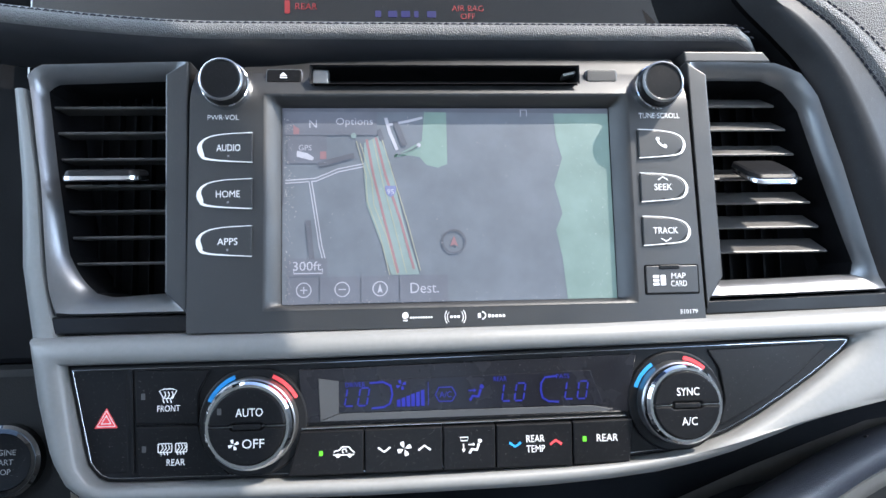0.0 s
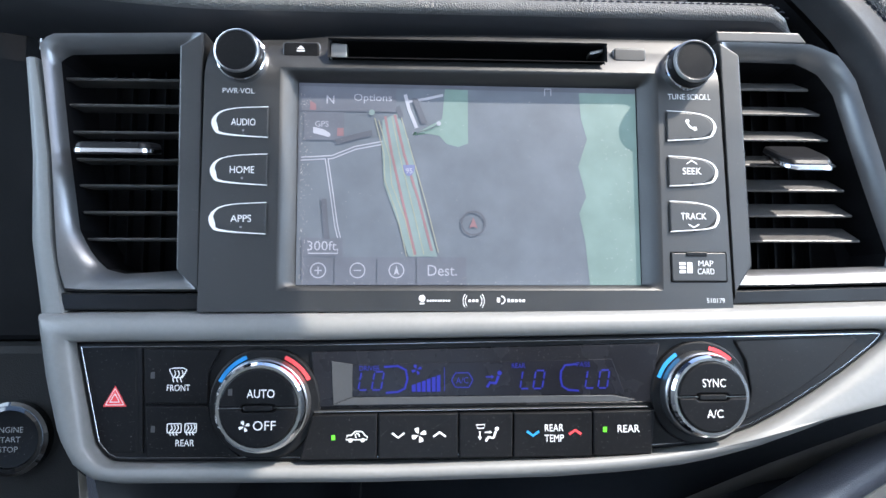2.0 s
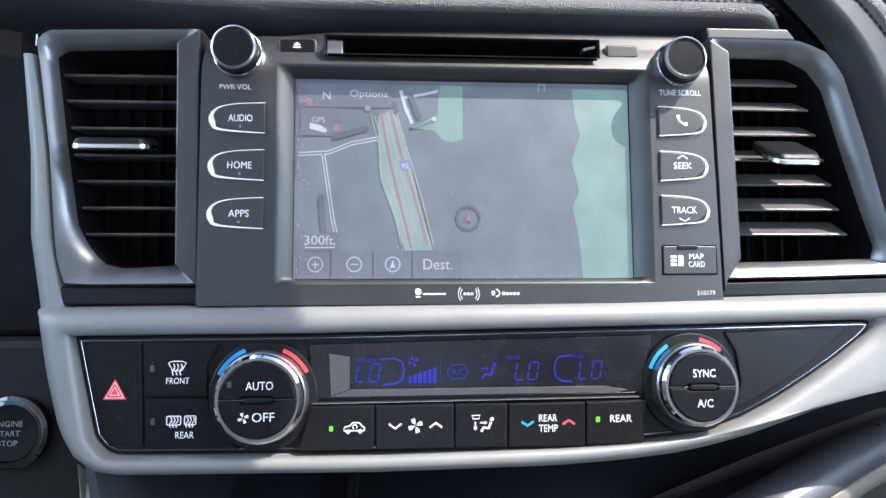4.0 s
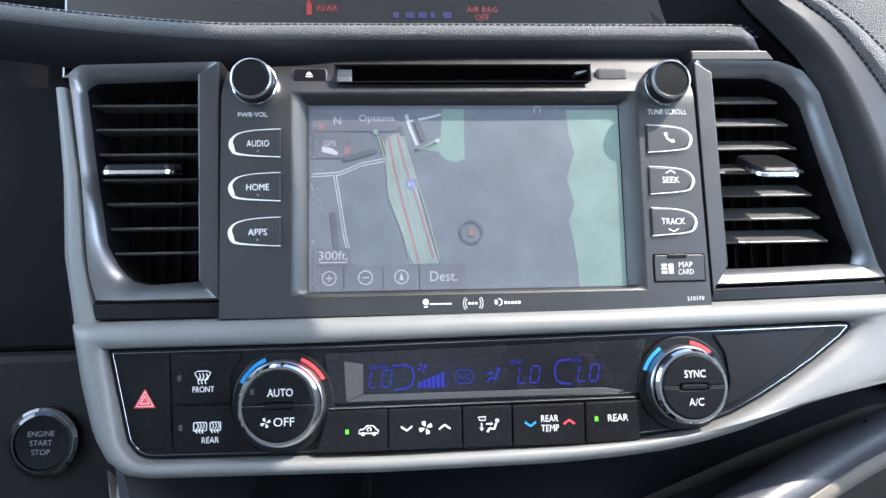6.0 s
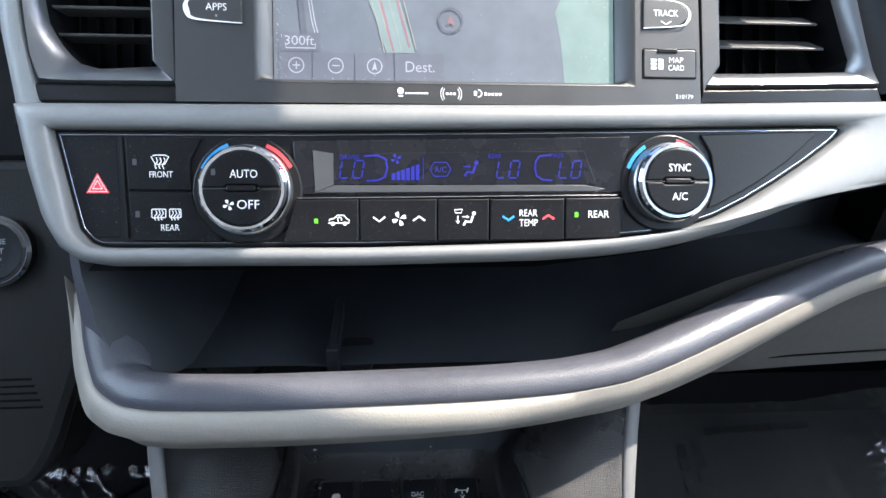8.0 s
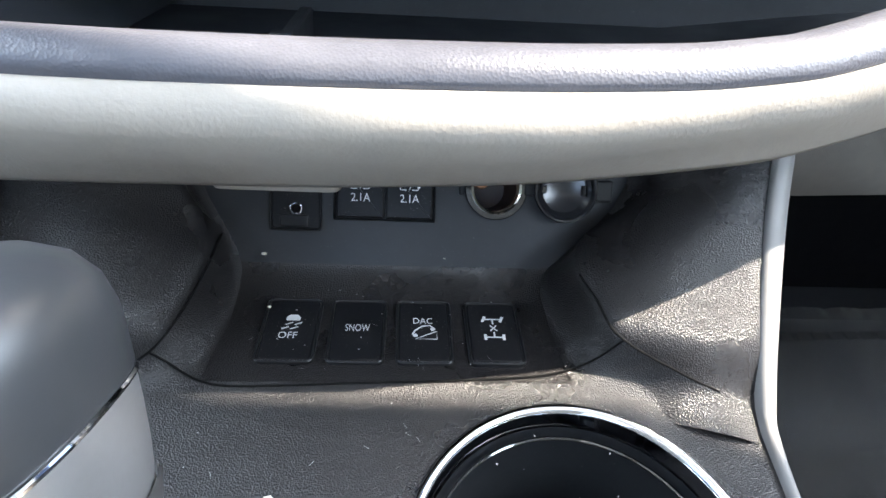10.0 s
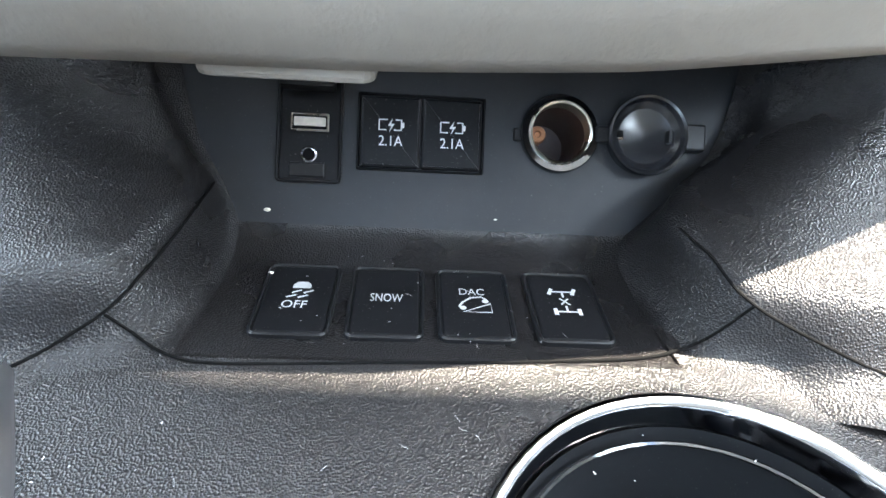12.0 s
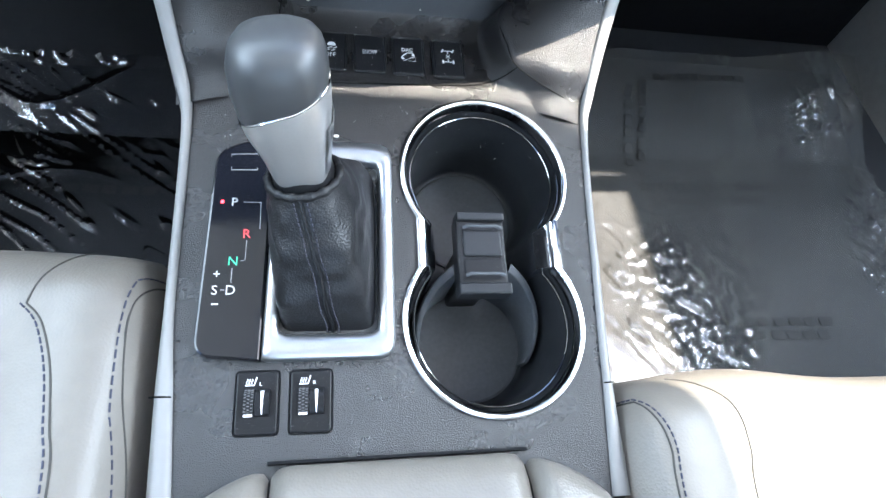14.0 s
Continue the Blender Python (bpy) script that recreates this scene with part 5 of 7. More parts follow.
stroke(bm, [(u - 0.0032, v + 0.0006), (u - 0.0032, v - 0.0022)], 0.0006, facing, YK)
patch(bm, [(u - 0.0043, v - 0.0020), (u - 0.0021, v - 0.0020), (u - 0.0032, v - 0.0036)], facing, YK)
part("airflow_symbol", bm, BACKLIT, keys[2], "white airflow symbol")
bm = bmesh.new()
u, v = at_h(40.9, -106.2)
word(bm, "REAR", u, v + 0.0024, 0.0034, facing, YK, 0.0092)
word(bm, "TEMP", u, v - 0.0026, 0.0034, facing, YK, 0.0095)
part("lettering", bm, BACKLIT, keys[3], "white lettering")
for s, m in ((-1, BLUEPRINT), (1, REDPRINT)):
    part("chevron", stroke(bmesh.new(), [(u + s * 0.0104 - 0.0030, v - s * 0.0008), (u + s * 0.0104, v + s * 0.0012), (u + s * 0.0104 + 0.0030, v - s * 0.0008)], 0.0012, facing, YK), m, keys[3])
u, v = at_h(78.6, -104.6)
part("lettering", word(bmesh.new(), "REAR", u, v, 0.0036, facing, YK, 0.0110), BACKLIT, keys[4], "white lettering")
part("lamp", patch(bmesh.new(), rrect(*at_h(65.6, -106.2), *at_h(67.6, -103.6), 0.0003), facing, YK), GREENLED, keys[4], "green lamp")
climate_key("blank_cover", [(137.5, -61.6), (200.6, -59.2), (204.4, -61.4), (188, -76), (168, -89), (146, -100.4), (141.4, -101.6), (145.6, -88), (143.6, -72)], -0.0016, 0.0015, BLACK, "blank black cover")

# ---- storage shelf ----
# Plan and heights of its rounded lip, as lines across the car.
LX = [-205, -197, -186, -170, -150, -100, -40, 20, 65, 100, 130, 165, 205, 255, 300, 420]
Y1 = [-28, -52, -72, -84, -90, -91.5, -90.5, -90, -88.0, -84.5, -77, -65, -50, -26, -8, 20]
Z1 = [503, 482, 468, 468, 469.5, 469.5, 470, 471.5, 473.5, 477.5, 484, 491.5, 499, 501, 504, 513]
ZB = [497, 466, 440, 426, 428, 429.5, 430, 433, 438.5, 442.5, 449, 456, 465, 467, 471, 485]
YB2 = [-24, -44, -62, -74, -80, -82, -81, -80, -79, -76, -70, -59, -43, -18, 2, 30]


def lip(s, col):
    return float(np.interp(s, range(len(LX)), col)) / 1000


shelf = thing("storage_shelf", (0, 0, 0.44), MW, "open dash storage shelf with padded dark lip and pale band", "shelf")
ST = steps(0, len(LX) - 1, 90)


def smooth_col(col):
    v = [lip(s, col) for s in ST]
    for _ in range(3):
        v = [v[0]] + [(a + 2 * b + c) / 4 for a, b, c in zip(v, v[1:], v[2:])] + [v[-1]]
    return v


cx_, cy1, cz1, czb, cyb = (smooth_col(c) for c in (LX, Y1, Z1, ZB, YB2))


def inward(i):
    """Away from the room, square to the lip's plan."""
    a, b = max(i - 1, 0), min(i + 1, len(ST) - 1)
    t = Vector((cx_[b] - cx_[a], cy1[b] - cy1[a])).normalized()
    return Vector((-t.y, t.x))


def lip_loft(rows):
    """rows: (inwards, up, from) in metres from the seam line (0) or the lower edge (1)."""
    loops = []
    for i in range(len(ST)):
        n = inward(i)
        loop = []
        slim = 1 - 0.65 * min(1, max(0, (cx_[i] - 0.02) / 0.06))
        for d, h, ref in rows:
            d = d * slim if d < 0 else d
            z = cz1[i] if ref == 0 else czb[i]
            bx, by = (cx_[i], cy1[i]) if ref == 0 else (cx_[i], cyb[i])
            loop.append((bx + n.x * d, by + n.y * d, z + h))
        loops.append(loop)
    return loft(bmesh.new(), loops, False)


part("padded_lip", lip_loft([(0.001, -0.002, 0), (0.000, 0.0012, 0), (0.003, 0.0055, 0), (0.008, 0.0085, 0), (0.014, 0.0088, 0), (0.021, 0.0060, 0), (0.027, 0.0005, 0), (0.031, -0.006, 0), (0.033, -0.016, 0)]), PAD, shelf, "dark padded lip", 70)
part("pale_band", lip_loft([(0.001, -0.0012, 0), (-0.0012, -0.0010, 0), (-0.0050, -0.0050, 0), (-0.0078, -0.013, 0), (-0.0070, 0.014, 1), (-0.0030, 0.0062, 1), (0.003, 0.0022, 1), (0.010, 0.0030, 1), (0.018, 0.0060, 1)]), PALE, shelf, "pale grey soft band", 70)
bm = slab(rrect(-0.0850, -0.076, -0.0420, -0.050, 0.005), -0.0030, 0.004, 0.0015, lambda u, v, d: (u, v, 0.4315 + d))
part("lower_tab", bm, PALE, shelf, "pale tab under the band")
bm = bmesh.new()
loft(bm, [[(-0.19, -0.045, 0.4585), (0.12, -0.045, 0.4605), (0.20, -0.02, 0.470), (0.30, 0.03, 0.478), (0.42, 0.06, 0.490)],
          [(-0.19, 0.02, 0.452), (0.12, 0.02, 0.455), (0.20, 0.04, 0.462), (0.30, 0.07, 0.472), (0.42, 0.09, 0.485)],
          [(-0.19, 0.085, 0.452), (0.12, 0.085, 0.455), (0.20, 0.10, 0.462), (0.30, 0.11, 0.472), (0.42, 0.12, 0.485)],
          [(-0.19, 0.095, 0.56), (0.12, 0.095, 0.56), (0.20, 0.11, 0.57), (0.30, 0.12, 0.58), (0.42, 0.13, 0.60)]], False)
part("tray", bm, TRAY, shelf, "dark tray and back wall", 60)
END_ROWS = [[(-0.205, -0.020, 0.545), (-0.204, -0.030, 0.52), (-0.198, -0.045, 0.495), (-0.186, -0.055, 0.472), (-0.172, -0.062, 0.462)],
            [(-0.196, -0.030, 0.545), (-0.194, -0.040, 0.52), (-0.187, -0.052, 0.495), (-0.176, -0.060, 0.474), (-0.160, -0.062, 0.462)],
            [(-0.186, -0.020, 0.545), (-0.182, -0.026, 0.52), (-0.172, -0.034, 0.492), (-0.158, -0.038, 0.470), (-0.146, -0.042, 0.459)],
            [(-0.180, 0.030, 0.545), (-0.176, 0.026, 0.52), (-0.166, 0.024, 0.488), (-0.154, 0.022, 0.466), (-0.142, 0.020, 0.455)],
            [(-0.176, 0.095, 0.545), (-0.172, 0.095, 0.52), (-0.164, 0.095, 0.488), (-0.152, 0.095, 0.466), (-0.142, 0.095, 0.455)]]
part("end_bolster", loft(bmesh.new(), END_ROWS[:2], False), PAD, shelf, "dark padded shelf end", 70)
part("end_wall", loft(bmesh.new(), END_ROWS[1:], False), TRAY, shelf, "dark shelf end wall", 70)
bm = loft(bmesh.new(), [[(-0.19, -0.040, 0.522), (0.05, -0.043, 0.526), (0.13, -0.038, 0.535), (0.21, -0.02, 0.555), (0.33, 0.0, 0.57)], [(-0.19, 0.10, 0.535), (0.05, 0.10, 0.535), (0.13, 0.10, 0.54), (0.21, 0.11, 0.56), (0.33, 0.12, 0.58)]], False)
part("shelf_roof", bm, DEEP, shelf, "shade-black underside above the shelf")


def flat_w(z0):
    return lambda u, v, d: (u, v, z0 + d)


flap = part("cable_flap", slab(rrect(-0.0605, -0.046, -0.0405, -0.016, 0.005), 0.0022, 0, 0.0006, flat_w(0.4555)), BLACK, shelf, "black cable flap")
part("cable_hook", slab(rrect(-0.0665, -0.046, -0.0612, 0.012, 0.001), 0.014, 0, 0.001, flat_w(0.4555)), WALLPLASTIC, flap)
rim_pts = rpoly([(-0.0850, -0.0445), (-0.0435, -0.0445), (-0.0435, -0.0120), (-0.0850, -0.0120)], [0.007, 0.007, 0.003, 0.003], 6)
part("flap_rim", tube([(u, v, 0.4587 - 0.10 * (v + 0.045)) for u, v in rim_pts], 0.0007, 6, closed=True), WALLPLASTIC, flap, "thin raised rim")
part("hook_foot", slab(rrect(-0.0675, -0.047, -0.0602, -0.0415, 0.001), 0.0165, 0, 0.0008, flat_w(0.4555)), WALLPLASTIC, flap)
# small steel block set at the lip's passenger end
single("shiny_block", slab(rrect(0.274, -0.004, 0.286, 0.004, 0.002), 0.008, 0, 0.001, flat_w(0.502)), STEEL, (0.28, 0, 0.502), MW, "small shiny steel block on the shelf", "clip")
bm = loft(bmesh.new(), [[(0.118, -0.02, 0.47), (0.20, 0.0, 0.49), (0.30, 0.03, 0.50), (0.60, 0.05, 0.53)], [(0.118, 0.0, 0.43), (0.20, 0.016, 0.425), (0.30, 0.028, 0.43), (0.60, 0.04, 0.44)],
                        [(0.118, 0.01, 0.388), (0.20, 0.024, 0.384), (0.30, 0.03, 0.386), (0.60, 0.045, 0.39)], [(0.118, 0.03, 0.380), (0.20, 0.05, 0.376), (0.30, 0.06, 0.378), (0.60, 0.07, 0.38)]], False)
glove = thing("glove_box", (0.35, 0.03, 0.38), MW, "grey plastic glove box under the dash", "glove box")
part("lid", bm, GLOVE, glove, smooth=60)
part("lid_gap", tube([(0.118, 0.0095, 0.4005), (0.20, 0.0225, 0.397), (0.30, 0.0285, 0.399), (0.60, 0.0430, 0.403)], 0.0008, 6), SEAMDARK, glove, "dark gap under the lid")

# ---- centre console ----
CZ = 0.1658


def cz(y):
    return CZ * y + 0.3747


def top(u, v, d):
    """On the console's sloping top: u across, v along, d above it."""
    return (u, v - CZ * d * 0.98, cz(v) + d * 0.986)


console = thing("centre_console", (-0.025, -0.25, 0.03), MW, "black grained centre console with pale side trims", "console")
CUP1, CUP2, CR = (0.0365, -0.1600), (0.0350, -0.2590), 0.0575


def cup_outline(grow=0.0, n=44):
    r = CR + grow
    h = 0.0455 + grow
    a1 = math.acos(min(1, h / r))
    pts = []
    for i in range(n + 1):
        a = -a1 + (math.pi + 2 * a1) * i / n
        pts.append((CUP1[0] + r * math.cos(a), CUP1[1] + r * math.sin(a)))
    for i in range(n + 1):
        a = math.pi - a1 + (math.pi + 2 * a1) * i / n
        pts.append((CUP2[0] + r * math.cos(a), CUP2[1] + r * math.sin(a)))
    return pts


def fill_with_holes(outer, holes, to3, d):
    bm = bmesh.new()
    for lp in [outer] + holes:
        vs = [bm.verts.new(to3(u, v, d)) for u, v in lp]
        for a, b in zip(vs, vs[1:] + vs[:1]):
            bm.edges.new((a, b))
    bmesh.ops.triangle_fill(bm, edges=bm.edges[:], use_beauty=True, use_dissolve=False)
    return bm


FRONT = [(0.1135, -0.1030), (0.092, -0.0985), (0.072, -0.0945), (0.052, -0.0925), (-0.100, -0.0925), (-0.120, -0.0960), (-0.138, -0.1040), (-0.1505, -0.1150)]
SIDE_L = [(-0.1495, -0.150), (-0.1490, -0.253), (-0.1450, -0.296), (-0.1400, -0.350)]
SIDE_R = [(0.0940, -0.360), (0.0985, -0.298), (0.1000, -0.271), (0.1070, -0.167)]
part("top_panel", fill_with_holes(FRONT + SIDE_L + SIDE_R, [cup_outline(-0.0005)], top, 0.0), GRAIN, console, "black grained top panel")

# pale trims rise along both edges towards the shelf and fall to the floor
TL = [(-0.1400, -0.360, 0.3150), (-0.1450, -0.297, 0.3255), (-0.1488, -0.253, 0.3328), (-0.1500, -0.180, 0.3450), (-0.1510, -0.130, 0.3540), (-0.1535, -0.108, 0.3640), (-0.1580, -0.088, 0.3880), (-0.1620, -0.069, 0.4180), (-0.1650, -0.050, 0.4480)]
TR = [(0.0940, -0.360, 0.3150), (0.0985, -0.298, 0.3253), (0.1000, -0.271, 0.3298), (0.1070, -0.167, 0.3470), (0.1110, -0.120, 0.3560), (0.1130, -0.104, 0.3640), (0.1150, -0.083, 0.3880), (0.1210, -0.055, 0.4180), (0.1280, -0.030, 0.4520)]
TW = [(0.0120, 0.0110), (0.0090, 0.0060), (0.0055, 0.0055), (0.0050, 0.0045), (0.0055, 0.0050), (0.0070, 0.0065), (0.0075, 0.0080), (0.0080, 0.0090), (0.0080, 0.0090)]
for rails, s, k in ((TL, -1, 0), (TR, 1, 1)):
    pin = curve(rails, 48)
    wid = curve([(w[k], 0) for w in TW], 48)
    loops = [[], [], [], [], [], []]
    for p, w in zip(pin, wid):
        w = w.x
        for lp, (du, dz) in zip(loops, ((-0.0006, -0.004), (0.0, 0.0012), (0.25 * w, 0.0026), (0.7 * w, 0.0024), (w, 0.0004), (w + 0.002, -0.02))):
            lp.append((p.x + s * du, p.y, p.z + dz))
    part("side_trim", loft(bmesh.new(), loops, False), PALETRIM, console, "pale grey side trim", 70)
    wall = [[(p.x + s * (w.x + 0.0018), p.y, p.z - 0.018) for p, w in zip(pin, wid)], [(p.x + s * (w.x + 0.012), p.y, 0.20) for p, w in zip(pin, wid)], [(p.x + s * (w.x + 0.02), p.y, 0.03) for p, w in zip(pin, wid)]]
    part("side_wall", loft(bmesh.new(), wall, False), KNEE, console, "side wall in shade-darkened grey", 70)
    a = (-0.1455, -0.297) if s < 0 else (0.0985, -0.298)
    w = 0.011 if s < 0 else 0.0075
    part("trim_joint", tube([(a[0], a[1], cz(a[1]) + 0.0018), (a[0] + s * w * 0.4, a[1], cz(a[1]) + 0.0030), (a[0] + s * w, a[1] + 0.0005, cz(a[1]) + 0.0008)], 0.0005, 6), SEAMDARK, console)

# the front of the console: a hollow with the switch bank, and wings up to the shelf


def bank(y):
    return 0.3594 + 0.06 * (y + 0.0925) + 0.35 * max(0, y + 0.0475)


BX = (-0.099, -0.075, -0.025, 0.025, 0.050)
bm = loft(bmesh.new(), [[(x, y, (cz(y) if y < -0.092 else bank(y)) - e) for x in BX] for y, e in ((-0.0935, 0), (-0.0925, 0.0), (-0.0905, 0.0006), (-0.07, 0.0006), (-0.050, 0.0004), (-0.0465, 0), (-0.040, 0), (-0.034, 0), (-0.0315, -0.0012), (-0.030, -0.004))], False)
part("switch_bank", bm, GRAIN, console, "black grained switch bank", 50)
NU = Vector((0, math.sin(radians(28)), math.cos(radians(28))))


def port(u, v, d):
    """On the leaning port wall: u across, v up it from its foot, d out of it (towards the room when negative)."""
    p = Vector((u, -0.0318, 0.3700)) + NU * v + Vector((0, math.cos(radians(28)), -math.sin(radians(28)))) * d
    return tuple(p)


OUT_C = (0.0203, 0.0358)
hole = [(OUT_C[0] + 0.0110 * math.cos(2 * math.pi * i / 28), OUT_C[1] + 0.0110 * math.sin(2 * math.pi * i / 28)) for i in range(28)]
wall_pts = rpoly([(-0.0960, -0.0005), (0.0470, -0.0005), (0.0700, 0.012), (0.0960, 0.030), (0.1040, 0.080), (-0.1280, 0.080), (-0.1180, 0.034), (-0.1080, 0.012)], [0.008, 0.008, 0.008, 0.01, 0, 0, 0.01, 0.008])
part("port_wall", fill_with_holes(wall_pts, [hole], port, 0.0), WALLPLASTIC, console, "dark port wall")

# wings: from the bank's rim over a soft edge out to the trims
WING_R_IN = [(0.046, -0.1040, 0.3560), (0.045, -0.0930, 0.3593), (0.0430, -0.075, 0.3602), (0.0420, -0.055, 0.3614), (0.0425, -0.036, 0.3668), (0.0560, -0.027, 0.3780), (0.0790, -0.016, 0.402), (0.090, 0.006, 0.446)]
WING_R_MID = [(0.076, -0.1080, 0.3555), (0.072, -0.0950, 0.3620), (0.0590, -0.0865, 0.3805), (0.0530, -0.068, 0.3855), (0.0510, -0.050, 0.3890), (0.0600, -0.036, 0.394), (0.0870, -0.024, 0.412), (0.098, -0.006, 0.448)]
WING_R_OUT = [(0.1122, -0.1180, 0.3540), (0.1132, -0.1030, 0.3605), (0.1142, -0.0930, 0.3770), (0.1155, -0.0820, 0.3895), (0.1175, -0.0690, 0.4030), (0.1205, -0.056, 0.417), (0.1240, -0.044, 0.432), (0.1285, -0.028, 0.454)]
MIRROR = -0.0490


WING_L_IN = WING_R_IN[:5] + [(0.0465, -0.028, 0.3780), (0.0600, -0.016, 0.402), (0.070, 0.006, 0.446)]
WING_L_MID = WING_R_MID[:5] + [(0.0540, -0.036, 0.394), (0.0680, -0.024, 0.412), (0.082, -0.006, 0.448)]


def wing(inn, mid, out, flip):
    def f(p):
        return (MIRROR - p[0], p[1], p[2]) if flip else tuple(p)
    a, m, o = curve(inn, 24), curve(mid, 24), curve(out, 24)
    loops = []
    for t in (0, 0.15, 0.3, 0.45, 0.6, 0.75, 0.9, 1.0):
        loops.append([f(Vector((p.x + (q.x - p.x) * t, p.y + (q.y - p.y) * t, p.z + (q.z - p.z) * t ** 2.0))) for p, q in zip(a, m)])
    for t in (0.08, 0.2, 0.35, 0.5, 0.65, 0.8, 0.92, 1.0):
        loops.append([f(p.lerp(q, t) + Vector((0, -0.003, 0.004)) * math.sin(math.pi * t)) for p, q in zip(m, o)])
    return loft(bmesh.new(), loops, False)


part("wing", wing(WING_R_IN, WING_R_MID, WING_R_OUT, False), GRAIN, console, "black grained hollow side", 75)
part("wing", wing(WING_L_IN, WING_L_MID, WING_R_OUT, True), GRAIN, console, "black grained hollow side", 75)
for line in ([(-130.0, -102.4, 360.9), (-124.7, -97.4, 362.0), (-117.8, -93.4, 365.5), (-110.8, -90.1, 369.7), (-106.7, -86.5, 373.1), (-103.8, -81.9, 376.2), (-101.7, -75.2, 378.2), (-100.2, -66.2, 380.1), (-98.4, -48.7, 383.2), (-99.0, -31.5, 383.3)],
             [(50.9, -59.7, 386.5), (52.4, -67.9, 386.0), (54.2, -75.1, 385.3), (56.0, -81.8, 382.8), (58.5, -86.6, 380.3), (65.2, -90.3, 376.4), (73.5, -93.6, 373.0), (80.9, -96.4, 370.4), (89.5, -99.7, 367.5), (97.6, -102.5, 365.3)],
             [(-110.4, -90.0, 369.3), (-105.9, -89.2, 364.2), (-99.1, -91.5, 360.2), (-91.6, -94.5, 359.3), (-82.6, -95.6, 358.9), (-63.7, -95.2, 358.9), (-42.9, -94.2, 359.1), (-18.4, -93.4, 359.3), (13.5, -91.8, 359.6), (33.8, -89.5, 359.4), (46.3, -86.6, 360.4), (54.9, -86.5, 366.0), (62.2, -89.0, 378.0)]):
    part("panel_seam", tube([(p.x, p.y, p.z + 0.0002) for p in curve(mml(line), 60)], 0.00045, 6), SEAMDARK, console, "dark panel seam")


# drive switches
def bank_at(u, v, d):
    return (u, v - 0.06 * d, bank(min(v, -0.048)) + 0.06 * max(0, v + 0.048) + d)


def drive_switch(x, kind, label):
    s = thing("drive_switch", (x, -0.066, bank(-0.066)), MW, label, "switch", "drive mode switches")
    pts = rpoly([(x - 0.0103, -0.0836), (x + 0.0103, -0.0836), (x + 0.0106, -0.0500), (x - 0.0106, -0.0500)], 0.0022)
    part("bezel", ring(inset(pts, -0.0012), pts, 0.0012, -0.001, 0.0005, bank_at), BLACK, s, "black bezel")
    k = part("key", slab(pts, 0.0008, -0.002, 0.0008, bank_at), BUTTON, s, "matt black key")
    bm = bmesh.new()
    y, d = -0.0655, 0.0010
    if kind == "SNOW":
        word(bm, "SNOW", x, y - 0.0005, 0.0040, bank_at, d, 0.0100)
    elif kind == "OFF":
        word(bm, "OFF", x - 0.0003, y - 0.0052, 0.0036, bank_at, d, 0.0075)
        patch(bm, rpoly([(x - 0.0022, y + 0.0030), (x + 0.0034, y + 0.0030), (x + 0.0034, y + 0.0048), (x + 0.0022, y + 0.0064), (x - 0.0010, y + 0.0064), (x - 0.0022, y + 0.0048)], 0.0004), bank_at, d)
        for q in (-0.0012, 0.0024):
            stroke(bm, [(x + q - 0.0022, y - 0.0018), (x + q + 0.0006, y - 0.0006), (x + q - 0.0008, y + 0.0006), (x + q + 0.0020, y + 0.0020)], 0.0007, bank_at, d)
    elif kind == "DAC":
        word(bm, "DAC", x - 0.0004, y + 0.0040, 0.0034, bank_at, d, 0.0080)
        stroke(bm, [(x - 0.0036, y - 0.0064), (x + 0.0052, y - 0.0064), (x + 0.0052, y - 0.0020)], 0.0006, bank_at, d, True)
        stroke(bm, [(x - 0.0048, y - 0.0040), (x - 0.0038, y - 0.0018), (x - 0.0010, y + 0.0008), (x + 0.0024, y + 0.0014), (x + 0.0040, y - 0.0002)], 0.0007, bank_at, d)
        disc(bm, x - 0.0036, y - 0.0044, 0.0010, bank_at, d)
        disc(bm, x + 0.0036, y - 0.0008, 0.0010, bank_at, d)
    else:
        for q in (0.0056, -0.0048):
            stroke(bm, [(x - 0.0034, y + q), (x + 0.0034, y + q)], 0.0007, bank_at, d)
            for e in (-0.0038, 0.0038):
                tl = 0.0007 if q > 0 else 0
                stroke(bm, [(x + e - tl, y + q - 0.0016), (x + e + tl, y + q + 0.0016)], 0.0012, bank_at, d)
        stroke(bm, [(x, y - 0.0048), (x, y - 0.0018)], 0.0007, bank_at, d)
        stroke(bm, [(x, y + 0.0026), (x, y + 0.0056)], 0.0007, bank_at, d)
        stroke(bm, [(x - 0.0014, y - 0.0012), (x + 0.0014, y + 0.0020)], 0.0006, bank_at, d)
        stroke(bm, [(x + 0.0014, y - 0.0012), (x - 0.0014, y + 0.0020)], 0.0006, bank_at, d)
    part("symbol", bm, PALEPRINT, k, "white printed symbol")


drive_switch(-0.0658, "OFF", "black stability control switch with skidding car symbol")
drive_switch(-0.0387, "SNOW", "black snow mode switch with white lettering")
drive_switch(-0.0115, "DAC", "black downhill assist switch with slope symbol")
drive_switch(0.0176, "LOCK", "black four-wheel lock switch with axle symbol")

# ports
usb = thing("media_port", (-0.0687, -0.03, 0.385), MW, "black media port with usb and audio sockets", "port")
part("surround", ring(rrect(-0.0802, 0.0140, -0.0572, 0.0560, 0.002), rrect(-0.0790, 0.0152, -0.0584, 0.0552, 0.0014), -0.0016, 0.002, 0.0005, port), BLACK, usb)
plate_ = part("face", slab(rrect(-0.0790, 0.0152, -0.0584, 0.0552, 0.0014), -0.0004, 0.002, 0.0003, port), BUTTON, usb)
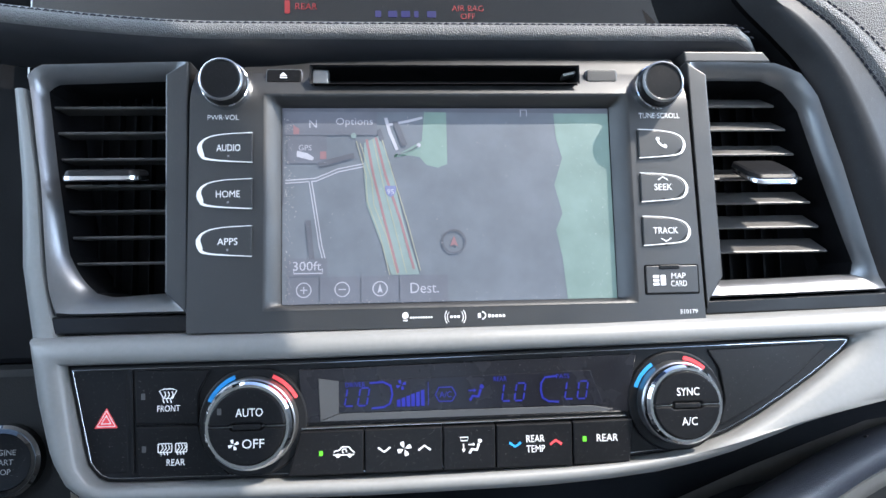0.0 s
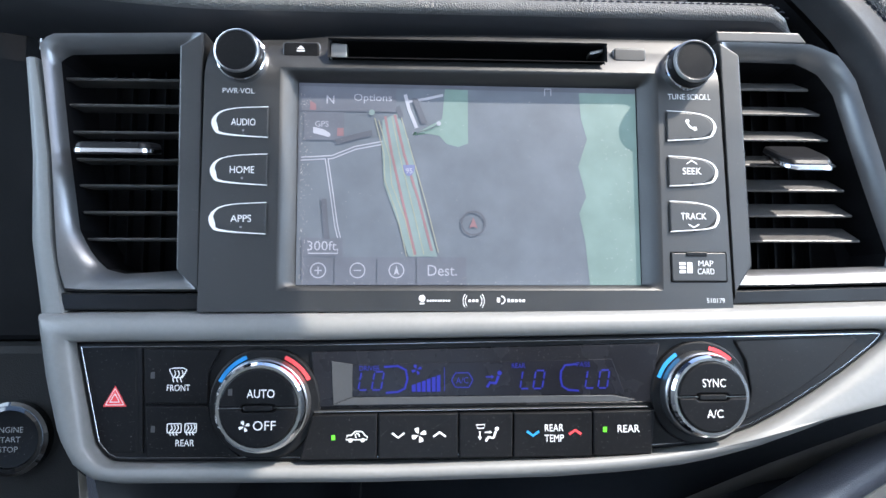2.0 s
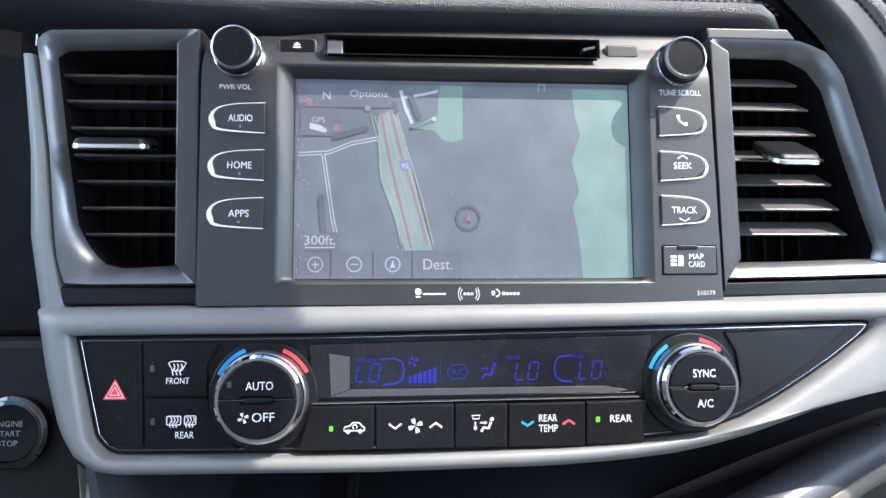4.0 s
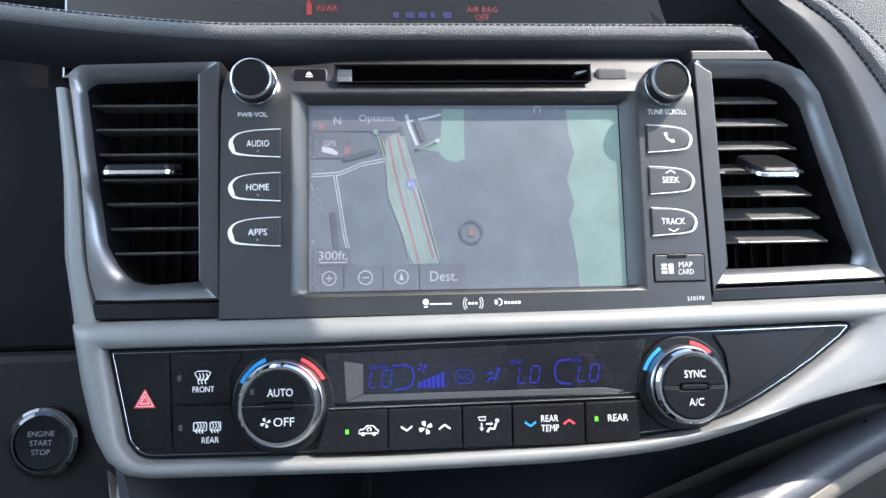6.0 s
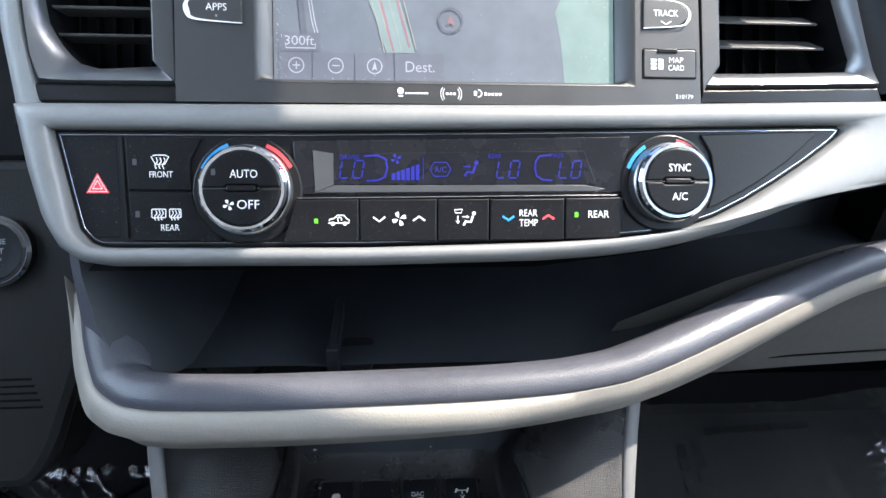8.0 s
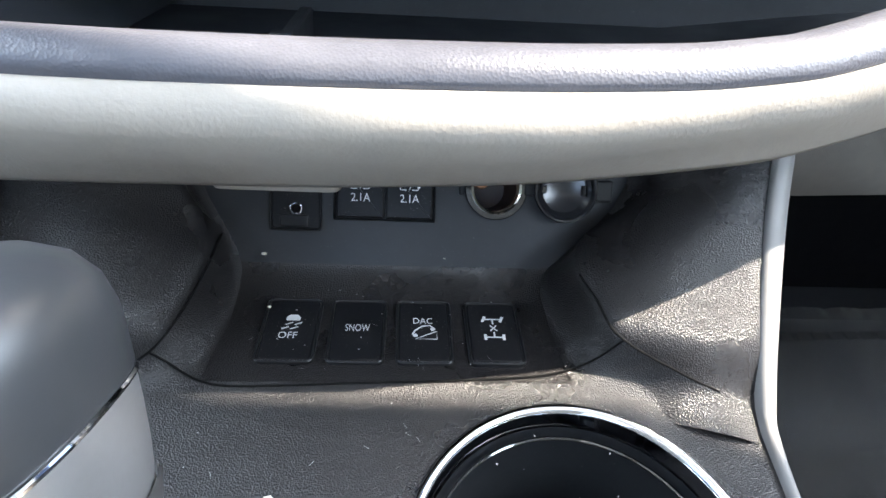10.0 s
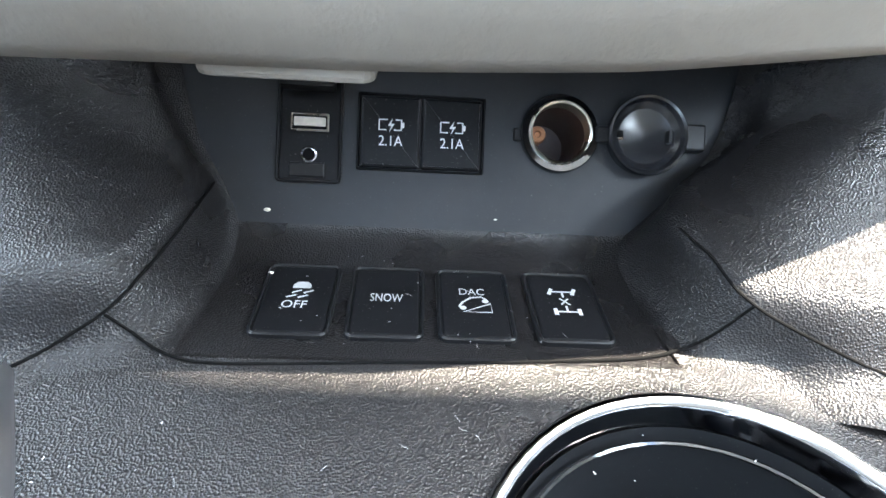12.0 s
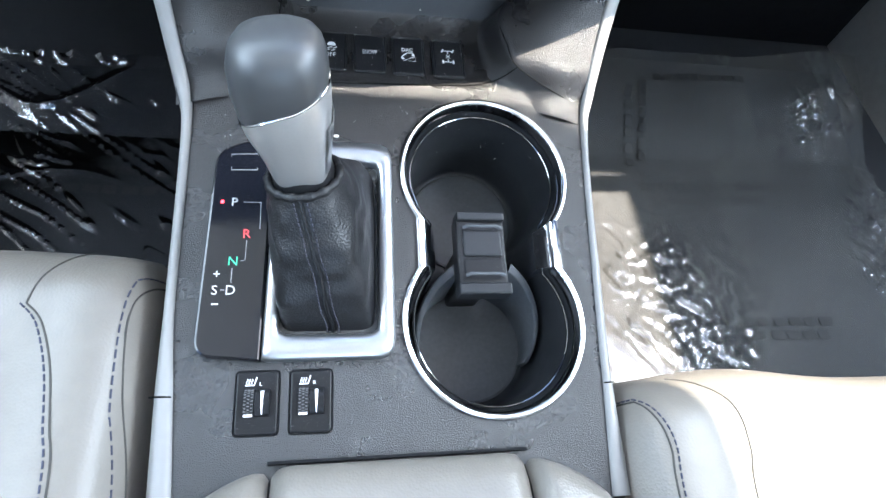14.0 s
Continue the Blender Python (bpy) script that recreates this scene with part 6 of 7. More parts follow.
part("socket_shell", ring(rrect(-0.0754, 0.0322, -0.0620, 0.0385, 0.0006), rrect(-0.0747, 0.0329, -0.0627, 0.0378, 0.0004), -0.0012, 0.002, 0.0002, port), STEEL, plate_, "steel usb socket shell")
part("socket_inside", slab(rrect(-0.0747, 0.0329, -0.0627, 0.0378, 0.0003), -0.0006, 0.002, 0.0001, port), DEEP, plate_)
part("socket_tongue", slab(rrect(-0.0742, 0.0340, -0.0632, 0.0371, 0.0003), -0.0011, 0.002, 0.0001, port), CRUMB, plate_, "pale socket tongue")
part("audio_ring", lathe([(0.0029, 0.0), (0.0029, -0.0010), (0.0024, -0.0013), (0.0021, -0.0010), (0.0021, 0.0)], port, (-0.0687, 0.0240), 24, caps=False), CHROME, plate_, "metal audio ring")
part("audio_hole", lathe([(0.0021, -0.0006), (0.0001, -0.0006)], port, (-0.0687, 0.0240), 20), DEEP, plate_)
part("lower_cover", slab(rrect(-0.0755, 0.0160, -0.0630, 0.0212, 0.0006), -0.0012, 0.002, 0.0005, port), BLACK, plate_)
part("hinged_cover", slab(rrect(-0.0785, 0.0465, -0.0600, 0.0600, 0.001), -0.0070, 0.002, 0.0008, port), BLACK, usb, "open black cover")

chg = thing("charging_port", (-0.0295, -0.03, 0.39), MW, "black double charging port covers with battery symbols", "port")
part("surround", ring(rrect(-0.0522, 0.0195, -0.0068, 0.0470, 0.001), rrect(-0.0512, 0.0203, -0.0078, 0.0462, 0.0008), -0.0010, 0.002, 0.0003, port), DEEP, chg)
for x0 in (-0.0510, -0.0293):
    c = part("cover", slab(rrect(x0, 0.0205, x0 + 0.0213, 0.0457, 0.0008), -0.0022, 0.002, 0.0012, port), BUTTON, chg, "black flip cover")
    bm = bmesh.new()
    x, y, d = x0 + 0.0108, 0.0355, -0.0024
    stroke(bm, [(x - 0.0012, y + 0.0018), (x - 0.0042, y + 0.0018), (x - 0.0042, y - 0.0018), (x - 0.0016, y - 0.0018)], 0.0005, port, d)
    stroke(bm, [(x + 0.0016, y + 0.0018), (x + 0.0036, y + 0.0018), (x + 0.0036, y - 0.0018), (x + 0.0010, y - 0.0018)], 0.0005, port, d)
    patch(bm, rrect(x + 0.0038, y - 0.0010, x + 0.0046, y + 0.0010, 0.0002), port, d)
    patch(bm, [(x + 0.0006, y + 0.0024), (x - 0.0012, y - 0.0004), (x, y - 0.0004), (x - 0.0006, y - 0.0026), (x + 0.0012, y + 0.0004), (x, y + 0.0004)], port, d)
    word(bm, "2.1A", x, y - 0.0056, 0.0036, port, d, 0.0084)
    part("lettering", bm, WHITE, c, "white lettering and battery symbol")

out = thing("power_outlet", (0.02, -0.03, 0.40), MW, "round power outlet with bright rim and open cap", "power outlet")
part("black_collar", lathe([(0.0144, 0.001), (0.0144, -0.0016), (0.0138, -0.0026), (0.0116, -0.0026)], port, OUT_C, 40, caps=False), PIANO, out)
part("collar_tab", slab(rrect(OUT_C[0] - 0.0166, OUT_C[1] - 0.0034, OUT_C[0] - 0.0140, OUT_C[1] + 0.0012, 0.0006), -0.0018, 0.001, 0.0006, port), BLACK, out)
part("bright_rim", lathe([(0.0116, 0.0), (0.0116, -0.0036), (0.0111, -0.0041), (0.0104, -0.0036), (0.0101, 0.002)], port, OUT_C, 40, caps=False), STEEL, out, "bright metal rim")
bm = loft(bmesh.new(), [[port(OUT_C[0] + r * math.cos(2 * math.pi * i / 32), OUT_C[1] + r * math.sin(2 * math.pi * i / 32), d) for i in range(32)] for r, d in ((0.0106, 0.0), (0.0100, 0.004), (0.0098, 0.032))], True, False, True)
part("socket_lining", bm, BROWNLINE, out, "brown metal lining")
part("contact", lathe([(0.0036, 0.031), (0.0036, 0.020), (0.0030, 0.0185), (0.0014, 0.0185), (0.001, 0.0195)], port, (OUT_C[0] - 0.0035, OUT_C[1] + 0.0035), 20), COPPER, out, "copper contact")
cap = part("cap", lathe([(0.0138, 0.000), (0.0146, -0.0050), (0.0143, -0.0060), (0.0134, -0.0056), (0.0122, -0.0040), (0.0100, -0.0026), (0.0060, -0.0017), (0.0, -0.0014)], port, (0.0515, 0.0360), 40), CAPGLOSS, out, "open glossy black cap")
part("hinge", slab(rrect(0.0330, 0.0330, 0.0400, 0.0390, 0.001), -0.0035, 0.001, 0.0008, port), BLACK, cap)
part("hinge_pin", slab(rrect(0.0405, 0.0343, 0.0432, 0.0377, 0.0006), -0.0040, 0.001, 0.0006, port), PIANO, cap)
part("finger_tab", slab(rrect(0.0640, 0.0312, 0.0735, 0.0412, 0.0012), -0.0042, 0.001, 0.0010, port), BLACK, cap)
part("cap_rib", slab(rrect(0.0592, 0.0337, 0.0608, 0.0383, 0.0004), -0.0046, 0.001, 0.0004, port), BLACK, cap)
for x, y, z, r in ((-0.0815, -0.0335, 0.3752, 0.0011), (-0.0022, -0.0335, 0.3750, 0.0005), (-0.0615, -0.1364, cz(-0.1364) + 0.0005, 0.0015), (-0.0765, -0.0545, bank(-0.0545) + 0.0008, 0.0009)):
    bm = bmesh.new()
    bmesh.ops.create_icosphere(bm, subdivisions=1, radius=r, matrix=Matrix.Translation((x, y, z)) @ Matrix.Diagonal((1.3, 0.8, 0.7, 1)))
    single("crumb", bm, CRUMB, (x, y, z - r * 0.6), MW, "tiny pale crumb lying on black plastic", "crumb", group="crumbs")

# lint and hairs caught in the grain
rnd = random.Random(11)
bm = bmesh.new()
for k in range(70):
    on_bank = k < 34
    x, y = (rnd.uniform(-0.085, 0.030), rnd.uniform(-0.090, -0.044)) if on_bank else (rnd.uniform(-0.135, 0.09), rnd.uniform(-0.150, -0.100))
    a, ln_, b2 = rnd.uniform(0, 6.28), rnd.choice((0.0004, 0.0006, 0.0008, 0.0022)), rnd.uniform(-0.6, 0.6)
    q = [(x + ln_ * t * math.cos(a + b2 * t), y + ln_ * t * math.sin(a + b2 * t)) for t in (0, 0.5, 1.0)]
    stroke(bm, q, 0.00012 if ln_ > 0.002 else rnd.uniform(0.00018, 0.0004), bank_at if on_bank else top, 0.0016 if on_bank else 0.0006)
tagged(part("lint", bm, DUST, console, "pale lint and hairs"), "pale lint and hairs", "", "", "stuff")

# ---- shifter ----
gate = thing("gear_selector", (-0.08, -0.21, cz(-0.21)), MW, "automatic gear selector with leather boot and silver frame", "gear lever")
pan = part("indicator_panel", slab(rpoly([(-0.1365, -0.2770), (-0.1015, -0.2800), (-0.0985, -0.1440), (-0.1180, -0.1455), (-0.1330, -0.1540)], [0.010, 0.001, 0.001, 0.012, 0.012], 6), 0.0060, -0.002, 0.0015, top), PANELBLACK, gate, "glossy black gear indicator panel")
GD = 0.0062
marks = [("P", -0.1200, -0.1870, PALEPRINT), ("R", -0.1120, -0.2068, REDPRINT), ("N", -0.1188, -0.2235, GREENPRINT), ("S", -0.1275, -0.2405, PALEPRINT), ("D", -0.1190, -0.2405, PALEPRINT), ("+", -0.1270, -0.2312, PALEPRINT), ("-", -0.1268, -0.2485, PALEPRINT)]
for t, x, y, m in marks:
    h = {"+": 0.0036, "-": 0.0009}.get(t, 0.0053)
    part("gear_letter", word(bmesh.new(), t, x, y, h, top, GD, {"+": 0.0036, "-": 0.0036}.get(t)), m, pan)
for line in ([(-0.1150, -0.1870), (-0.1052, -0.1870), (-0.1050, -0.2040)], [(-0.1120, -0.2110), (-0.1122, -0.2230), (-0.1150, -0.2235)], [(-0.1190, -0.2275), (-0.1190, -0.2365)], [(-0.1245, -0.2405), (-0.1222, -0.2405)],
             [(-0.1240, -0.1575), (-0.1240, -0.1555), (-0.1085, -0.1545), (-0.1085, -0.1560)], [(-0.1235, -0.1640), (-0.1235, -0.1660), (-0.1085, -0.1655), (-0.1085, -0.1640)]):
    part("gear_line", stroke(bmesh.new(), line, 0.0004, top, GD), GREYPRINT, pan)
part("park_lamp", patch(bmesh.new(), rrect(-0.1280, -0.1880, -0.1262, -0.1860, 0.0003), top, GD), REDLED, pan, "red lamp")
fo = rpoly([(-0.1010, -0.2800), (-0.0270, -0.2800), (-0.0262, -0.1430), (-0.0980, -0.1430)], [0.001, 0.010, 0.012, 0.001], 8)
fi = rpoly([(-0.0925, -0.2660), (-0.0365, -0.2660), (-0.0350, -0.1580), (-0.0915, -0.1580)], [0.006, 0.006, 0.006, 0.006], 8)
nf = 80
fo, fi = [tuple(p) for p in even(fo + fo[:1], nf)[:-1]], [tuple(p) for p in even(fi + fi[:1], nf)[:-1]]


def fl(t, d):
    return [top(a[0] + (b[0] - a[0]) * t, a[1] + (b[1] - a[1]) * t, d) for a, b in zip(fo, fi)]


part("silver_frame", loft(bmesh.new(), [fl(0, -0.002), fl(0, 0.0045), fl(0.12, 0.0068), fl(0.5, 0.0078), fl(0.85, 0.0070), fl(1.0, 0.0050), fl(1.0, -0.006)], True), SATIN_CHROME, gate, "satin silver frame", 60)
part("frame_floor", slab([p for p in fi], -0.004, -0.008, 0.0005, top), DEEP, gate)

NECK = Vector((-0.0755, -0.2045, 0.3800))
TIP = Vector((-0.0908, -0.1792, 0.4737))
axis = (TIP - NECK).normalized()
ax_r = Vector((1, 0, 0))
ax_r = (ax_r - axis * ax_r.dot(axis)).normalized()
ax_b = axis.cross(ax_r).normalized()
if ax_b.y > 0:
    ax_b = -ax_b


def lever(s, w, dp, n=40, e=2.6, tilt=0.0):
    """A rounded section of the lever at s along its axis; tilt lifts its passenger side."""
    L = (TIP - NECK).length
    pts = []
    for i in range(n):
        a = 2 * math.pi * i / n
        c, sn = math.cos(a), math.sin(a)
        u = math.copysign(abs(c) ** (2 / e), c) * w * (0.51 + 0.024 * s)
        v = math.copysign(abs(sn) ** (2 / e), sn) * dp * (0.51 + 0.065 * s)
        pts.append(NECK + axis * (L * s + tilt * c) + ax_r * u + ax_b * v)
    return pts


bootn = 96
ring0 = [top(p.x, p.y, -0.003) for p in even(rpoly([(-0.0915, -0.2650), (-0.0375, -0.2650), (-0.0365, -0.1640), (-0.0905, -0.1640)], 0.008, 6) + [rpoly([(-0.0915, -0.2650), (-0.0375, -0.2650), (-0.0365, -0.1640), (-0.0905, -0.1640)], 0.008, 6)[0]], bootn)[:-1]]
loops = []
n0 = lever(0.15, 0.0375, 0.0375, bootn, 2.0)
start = min(range(bootn), key=lambda i: (n0[i] - Vector(ring0[0])).length)
fwd = [n0[(start + i) % bootn] for i in range(bootn)]
rev = [n0[(start - i) % bootn] for i in range(bootn)]
ne = fwd if sum((a - Vector(b)).length for a, b in zip(fwd, ring0)) < sum((a - Vector(b)).length for a, b in zip(rev, ring0)) else rev
for k in range(37):
    t = k / 36
    sw = t ** 0.80
    lp = []
    for i in range(bootn):
        p = Vector(ring0[i]).lerp(ne[i], sw)
        c = Vector((-0.064, -0.2145, cz(-0.2145))).lerp(NECK + axis * 0.0127, sw)
        outv = (p - c)
        outv.z = 0
        amp = math.sin(math.pi * min(t * 1.05, 1))
        fold = math.sin(t * 30 + 4.0 * noise.noise(Vector((i * 0.11, t * 2, 0.3)))) * max(0, t - 0.35) ** 1.2
        wr = 0.20 * amp + (0.17 * fold + 0.06 * noise.noise(p * 40) + 0.06 * noise.noise(p * 95)) * amp * (1 - 0.3 * t)
        lp.append(p + outv * wr)
    loops.append(lp)
boot = part("boot", loft(bmesh.new(), loops, True), BOOTHIDE, gate, "wrinkled black leather boot", 75)
back_i = [min(range(bootn), key=lambda i: abs(lp[i].x - (c_x)) + 3 * (lp[i].y - min(q.y for q in lp))) for lp, c_x in zip(loops, [-0.061 - 0.0185 * (k / 36) for k in range(37)])]
rearline = [loops[k][back_i[k]] for k in range(37)]
for _ in range(6):
    rearline = rearline[:1] + [(a + b * 2 + c) / 4 for a, b, c in zip(rearline, rearline[1:], rearline[2:])] + rearline[-1:]
for off in (-0.0034, 0.0034):
    bm = bmesh.new()
    q = even([p + Vector((off, -0.0014, 0.0012)) for p in rearline[1:]], 90)
    for i in range(0, 88, 3):
        tube([q[i], q[i + 1], q[i + 2]], 0.0005, 5, bm)
    part("stitching", bm, THREAD, boot, "dark stitching")
part("seam_ridge", tube([p + Vector((0, -0.0006, 0.0006)) for p in rearline[1:]], 0.0010, 6), BOOTHIDE, boot)
part("gathered_edge", tube(lever(0.16, 0.0365, 0.0365, 48, 2.1), [0.0023 + 0.0005 * math.sin(k * 1.9) for k in range(48)], 8, closed=True), BOOTHIDE, boot, "gathered leather edge", 60)
part("collar", loft(bmesh.new(), [lever(0.06, 0.0320, 0.0320, e=2.1), lever(0.12, 0.0325, 0.0325, e=2.1), lever(0.20, 0.0310, 0.0315, e=2.3), lever(0.27, 0.0290, 0.0300, e=2.6)], True, True, True), BLACK, gate, "black collar", 60)
part("silver_grip", loft(bmesh.new(), [lever(0.20, 0.0272, 0.0300, e=3.1), lever(0.23, 0.0285, 0.0315, e=3.15), lever(0.33, 0.0312, 0.0335, e=3.2), lever(0.40, 0.0342, 0.0355, e=3.1), lever(0.47, 0.0376, 0.0378, e=3.0, tilt=0.002), lever(0.54, 0.0404, 0.0396, e=2.8, tilt=0.004), lever(0.600, 0.0418, 0.0410, e=2.7, tilt=0.006), lever(0.650, 0.0422, 0.0414, e=2.7, tilt=0.0072)], True, True, True), GRIPSILVER, gate, "satin silver lever grip", 60)
part("knob_top", loft(bmesh.new(), [lever(0.640, 0.0392, 0.0388, e=2.7, tilt=0.0072), lever(0.656, 0.0418, 0.0411, e=2.7, tilt=0.0072), lever(0.668, 0.0426, 0.0419, e=2.7, tilt=0.0071), lever(0.73, 0.0429, 0.0423, e=2.7, tilt=0.0062), lever(0.79, 0.0428, 0.0424, e=2.7, tilt=0.005), lever(0.868, 0.0408, 0.0406, e=2.6, tilt=0.0025), lever(0.922, 0.0360, 0.0362, e=2.5, tilt=0.001), lever(0.955, 0.0284, 0.0290, e=2.4), lever(0.972, 0.0172, 0.0180, e=2.2), lever(0.977, 0.0040, 0.0042, e=2)], True, True, True), KNOBTOP, gate, "smooth dark grey knob top", 80)
part("bright_seam", tube([p for p in lever(0.653, 0.0423, 0.0416, e=2.7, tilt=0.0072)], 0.0005, 6, closed=True), CHROME, gate, "thin bright seam")
# the release button sits in the grip's passenger side
btn = []
for sn_, w, dp, g in ((0.235, 0.0287, 0.0317, 0.0), (0.245, 0.0290, 0.0318, 0.0007), (0.33, 0.0312, 0.0335, 0.0010), (0.42, 0.0352, 0.0362, 0.0010), (0.505, 0.0390, 0.0386, 0.0007), (0.515, 0.0394, 0.0389, 0.0)):
    sec = lever(sn_, w, dp, n=72, e=3.0)
    mid = sum(sec, Vector()) / len(sec)
    half = 8 if sn_ > 0.4 else 7
    btn.append([sec[k] + (sec[k] - mid).normalized() * (g if abs(k - 1) < half else 0.0) for k in range(1 - half, 2 + half)])
part("release_button", loft(bmesh.new(), btn, False), SATIN_CHROME, gate, "silver release button", 60)

# ---- cup holder ----
cup = thing("cup_holder", (0.036, -0.21, 0.28), MW, "double cup holder with chrome rim and black wells", "cup holder")
prof = [(-0.0006, -0.004), (0.0002, 0.0010), (-0.0012, 0.0026), (-0.0030, 0.0024), (-0.0042, 0.0006), (-0.0050, -0.008)]
part("chrome_rim", loft(bmesh.new(), [[top(u, v, d) for u, v in cup_outline(g)] for g, d in prof], True), CHROME, cup, "chrome rim", 70)

part("inner_edge", tube([top(u, v, -0.0090) for u, v in cup_outline(-0.0082)], 0.0007, 6, closed=True), PIANO, cup, "glossy inner edge")
for s in (-1, 1):
    sec = [(0.0470, -0.004, 0.0168), (0.0470, 0.0016, 0.0168), (0.0455, 0.0030, 0.0164), (0.0430, 0.0026, 0.0156), (0.0410, 0.0006, 0.0150), (0.0345, -0.0105, 0.0128), (0.0340, -0.0130, 0.0126), (0.0440, -0.0200, 0.0126)]
    bm = loft(bmesh.new(), [[top(0.0358 + s * u, -0.2095 + e * hy, d) for u, d, hy in sec] for e in (-1.0, 1.0)], True, True, True)
    part("waist_plate", bm, CHROME, cup, "chrome waist plate", 40)
    sec = [(0.0475, -0.0200, 0.0125), (0.0342, -0.0131, 0.0125), (0.0330, -0.0810, 0.0120), (0.0475, -0.0810, 0.0120)]
    bm = loft(bmesh.new(), [[top(0.0358 + s * u, -0.2095 + e * hy, d) for u, d, hy in sec] for e in (-1.0, 1.0)], True, True, True)
    part("waist_wall", bm, WALLPLASTIC, cup, "dark waist wall", 40)


def well_loop(g, z):
    return [(u, v, z) for u, v in cup_outline(g)]


wl = [[top(u, v, -0.006) for u, v in cup_outline(-0.0054)], [top(u, v, -0.016) for u, v in cup_outline(-0.0064)], [top(u, v, -0.050) for u, v in cup_outline(-0.0095)], [top(u, v, -0.078) for u, v in cup_outline(-0.0120)], [top(u, v, -0.083) for u, v in cup_outline(-0.0160)]]
part("well", loft(bmesh.new(), wl, True, False, True), CUPWALL, cup, "smooth black well", 60)
for c in (CUP1, CUP2):
    part("floor_disc", lathe([(0.0405, -0.083), (0.0405, -0.0815), (0.0388, -0.0806), (0.036, -0.0804), (0.0, -0.0804)], top, c, 48), CUPRUBBER, cup, "dark rubber floor disc")
div = part("divider", slab(rrect(0.0150, -0.2395, 0.0470, -0.1885, 0.0025), -0.0030, -0.0170, 0.0020, top), BLACK, cup, "black plastic divider clip")
part("clip_stem", slab(rrect(0.0205, -0.2290, 0.0435, -0.1990, 0.003), -0.0165, -0.0825, 0.001, top), CUPWALL, div)
part("clip_plate", slab(rrect(0.0185, -0.2170, 0.0440, -0.1990, 0.002), -0.0010, -0.01, 0.0015, top), CUPWALL, div)
part("clip_plate", slab(rrect(0.0185, -0.2290, 0.0440, -0.2180, 0.002), -0.0020, -0.01, 0.0010, top), BUTTON, div)
part("clip_bar", slab(rrect(0.0140, -0.2420, 0.0480, -0.2345, 0.0015), 0.0008, -0.012, 0.0014, top), CUPWALL, div)
part("clip_bar", slab(rrect(0.0150, -0.1930, 0.0470, -0.1870, 0.0015), 0.0002, -0.012, 0.0012, top), CUPWALL, div)
part("clip_lip", tube([top(0.0185, -0.2300, 0.0), top(0.022, -0.2292, 0.0012), top(0.031, -0.2295, 0.0016), top(0.040, -0.2292, 0.0012), top(0.0440, -0.2300, 0.0)], 0.0011, 8), CUPRUBBER, div)
part("clip_lip", tube([top(0.0185, -0.1985, 0.0), top(0.022, -0.1975, 0.0014), top(0.031, -0.1980, 0.0018), top(0.040, -0.1975, 0.0014), top(0.0440, -0.1985, 0.0)], 0.0011, 8), CUPRUBBER, div)
# a raised horseshoe rib hugs each side of the rear well, highest beside the clip
for a0, a1 in ((-22, 66), (202, 114)):
    bm = bmesh.new()
    secs = []
    for k in range(19):
        t = k / 18
        a = math.radians(a0 + (a1 - a0) * t)
        d = -0.064 + 0.048 * t ** 0.8
        w = 0.0022 + 0.0042 * t
        r0 = 0.0402
        sec = [(r0 - 0.0012, -0.0810), (r0 - 0.0002, d - 0.0012), (r0 + 0.0008, d), (r0 + w - 0.0008, d), (r0 + w, d - 0.0012), (r0 + w + 0.0005, -0.0810)]
        secs.append([top(CUP2[0] + r * math.cos(a), CUP2[1] + r * math.sin(a), h) for r, h in sec])
    loft(bm, secs, True, True, True)
    part("grip_rib", bm, CUPRUBBER, cup, "rubber grip rib", 50)


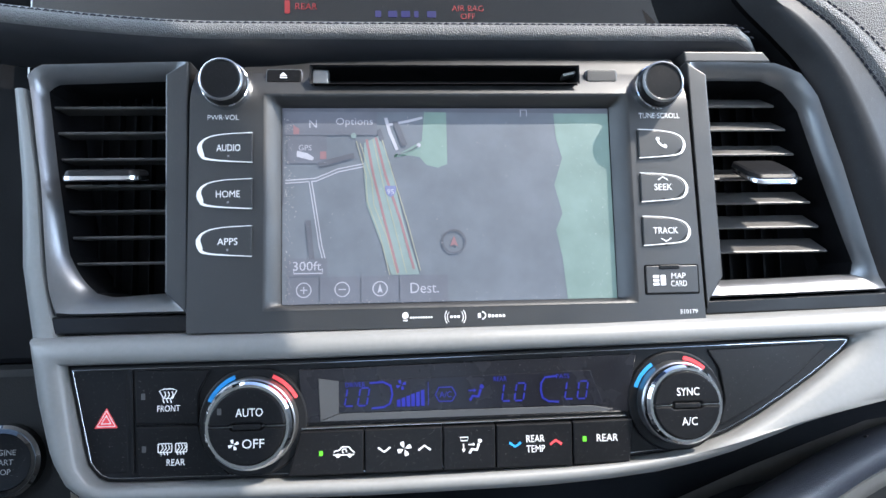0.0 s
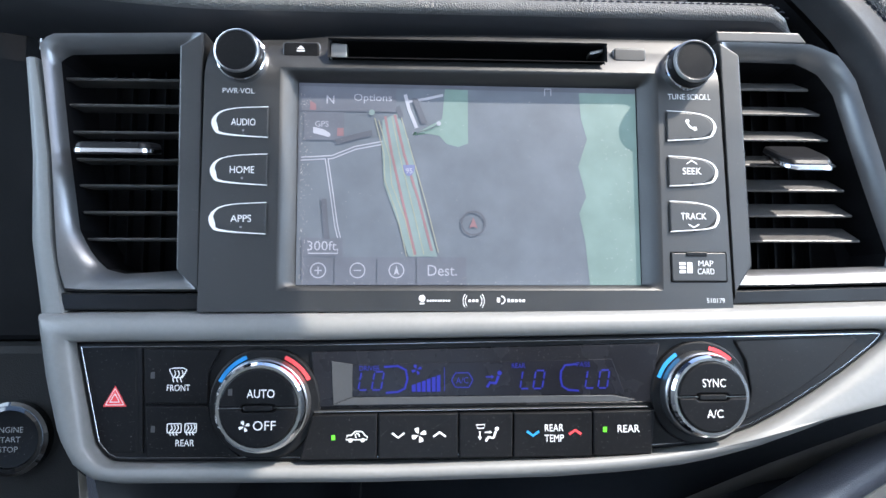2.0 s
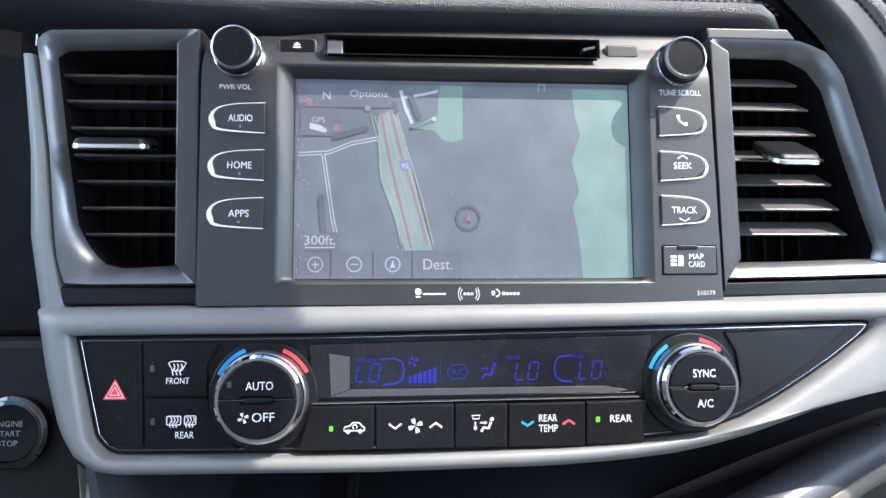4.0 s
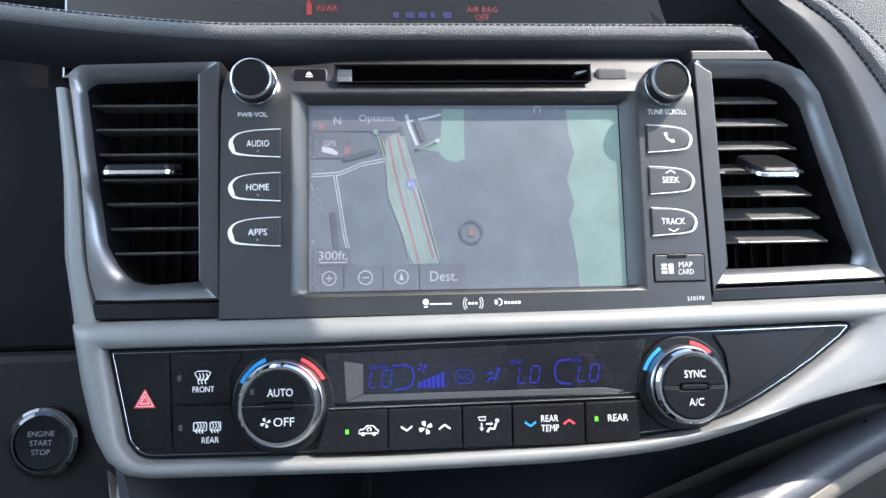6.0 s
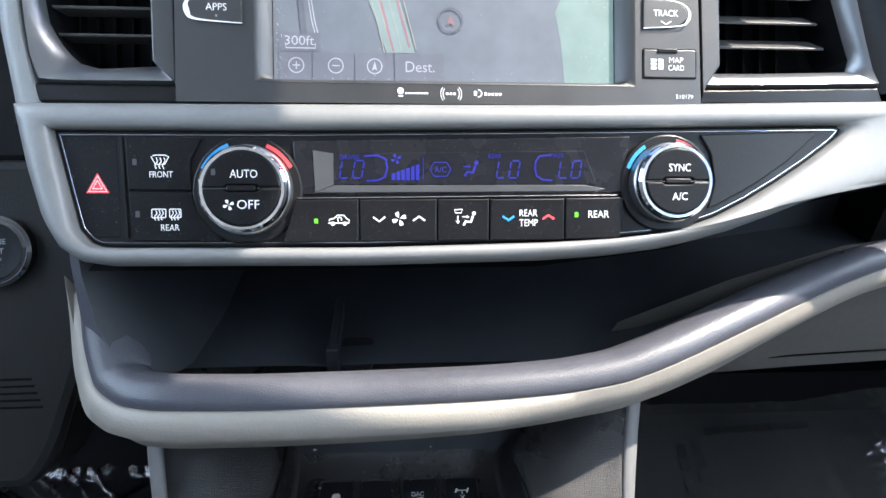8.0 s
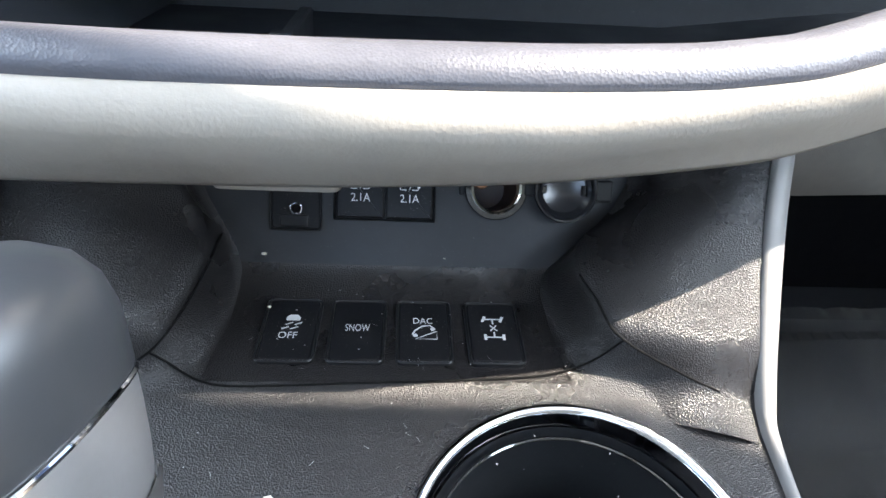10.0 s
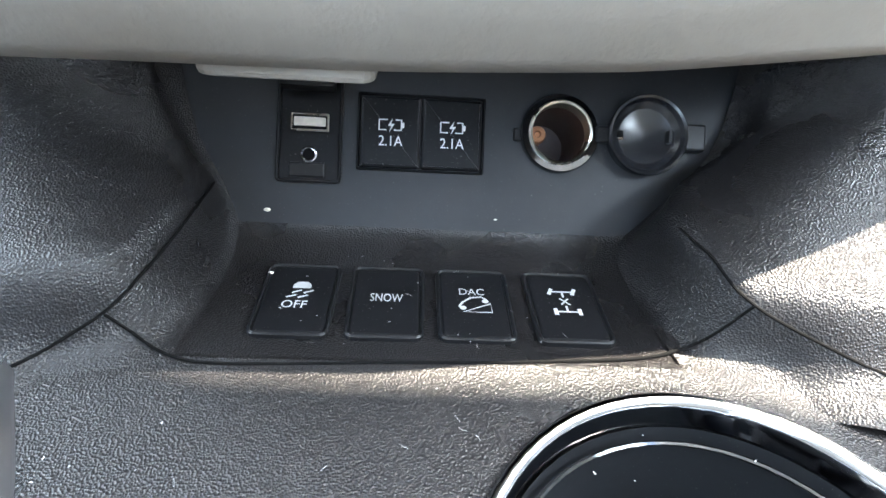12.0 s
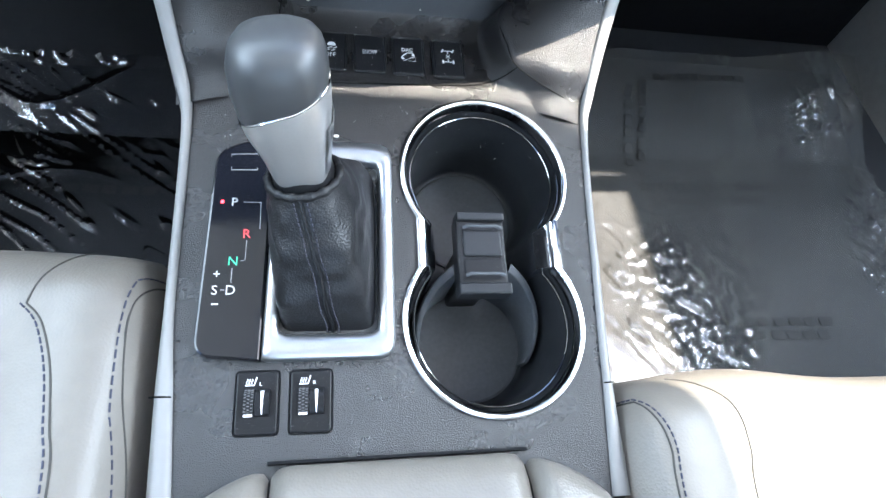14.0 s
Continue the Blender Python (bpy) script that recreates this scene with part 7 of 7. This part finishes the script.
# ---- seat heater switches ----
def heater_switch(x, letter):
    s = thing("seat_heater_switch", (x, -0.302, cz(-0.302)), MW, "black seat heater switch with ribbed wheel, marked " + letter, "switch", "seat heater switches")
    pts = rrect(x - 0.0110, -0.3175, x + 0.0110, -0.2850, 0.0022)
    part("gap", ring(inset(pts, -0.0010), inset(pts, -0.0001), 0.0004, -0.001, 0.0002, top), DEEP, s, "dark gap")
    f = part("face", slab(pts, 0.0016, -0.002, 0.0009, top), BUTTON, s)

    def drum(x0, x1, r, dd, m, nm, ribs):
        bm = bmesh.new()
        nseg = 18
        ls = []
        for i in range(nseg + 1):
            a = math.pi * i / nseg
            rr = r * (1 + (0.05 if ribs and i % 2 else 0))
            yy, zz = -0.3015 + rr * math.cos(a), dd + rr * 0.60 * math.sin(a)
            ls.append([top(x0, yy, zz), top(x1, yy, zz)])
        loft(bm, ls, False)
        for e in (0, 1):
            bm.faces.new([bm.verts.new(q[e]) for q in ls])
        return part(nm, bm, m, s, smooth=20)
    wheel = drum(x - 0.0066, x - 0.0012, 0.0070, 0.0008, BLACK, "ribbed_wheel", True)
    bm = bmesh.new()
    for q in range(3):
        for k in range(11):
            a = math.pi * (k + 0.5 + 0.5 * (q % 2)) / 12
            yy, zz = -0.3015 + 0.0071 * math.cos(a), 0.0008 + 0.0071 * 0.60 * math.sin(a)
            u = x - 0.0058 + 0.0018 * q
            slab([(u - 0.0006, yy - 0.0003), (u + 0.0006, yy - 0.0003), (u + 0.0006, yy + 0.0003), (u - 0.0006, yy + 0.0003)], zz + 0.0003, zz - 0.0004, 0.0001, top, bm)
    tagged(part("ribbing", bm, SATINRIB, wheel, "fine grip ribs"), "fine grip ribs", "", "", "stuff")
    drum(x - 0.0008, x + 0.0068, 0.0072, 0.0008, BUTTON, "smooth_wheel", False)
    part("level_mark", patch(bmesh.new(), [(x - 0.0062, -0.3085), (x - 0.0018, -0.3085), (x - 0.0018, -0.3074), (x - 0.0062, -0.3074)], top, 0.0040), WHITE, s, "white mark")
    bm = bmesh.new()
    for t0, t1 in ((0, 0.3), (0.3, 0.7), (0.7, 1.0)):
        def q(t):
            a = math.radians(35 + 110 * t)
            return -0.3015 - 0.0074 * math.cos(a), 0.0010 + 0.0045 * math.sin(a)
        (ya, za), (yb, zb) = q(t0), q(t1)
        w0, w1 = 0.0002 + 0.0007 * t0, 0.0002 + 0.0007 * t1
        bm.faces.new([bm.verts.new(top(*p)) for p in ((x + 0.0030 - w0, ya, za), (x + 0.0030 + w0, ya, za), (x + 0.0030 + w1, yb, zb), (x + 0.0030 - w1, yb, zb))])
    part("white_wedge", bm, WHITE, s, "white wedge mark")
    bm = bmesh.new()
    for k in range(3):
        u = x - 0.0054 + 0.0013 * k
        stroke(bm, curve([(u, -0.2916), (u - 0.0004, -0.2906), (u + 0.0004, -0.2896), (u, -0.2888)], 8), 0.0004, top, 0.0018)
    stroke(bm, [(x - 0.0064, -0.2922), (x - 0.0018, -0.2922), (x - 0.0004, -0.2878)], 0.0006, top, 0.0018)
    word(bm, letter, x + 0.0018, -0.2916, 0.0019, top, 0.0018)
    part("symbol", bm, WHITE, f, "white heated seat symbol")


heater_switch(-0.1022, "L")
heater_switch(-0.0738, "R")

# ---- armrest ----
arm = thing("armrest", (-0.025, -0.5, 0.03), MW, "light grey leather armrest lid at the console's rear", "armrest")


def arm_sec(y, lift, x0, x1, r):
    pts = []
    for i in range(25):
        t = i / 24
        x = x0 + (x1 - x0) * t
        e = min(t, 1 - t) * (x1 - x0)
        pts.append((x, y, lift - r * max(0, 1 - e / r) ** 2.2))
    return pts


def arm_lid(x0, x1, y_front, name):
    loops = []
    for d, l in ((0.000, 0.285), (0.000, 0.318), (0.002, 0.326), (0.007, 0.3325), (0.016, 0.337), (0.04, 0.342), (0.12, 0.349), (0.40, 0.352)):
        loops.append([(x, y_front(x) - d, z) for x, y, z in arm_sec(0, l, x0, x1, 0.012)])
    part(name, loft(bmesh.new(), loops, False), SEATHIDE, arm, "light grey leather", 75)


arm_lid(-0.0930, 0.0430, lambda x: -0.3330 - 0.00002, "lid_centre")
arm_lid(-0.1400, -0.0942, lambda x: -0.3345 - 9.0 * max(0, -0.0942 - x) ** 2 - 0.10 * max(0, -0.0942 - x), "lid_side")
arm_lid(0.0442, 0.0945, lambda x: -0.3355 - 9.0 * max(0, x - 0.0442) ** 2 - 0.10 * max(0, x - 0.0442), "lid_side")
part("hinge_gap", box(-0.095, 0.046, -0.3330, -0.3315, 0.300, 0.3235), DEEP, arm, "dark hinge gap")
part("box", box(-0.139, 0.093, -0.80, -0.352, 0.03, 0.310), BLACK, arm)

# ---- seats ----


def seat(x_in, x_out, y_front, label, seams, s):
    st = thing("car_seat", ((x_in + x_out) / 2, -0.55, 0.03), MW, label, "seat", "front seats")
    nx, ny = 40, 40
    loops = []
    for j in range(ny + 1):
        t = j / ny
        row = []
        for i in range(nx + 1):
            q = i / nx
            x = x_in + (x_out - x_in) * q
            e = abs(x - x_in)
            side = min(1, e / 0.016)
            bol = 0.010 * math.exp(-((e - 0.035) / 0.03) ** 2)
            yf = y_front - 0.010 * (1 - side) ** 2 + 0.010 * math.exp(-((e - 0.10) / 0.06) ** 2)
            if t < 0.45:
                a = t / 0.45 * math.pi / 2
                y, z = yf - 0.055 * (1 - math.sin(a)) * 0 - 0.05 * (1 - math.cos(a)), 0.27 + (0.062 + bol) * math.sin(a)
                if t < 0.01:
                    z = 0.10
            else:
                y = yf - 0.05 - (t - 0.45) / 0.55 * 0.55
                z = 0.332 + bol - 0.02 * (t - 0.45)
            z -= 0.050 * (1 - side) ** 2.4
            row.append((x, y, z))
        loops.append(row)
    part("cushion", loft(bmesh.new(), loops, False), SEATHIDE, st, "light grey leather cushion", 80)
    part("base", box(min(x_in, x_out) + 0.02, max(x_in, x_out) - 0.02, y_front - 0.60, y_front - 0.07, 0.05, 0.26), BLACK, st, "black seat base")
    part("back", box(min(x_in, x_out) + 0.02, max(x_in, x_out) - 0.02, y_front - 0.72, y_front - 0.56, 0.25, 0.95), SEATHIDE, st, "light grey leather back")
    verts = [p for row in loops for p in row]
    faces = [(j * (nx + 1) + i, j * (nx + 1) + i + 1, (j + 1) * (nx + 1) + i + 1, (j + 1) * (nx + 1) + i) for j in range(ny) for i in range(nx)]
    hide = BVHTree.FromPolygons(verts, faces)

    def lie(x, y, up):
        hit, nrm, _, _ = hide.ray_cast(Vector((x, y, 1.0)), Vector((0, 0, -1)))
        return hit + (nrm if nrm.z > 0 else -nrm) * up
    for pts, dark in seams:
        q = [(p.x, p.y) for p in curve(pts, 60)]
        part("seam", tube([lie(a, b, 0.0001) for a, b in q], 0.0006, 6), SEAMGREY, st, "narrow sewn seam")
        if dark:
            bm = bmesh.new()
            f = even([lie(a + s * 0.0030, b, 0.0003) for a, b in q], 120)
            for i in range(0, 118, 3):
                tube([f[i], f[i + 1], f[i + 2]], 0.00055, 5, bm)
            part("stitching", bm, BLUETHREAD, st, "dark blue-grey stitching")
    return st


seat(-0.158, -0.66, -0.198, "light grey leather driver seat with dark stitching", [([(-0.1610, -0.2130), (-0.1668, -0.2280), (-0.1705, -0.2540), (-0.1690, -0.2940), (-0.1645, -0.3450), (-0.162, -0.45)], True), ([(-0.2220, -0.2460), (-0.2110, -0.2580), (-0.2010, -0.2820), (-0.1940, -0.3130), (-0.1890, -0.3430), (-0.184, -0.45)], True), ([(-0.2030, -0.2030), (-0.2080, -0.2120), (-0.2180, -0.2300), (-0.2220, -0.2460)], False)], -1)
seat(0.100, 0.66, -0.288, "light grey leather passenger seat in full sun", [([(0.1060, -0.3060), (0.1180, -0.3150), (0.1230, -0.3380), (0.1210, -0.3640), (0.120, -0.45)], True), ([(0.1480, -0.2930), (0.1620, -0.2990), (0.1760, -0.3140), (0.1770, -0.3410), (0.1710, -0.3680), (0.168, -0.45)], False)], 1)


# ---- floor mats under clear film ----
def floor_mat(x0, x1, y0, y1, z, label, film, relief, bars, words=()):
    """A carpet mat whose film rises by relief(x, y) and carries faded print."""
    m = thing("floor_mat", ((x0 + x1) / 2, (y0 + y1) / 2, 0.03), MW, label, "floor mat", "floor mats")

    def zz(y):
        return z + 0.28 * max(0, y - 0.10)
    n = 26
    loops = [[(x0 + (x1 - x0) * i / n, y0 + (y1 - y0) * j / n, zz(y0 + (y1 - y0) * j / n)) for i in range(n + 1)] for j in range(n + 1)]
    part("carpet", loft(bmesh.new(), loops, False), MATCARPET, m, "black carpet")
    n = 190
    loops = []
    for j in range(n + 1):
        y = y0 - 0.02 + (y1 - y0 + 0.03) * j / n
        loops.append([(x, y, zz(y) + 0.004 + relief(x, y) + 0.007 * max(0, (y - y1 + 0.004) / 0.014) * max(0.1, 0.5 + noise.noise(Vector((x * 60, y * 30, z))))) for x in steps(x0 - 0.02, x1 + 0.02, n)])
    sheet = part("protective_film", loft(bmesh.new(), loops, False), film, m, "crinkled clear plastic film", 80)
    for xa, ya, xb, yb, h in bars:
        a, b = Vector((xa, ya)), Vector((xb, yb))
        k = max(2, int((b - a).length / 0.02))
        rnd = random.Random(int(1000 * xa))
        for q in range(k):
            p, e = a.lerp(b, (q + 0.05) / k), a.lerp(b, (q + rnd.uniform(0.55, 0.9)) / k)
            t = (e - p).normalized()
            s = Vector((-t.y, t.x)) * h / 2
            bm = bmesh.new()
            bm.faces.new([bm.verts.new((c.x, c.y, zz(c.y) + (0.0022 if film is FILM else 0.0050))) for c in (p - s, e - s, e + s, p + s)])
            part("print_bar", bm, DARKFOIL if film is FILM else FOIL, sheet, "faded dark print")
    for text, x, y, h, w in words:
        part("printed_line", word(bmesh.new(), text, x, y, h, lambda u, v, d: (u, v + 0.03 * (u - x), zz(v) + d), 0.0050, w), FOIL, sheet, "faded dark capital letters")
    return m


def ridges(x, y, seed, lean, along, across_, sharp):
    """Long thin folds that lean across the sheet."""
    w = 0.9 * noise.noise(Vector((x * 7, y * 7, seed)))
    return (1 - abs(noise.noise(Vector((x * along + seed, (y + lean * x) * across_ + w, seed))))) ** sharp


def driver_relief(x, y):
    folds = ridges(x, y, 3.1, 0.75, 8, 46, 26) * max(0, min(1.0, 0.60 + 1.5 * noise.noise(Vector((x * 9, y * 9, 7.1)))))
    big = ridges(x, y, 9.4, -0.25, 3, 11, 20) * max(0, min(1, (y - 0.02) / 0.1))
    cross = ridges(x, y, 6.3, 1.9, 10, 34, 26) * max(0, 0.2 + noise.noise(Vector((x * 10, y * 10, 1.7))))
    return 0.0050 * folds + 0.003 * cross + 0.006 * big + 0.0008 * noise.noise(Vector((x * 14, y * 20, 2)))


def passenger_relief(x, y):
    edge = max(0, min(1, (x - 0.59) / 0.08)) * max(0.1, min(1, 0.5 + 1.2 * noise.noise(Vector((x * 9, y * 9, 4.4)))))
    near = math.exp(-((x - 0.33 - 0.25 * max(0, -y)) / 0.07) ** 2) * max(0, min(1, (0.03 - y) / 0.10))
    left = math.exp(-((x - 0.28) / 0.05) ** 2) * max(0, min(1, (0.08 - y) / 0.05))
    f = ridges(x, y, 8.4, -0.5, 36, 60, 8)
    g = ridges(x, y, 5.7, 0.9, 26, 48, 8)
    curl = 0.022 * max(0, min(1, (x - 0.56) / 0.10)) * max(0, min(1, (y - 0.10) / 0.10)) ** 1.5
    return curl + 0.0058 * edge * (f + g) + 0.0030 * near * (f + g) + 0.0022 * left * g + 0.0006 * noise.noise(Vector((x * 9, y * 9, 3)))


floor_mat(-0.62, -0.185, -0.28, 0.190, 0.060, "black driver floor mat under crinkled clear film", FILM, driver_relief,
          [(-0.43, 0.055, -0.23, 0.045, 0.012), (-0.45, 0.025, -0.26, 0.020, 0.012), (-0.47, 0.07, -0.45, -0.10, 0.012), (-0.445, 0.07, -0.43, -0.10, 0.012)])
floor_mat(0.150, 0.725, -0.33, 0.255, 0.060, "black passenger floor mat under clear plastic film", HAZYFILM, passenger_relief,
          [(0.409, -0.154, 0.561, -0.156, 0.011), (0.441, -0.172, 0.552, -0.174, 0.011),
           (0.360, 0.210, 0.344, 0.073, 0.011), (0.385, 0.220, 0.364, 0.084, 0.011), (0.40, 0.225, 0.56, 0.232, 0.010)],
          [("DEALER MUST REMOVE", 0.469, 0.050, 0.0125, 0.230), ("PROTECTIVE COVER", 0.4545, 0.0275, 0.0125, 0.173)])
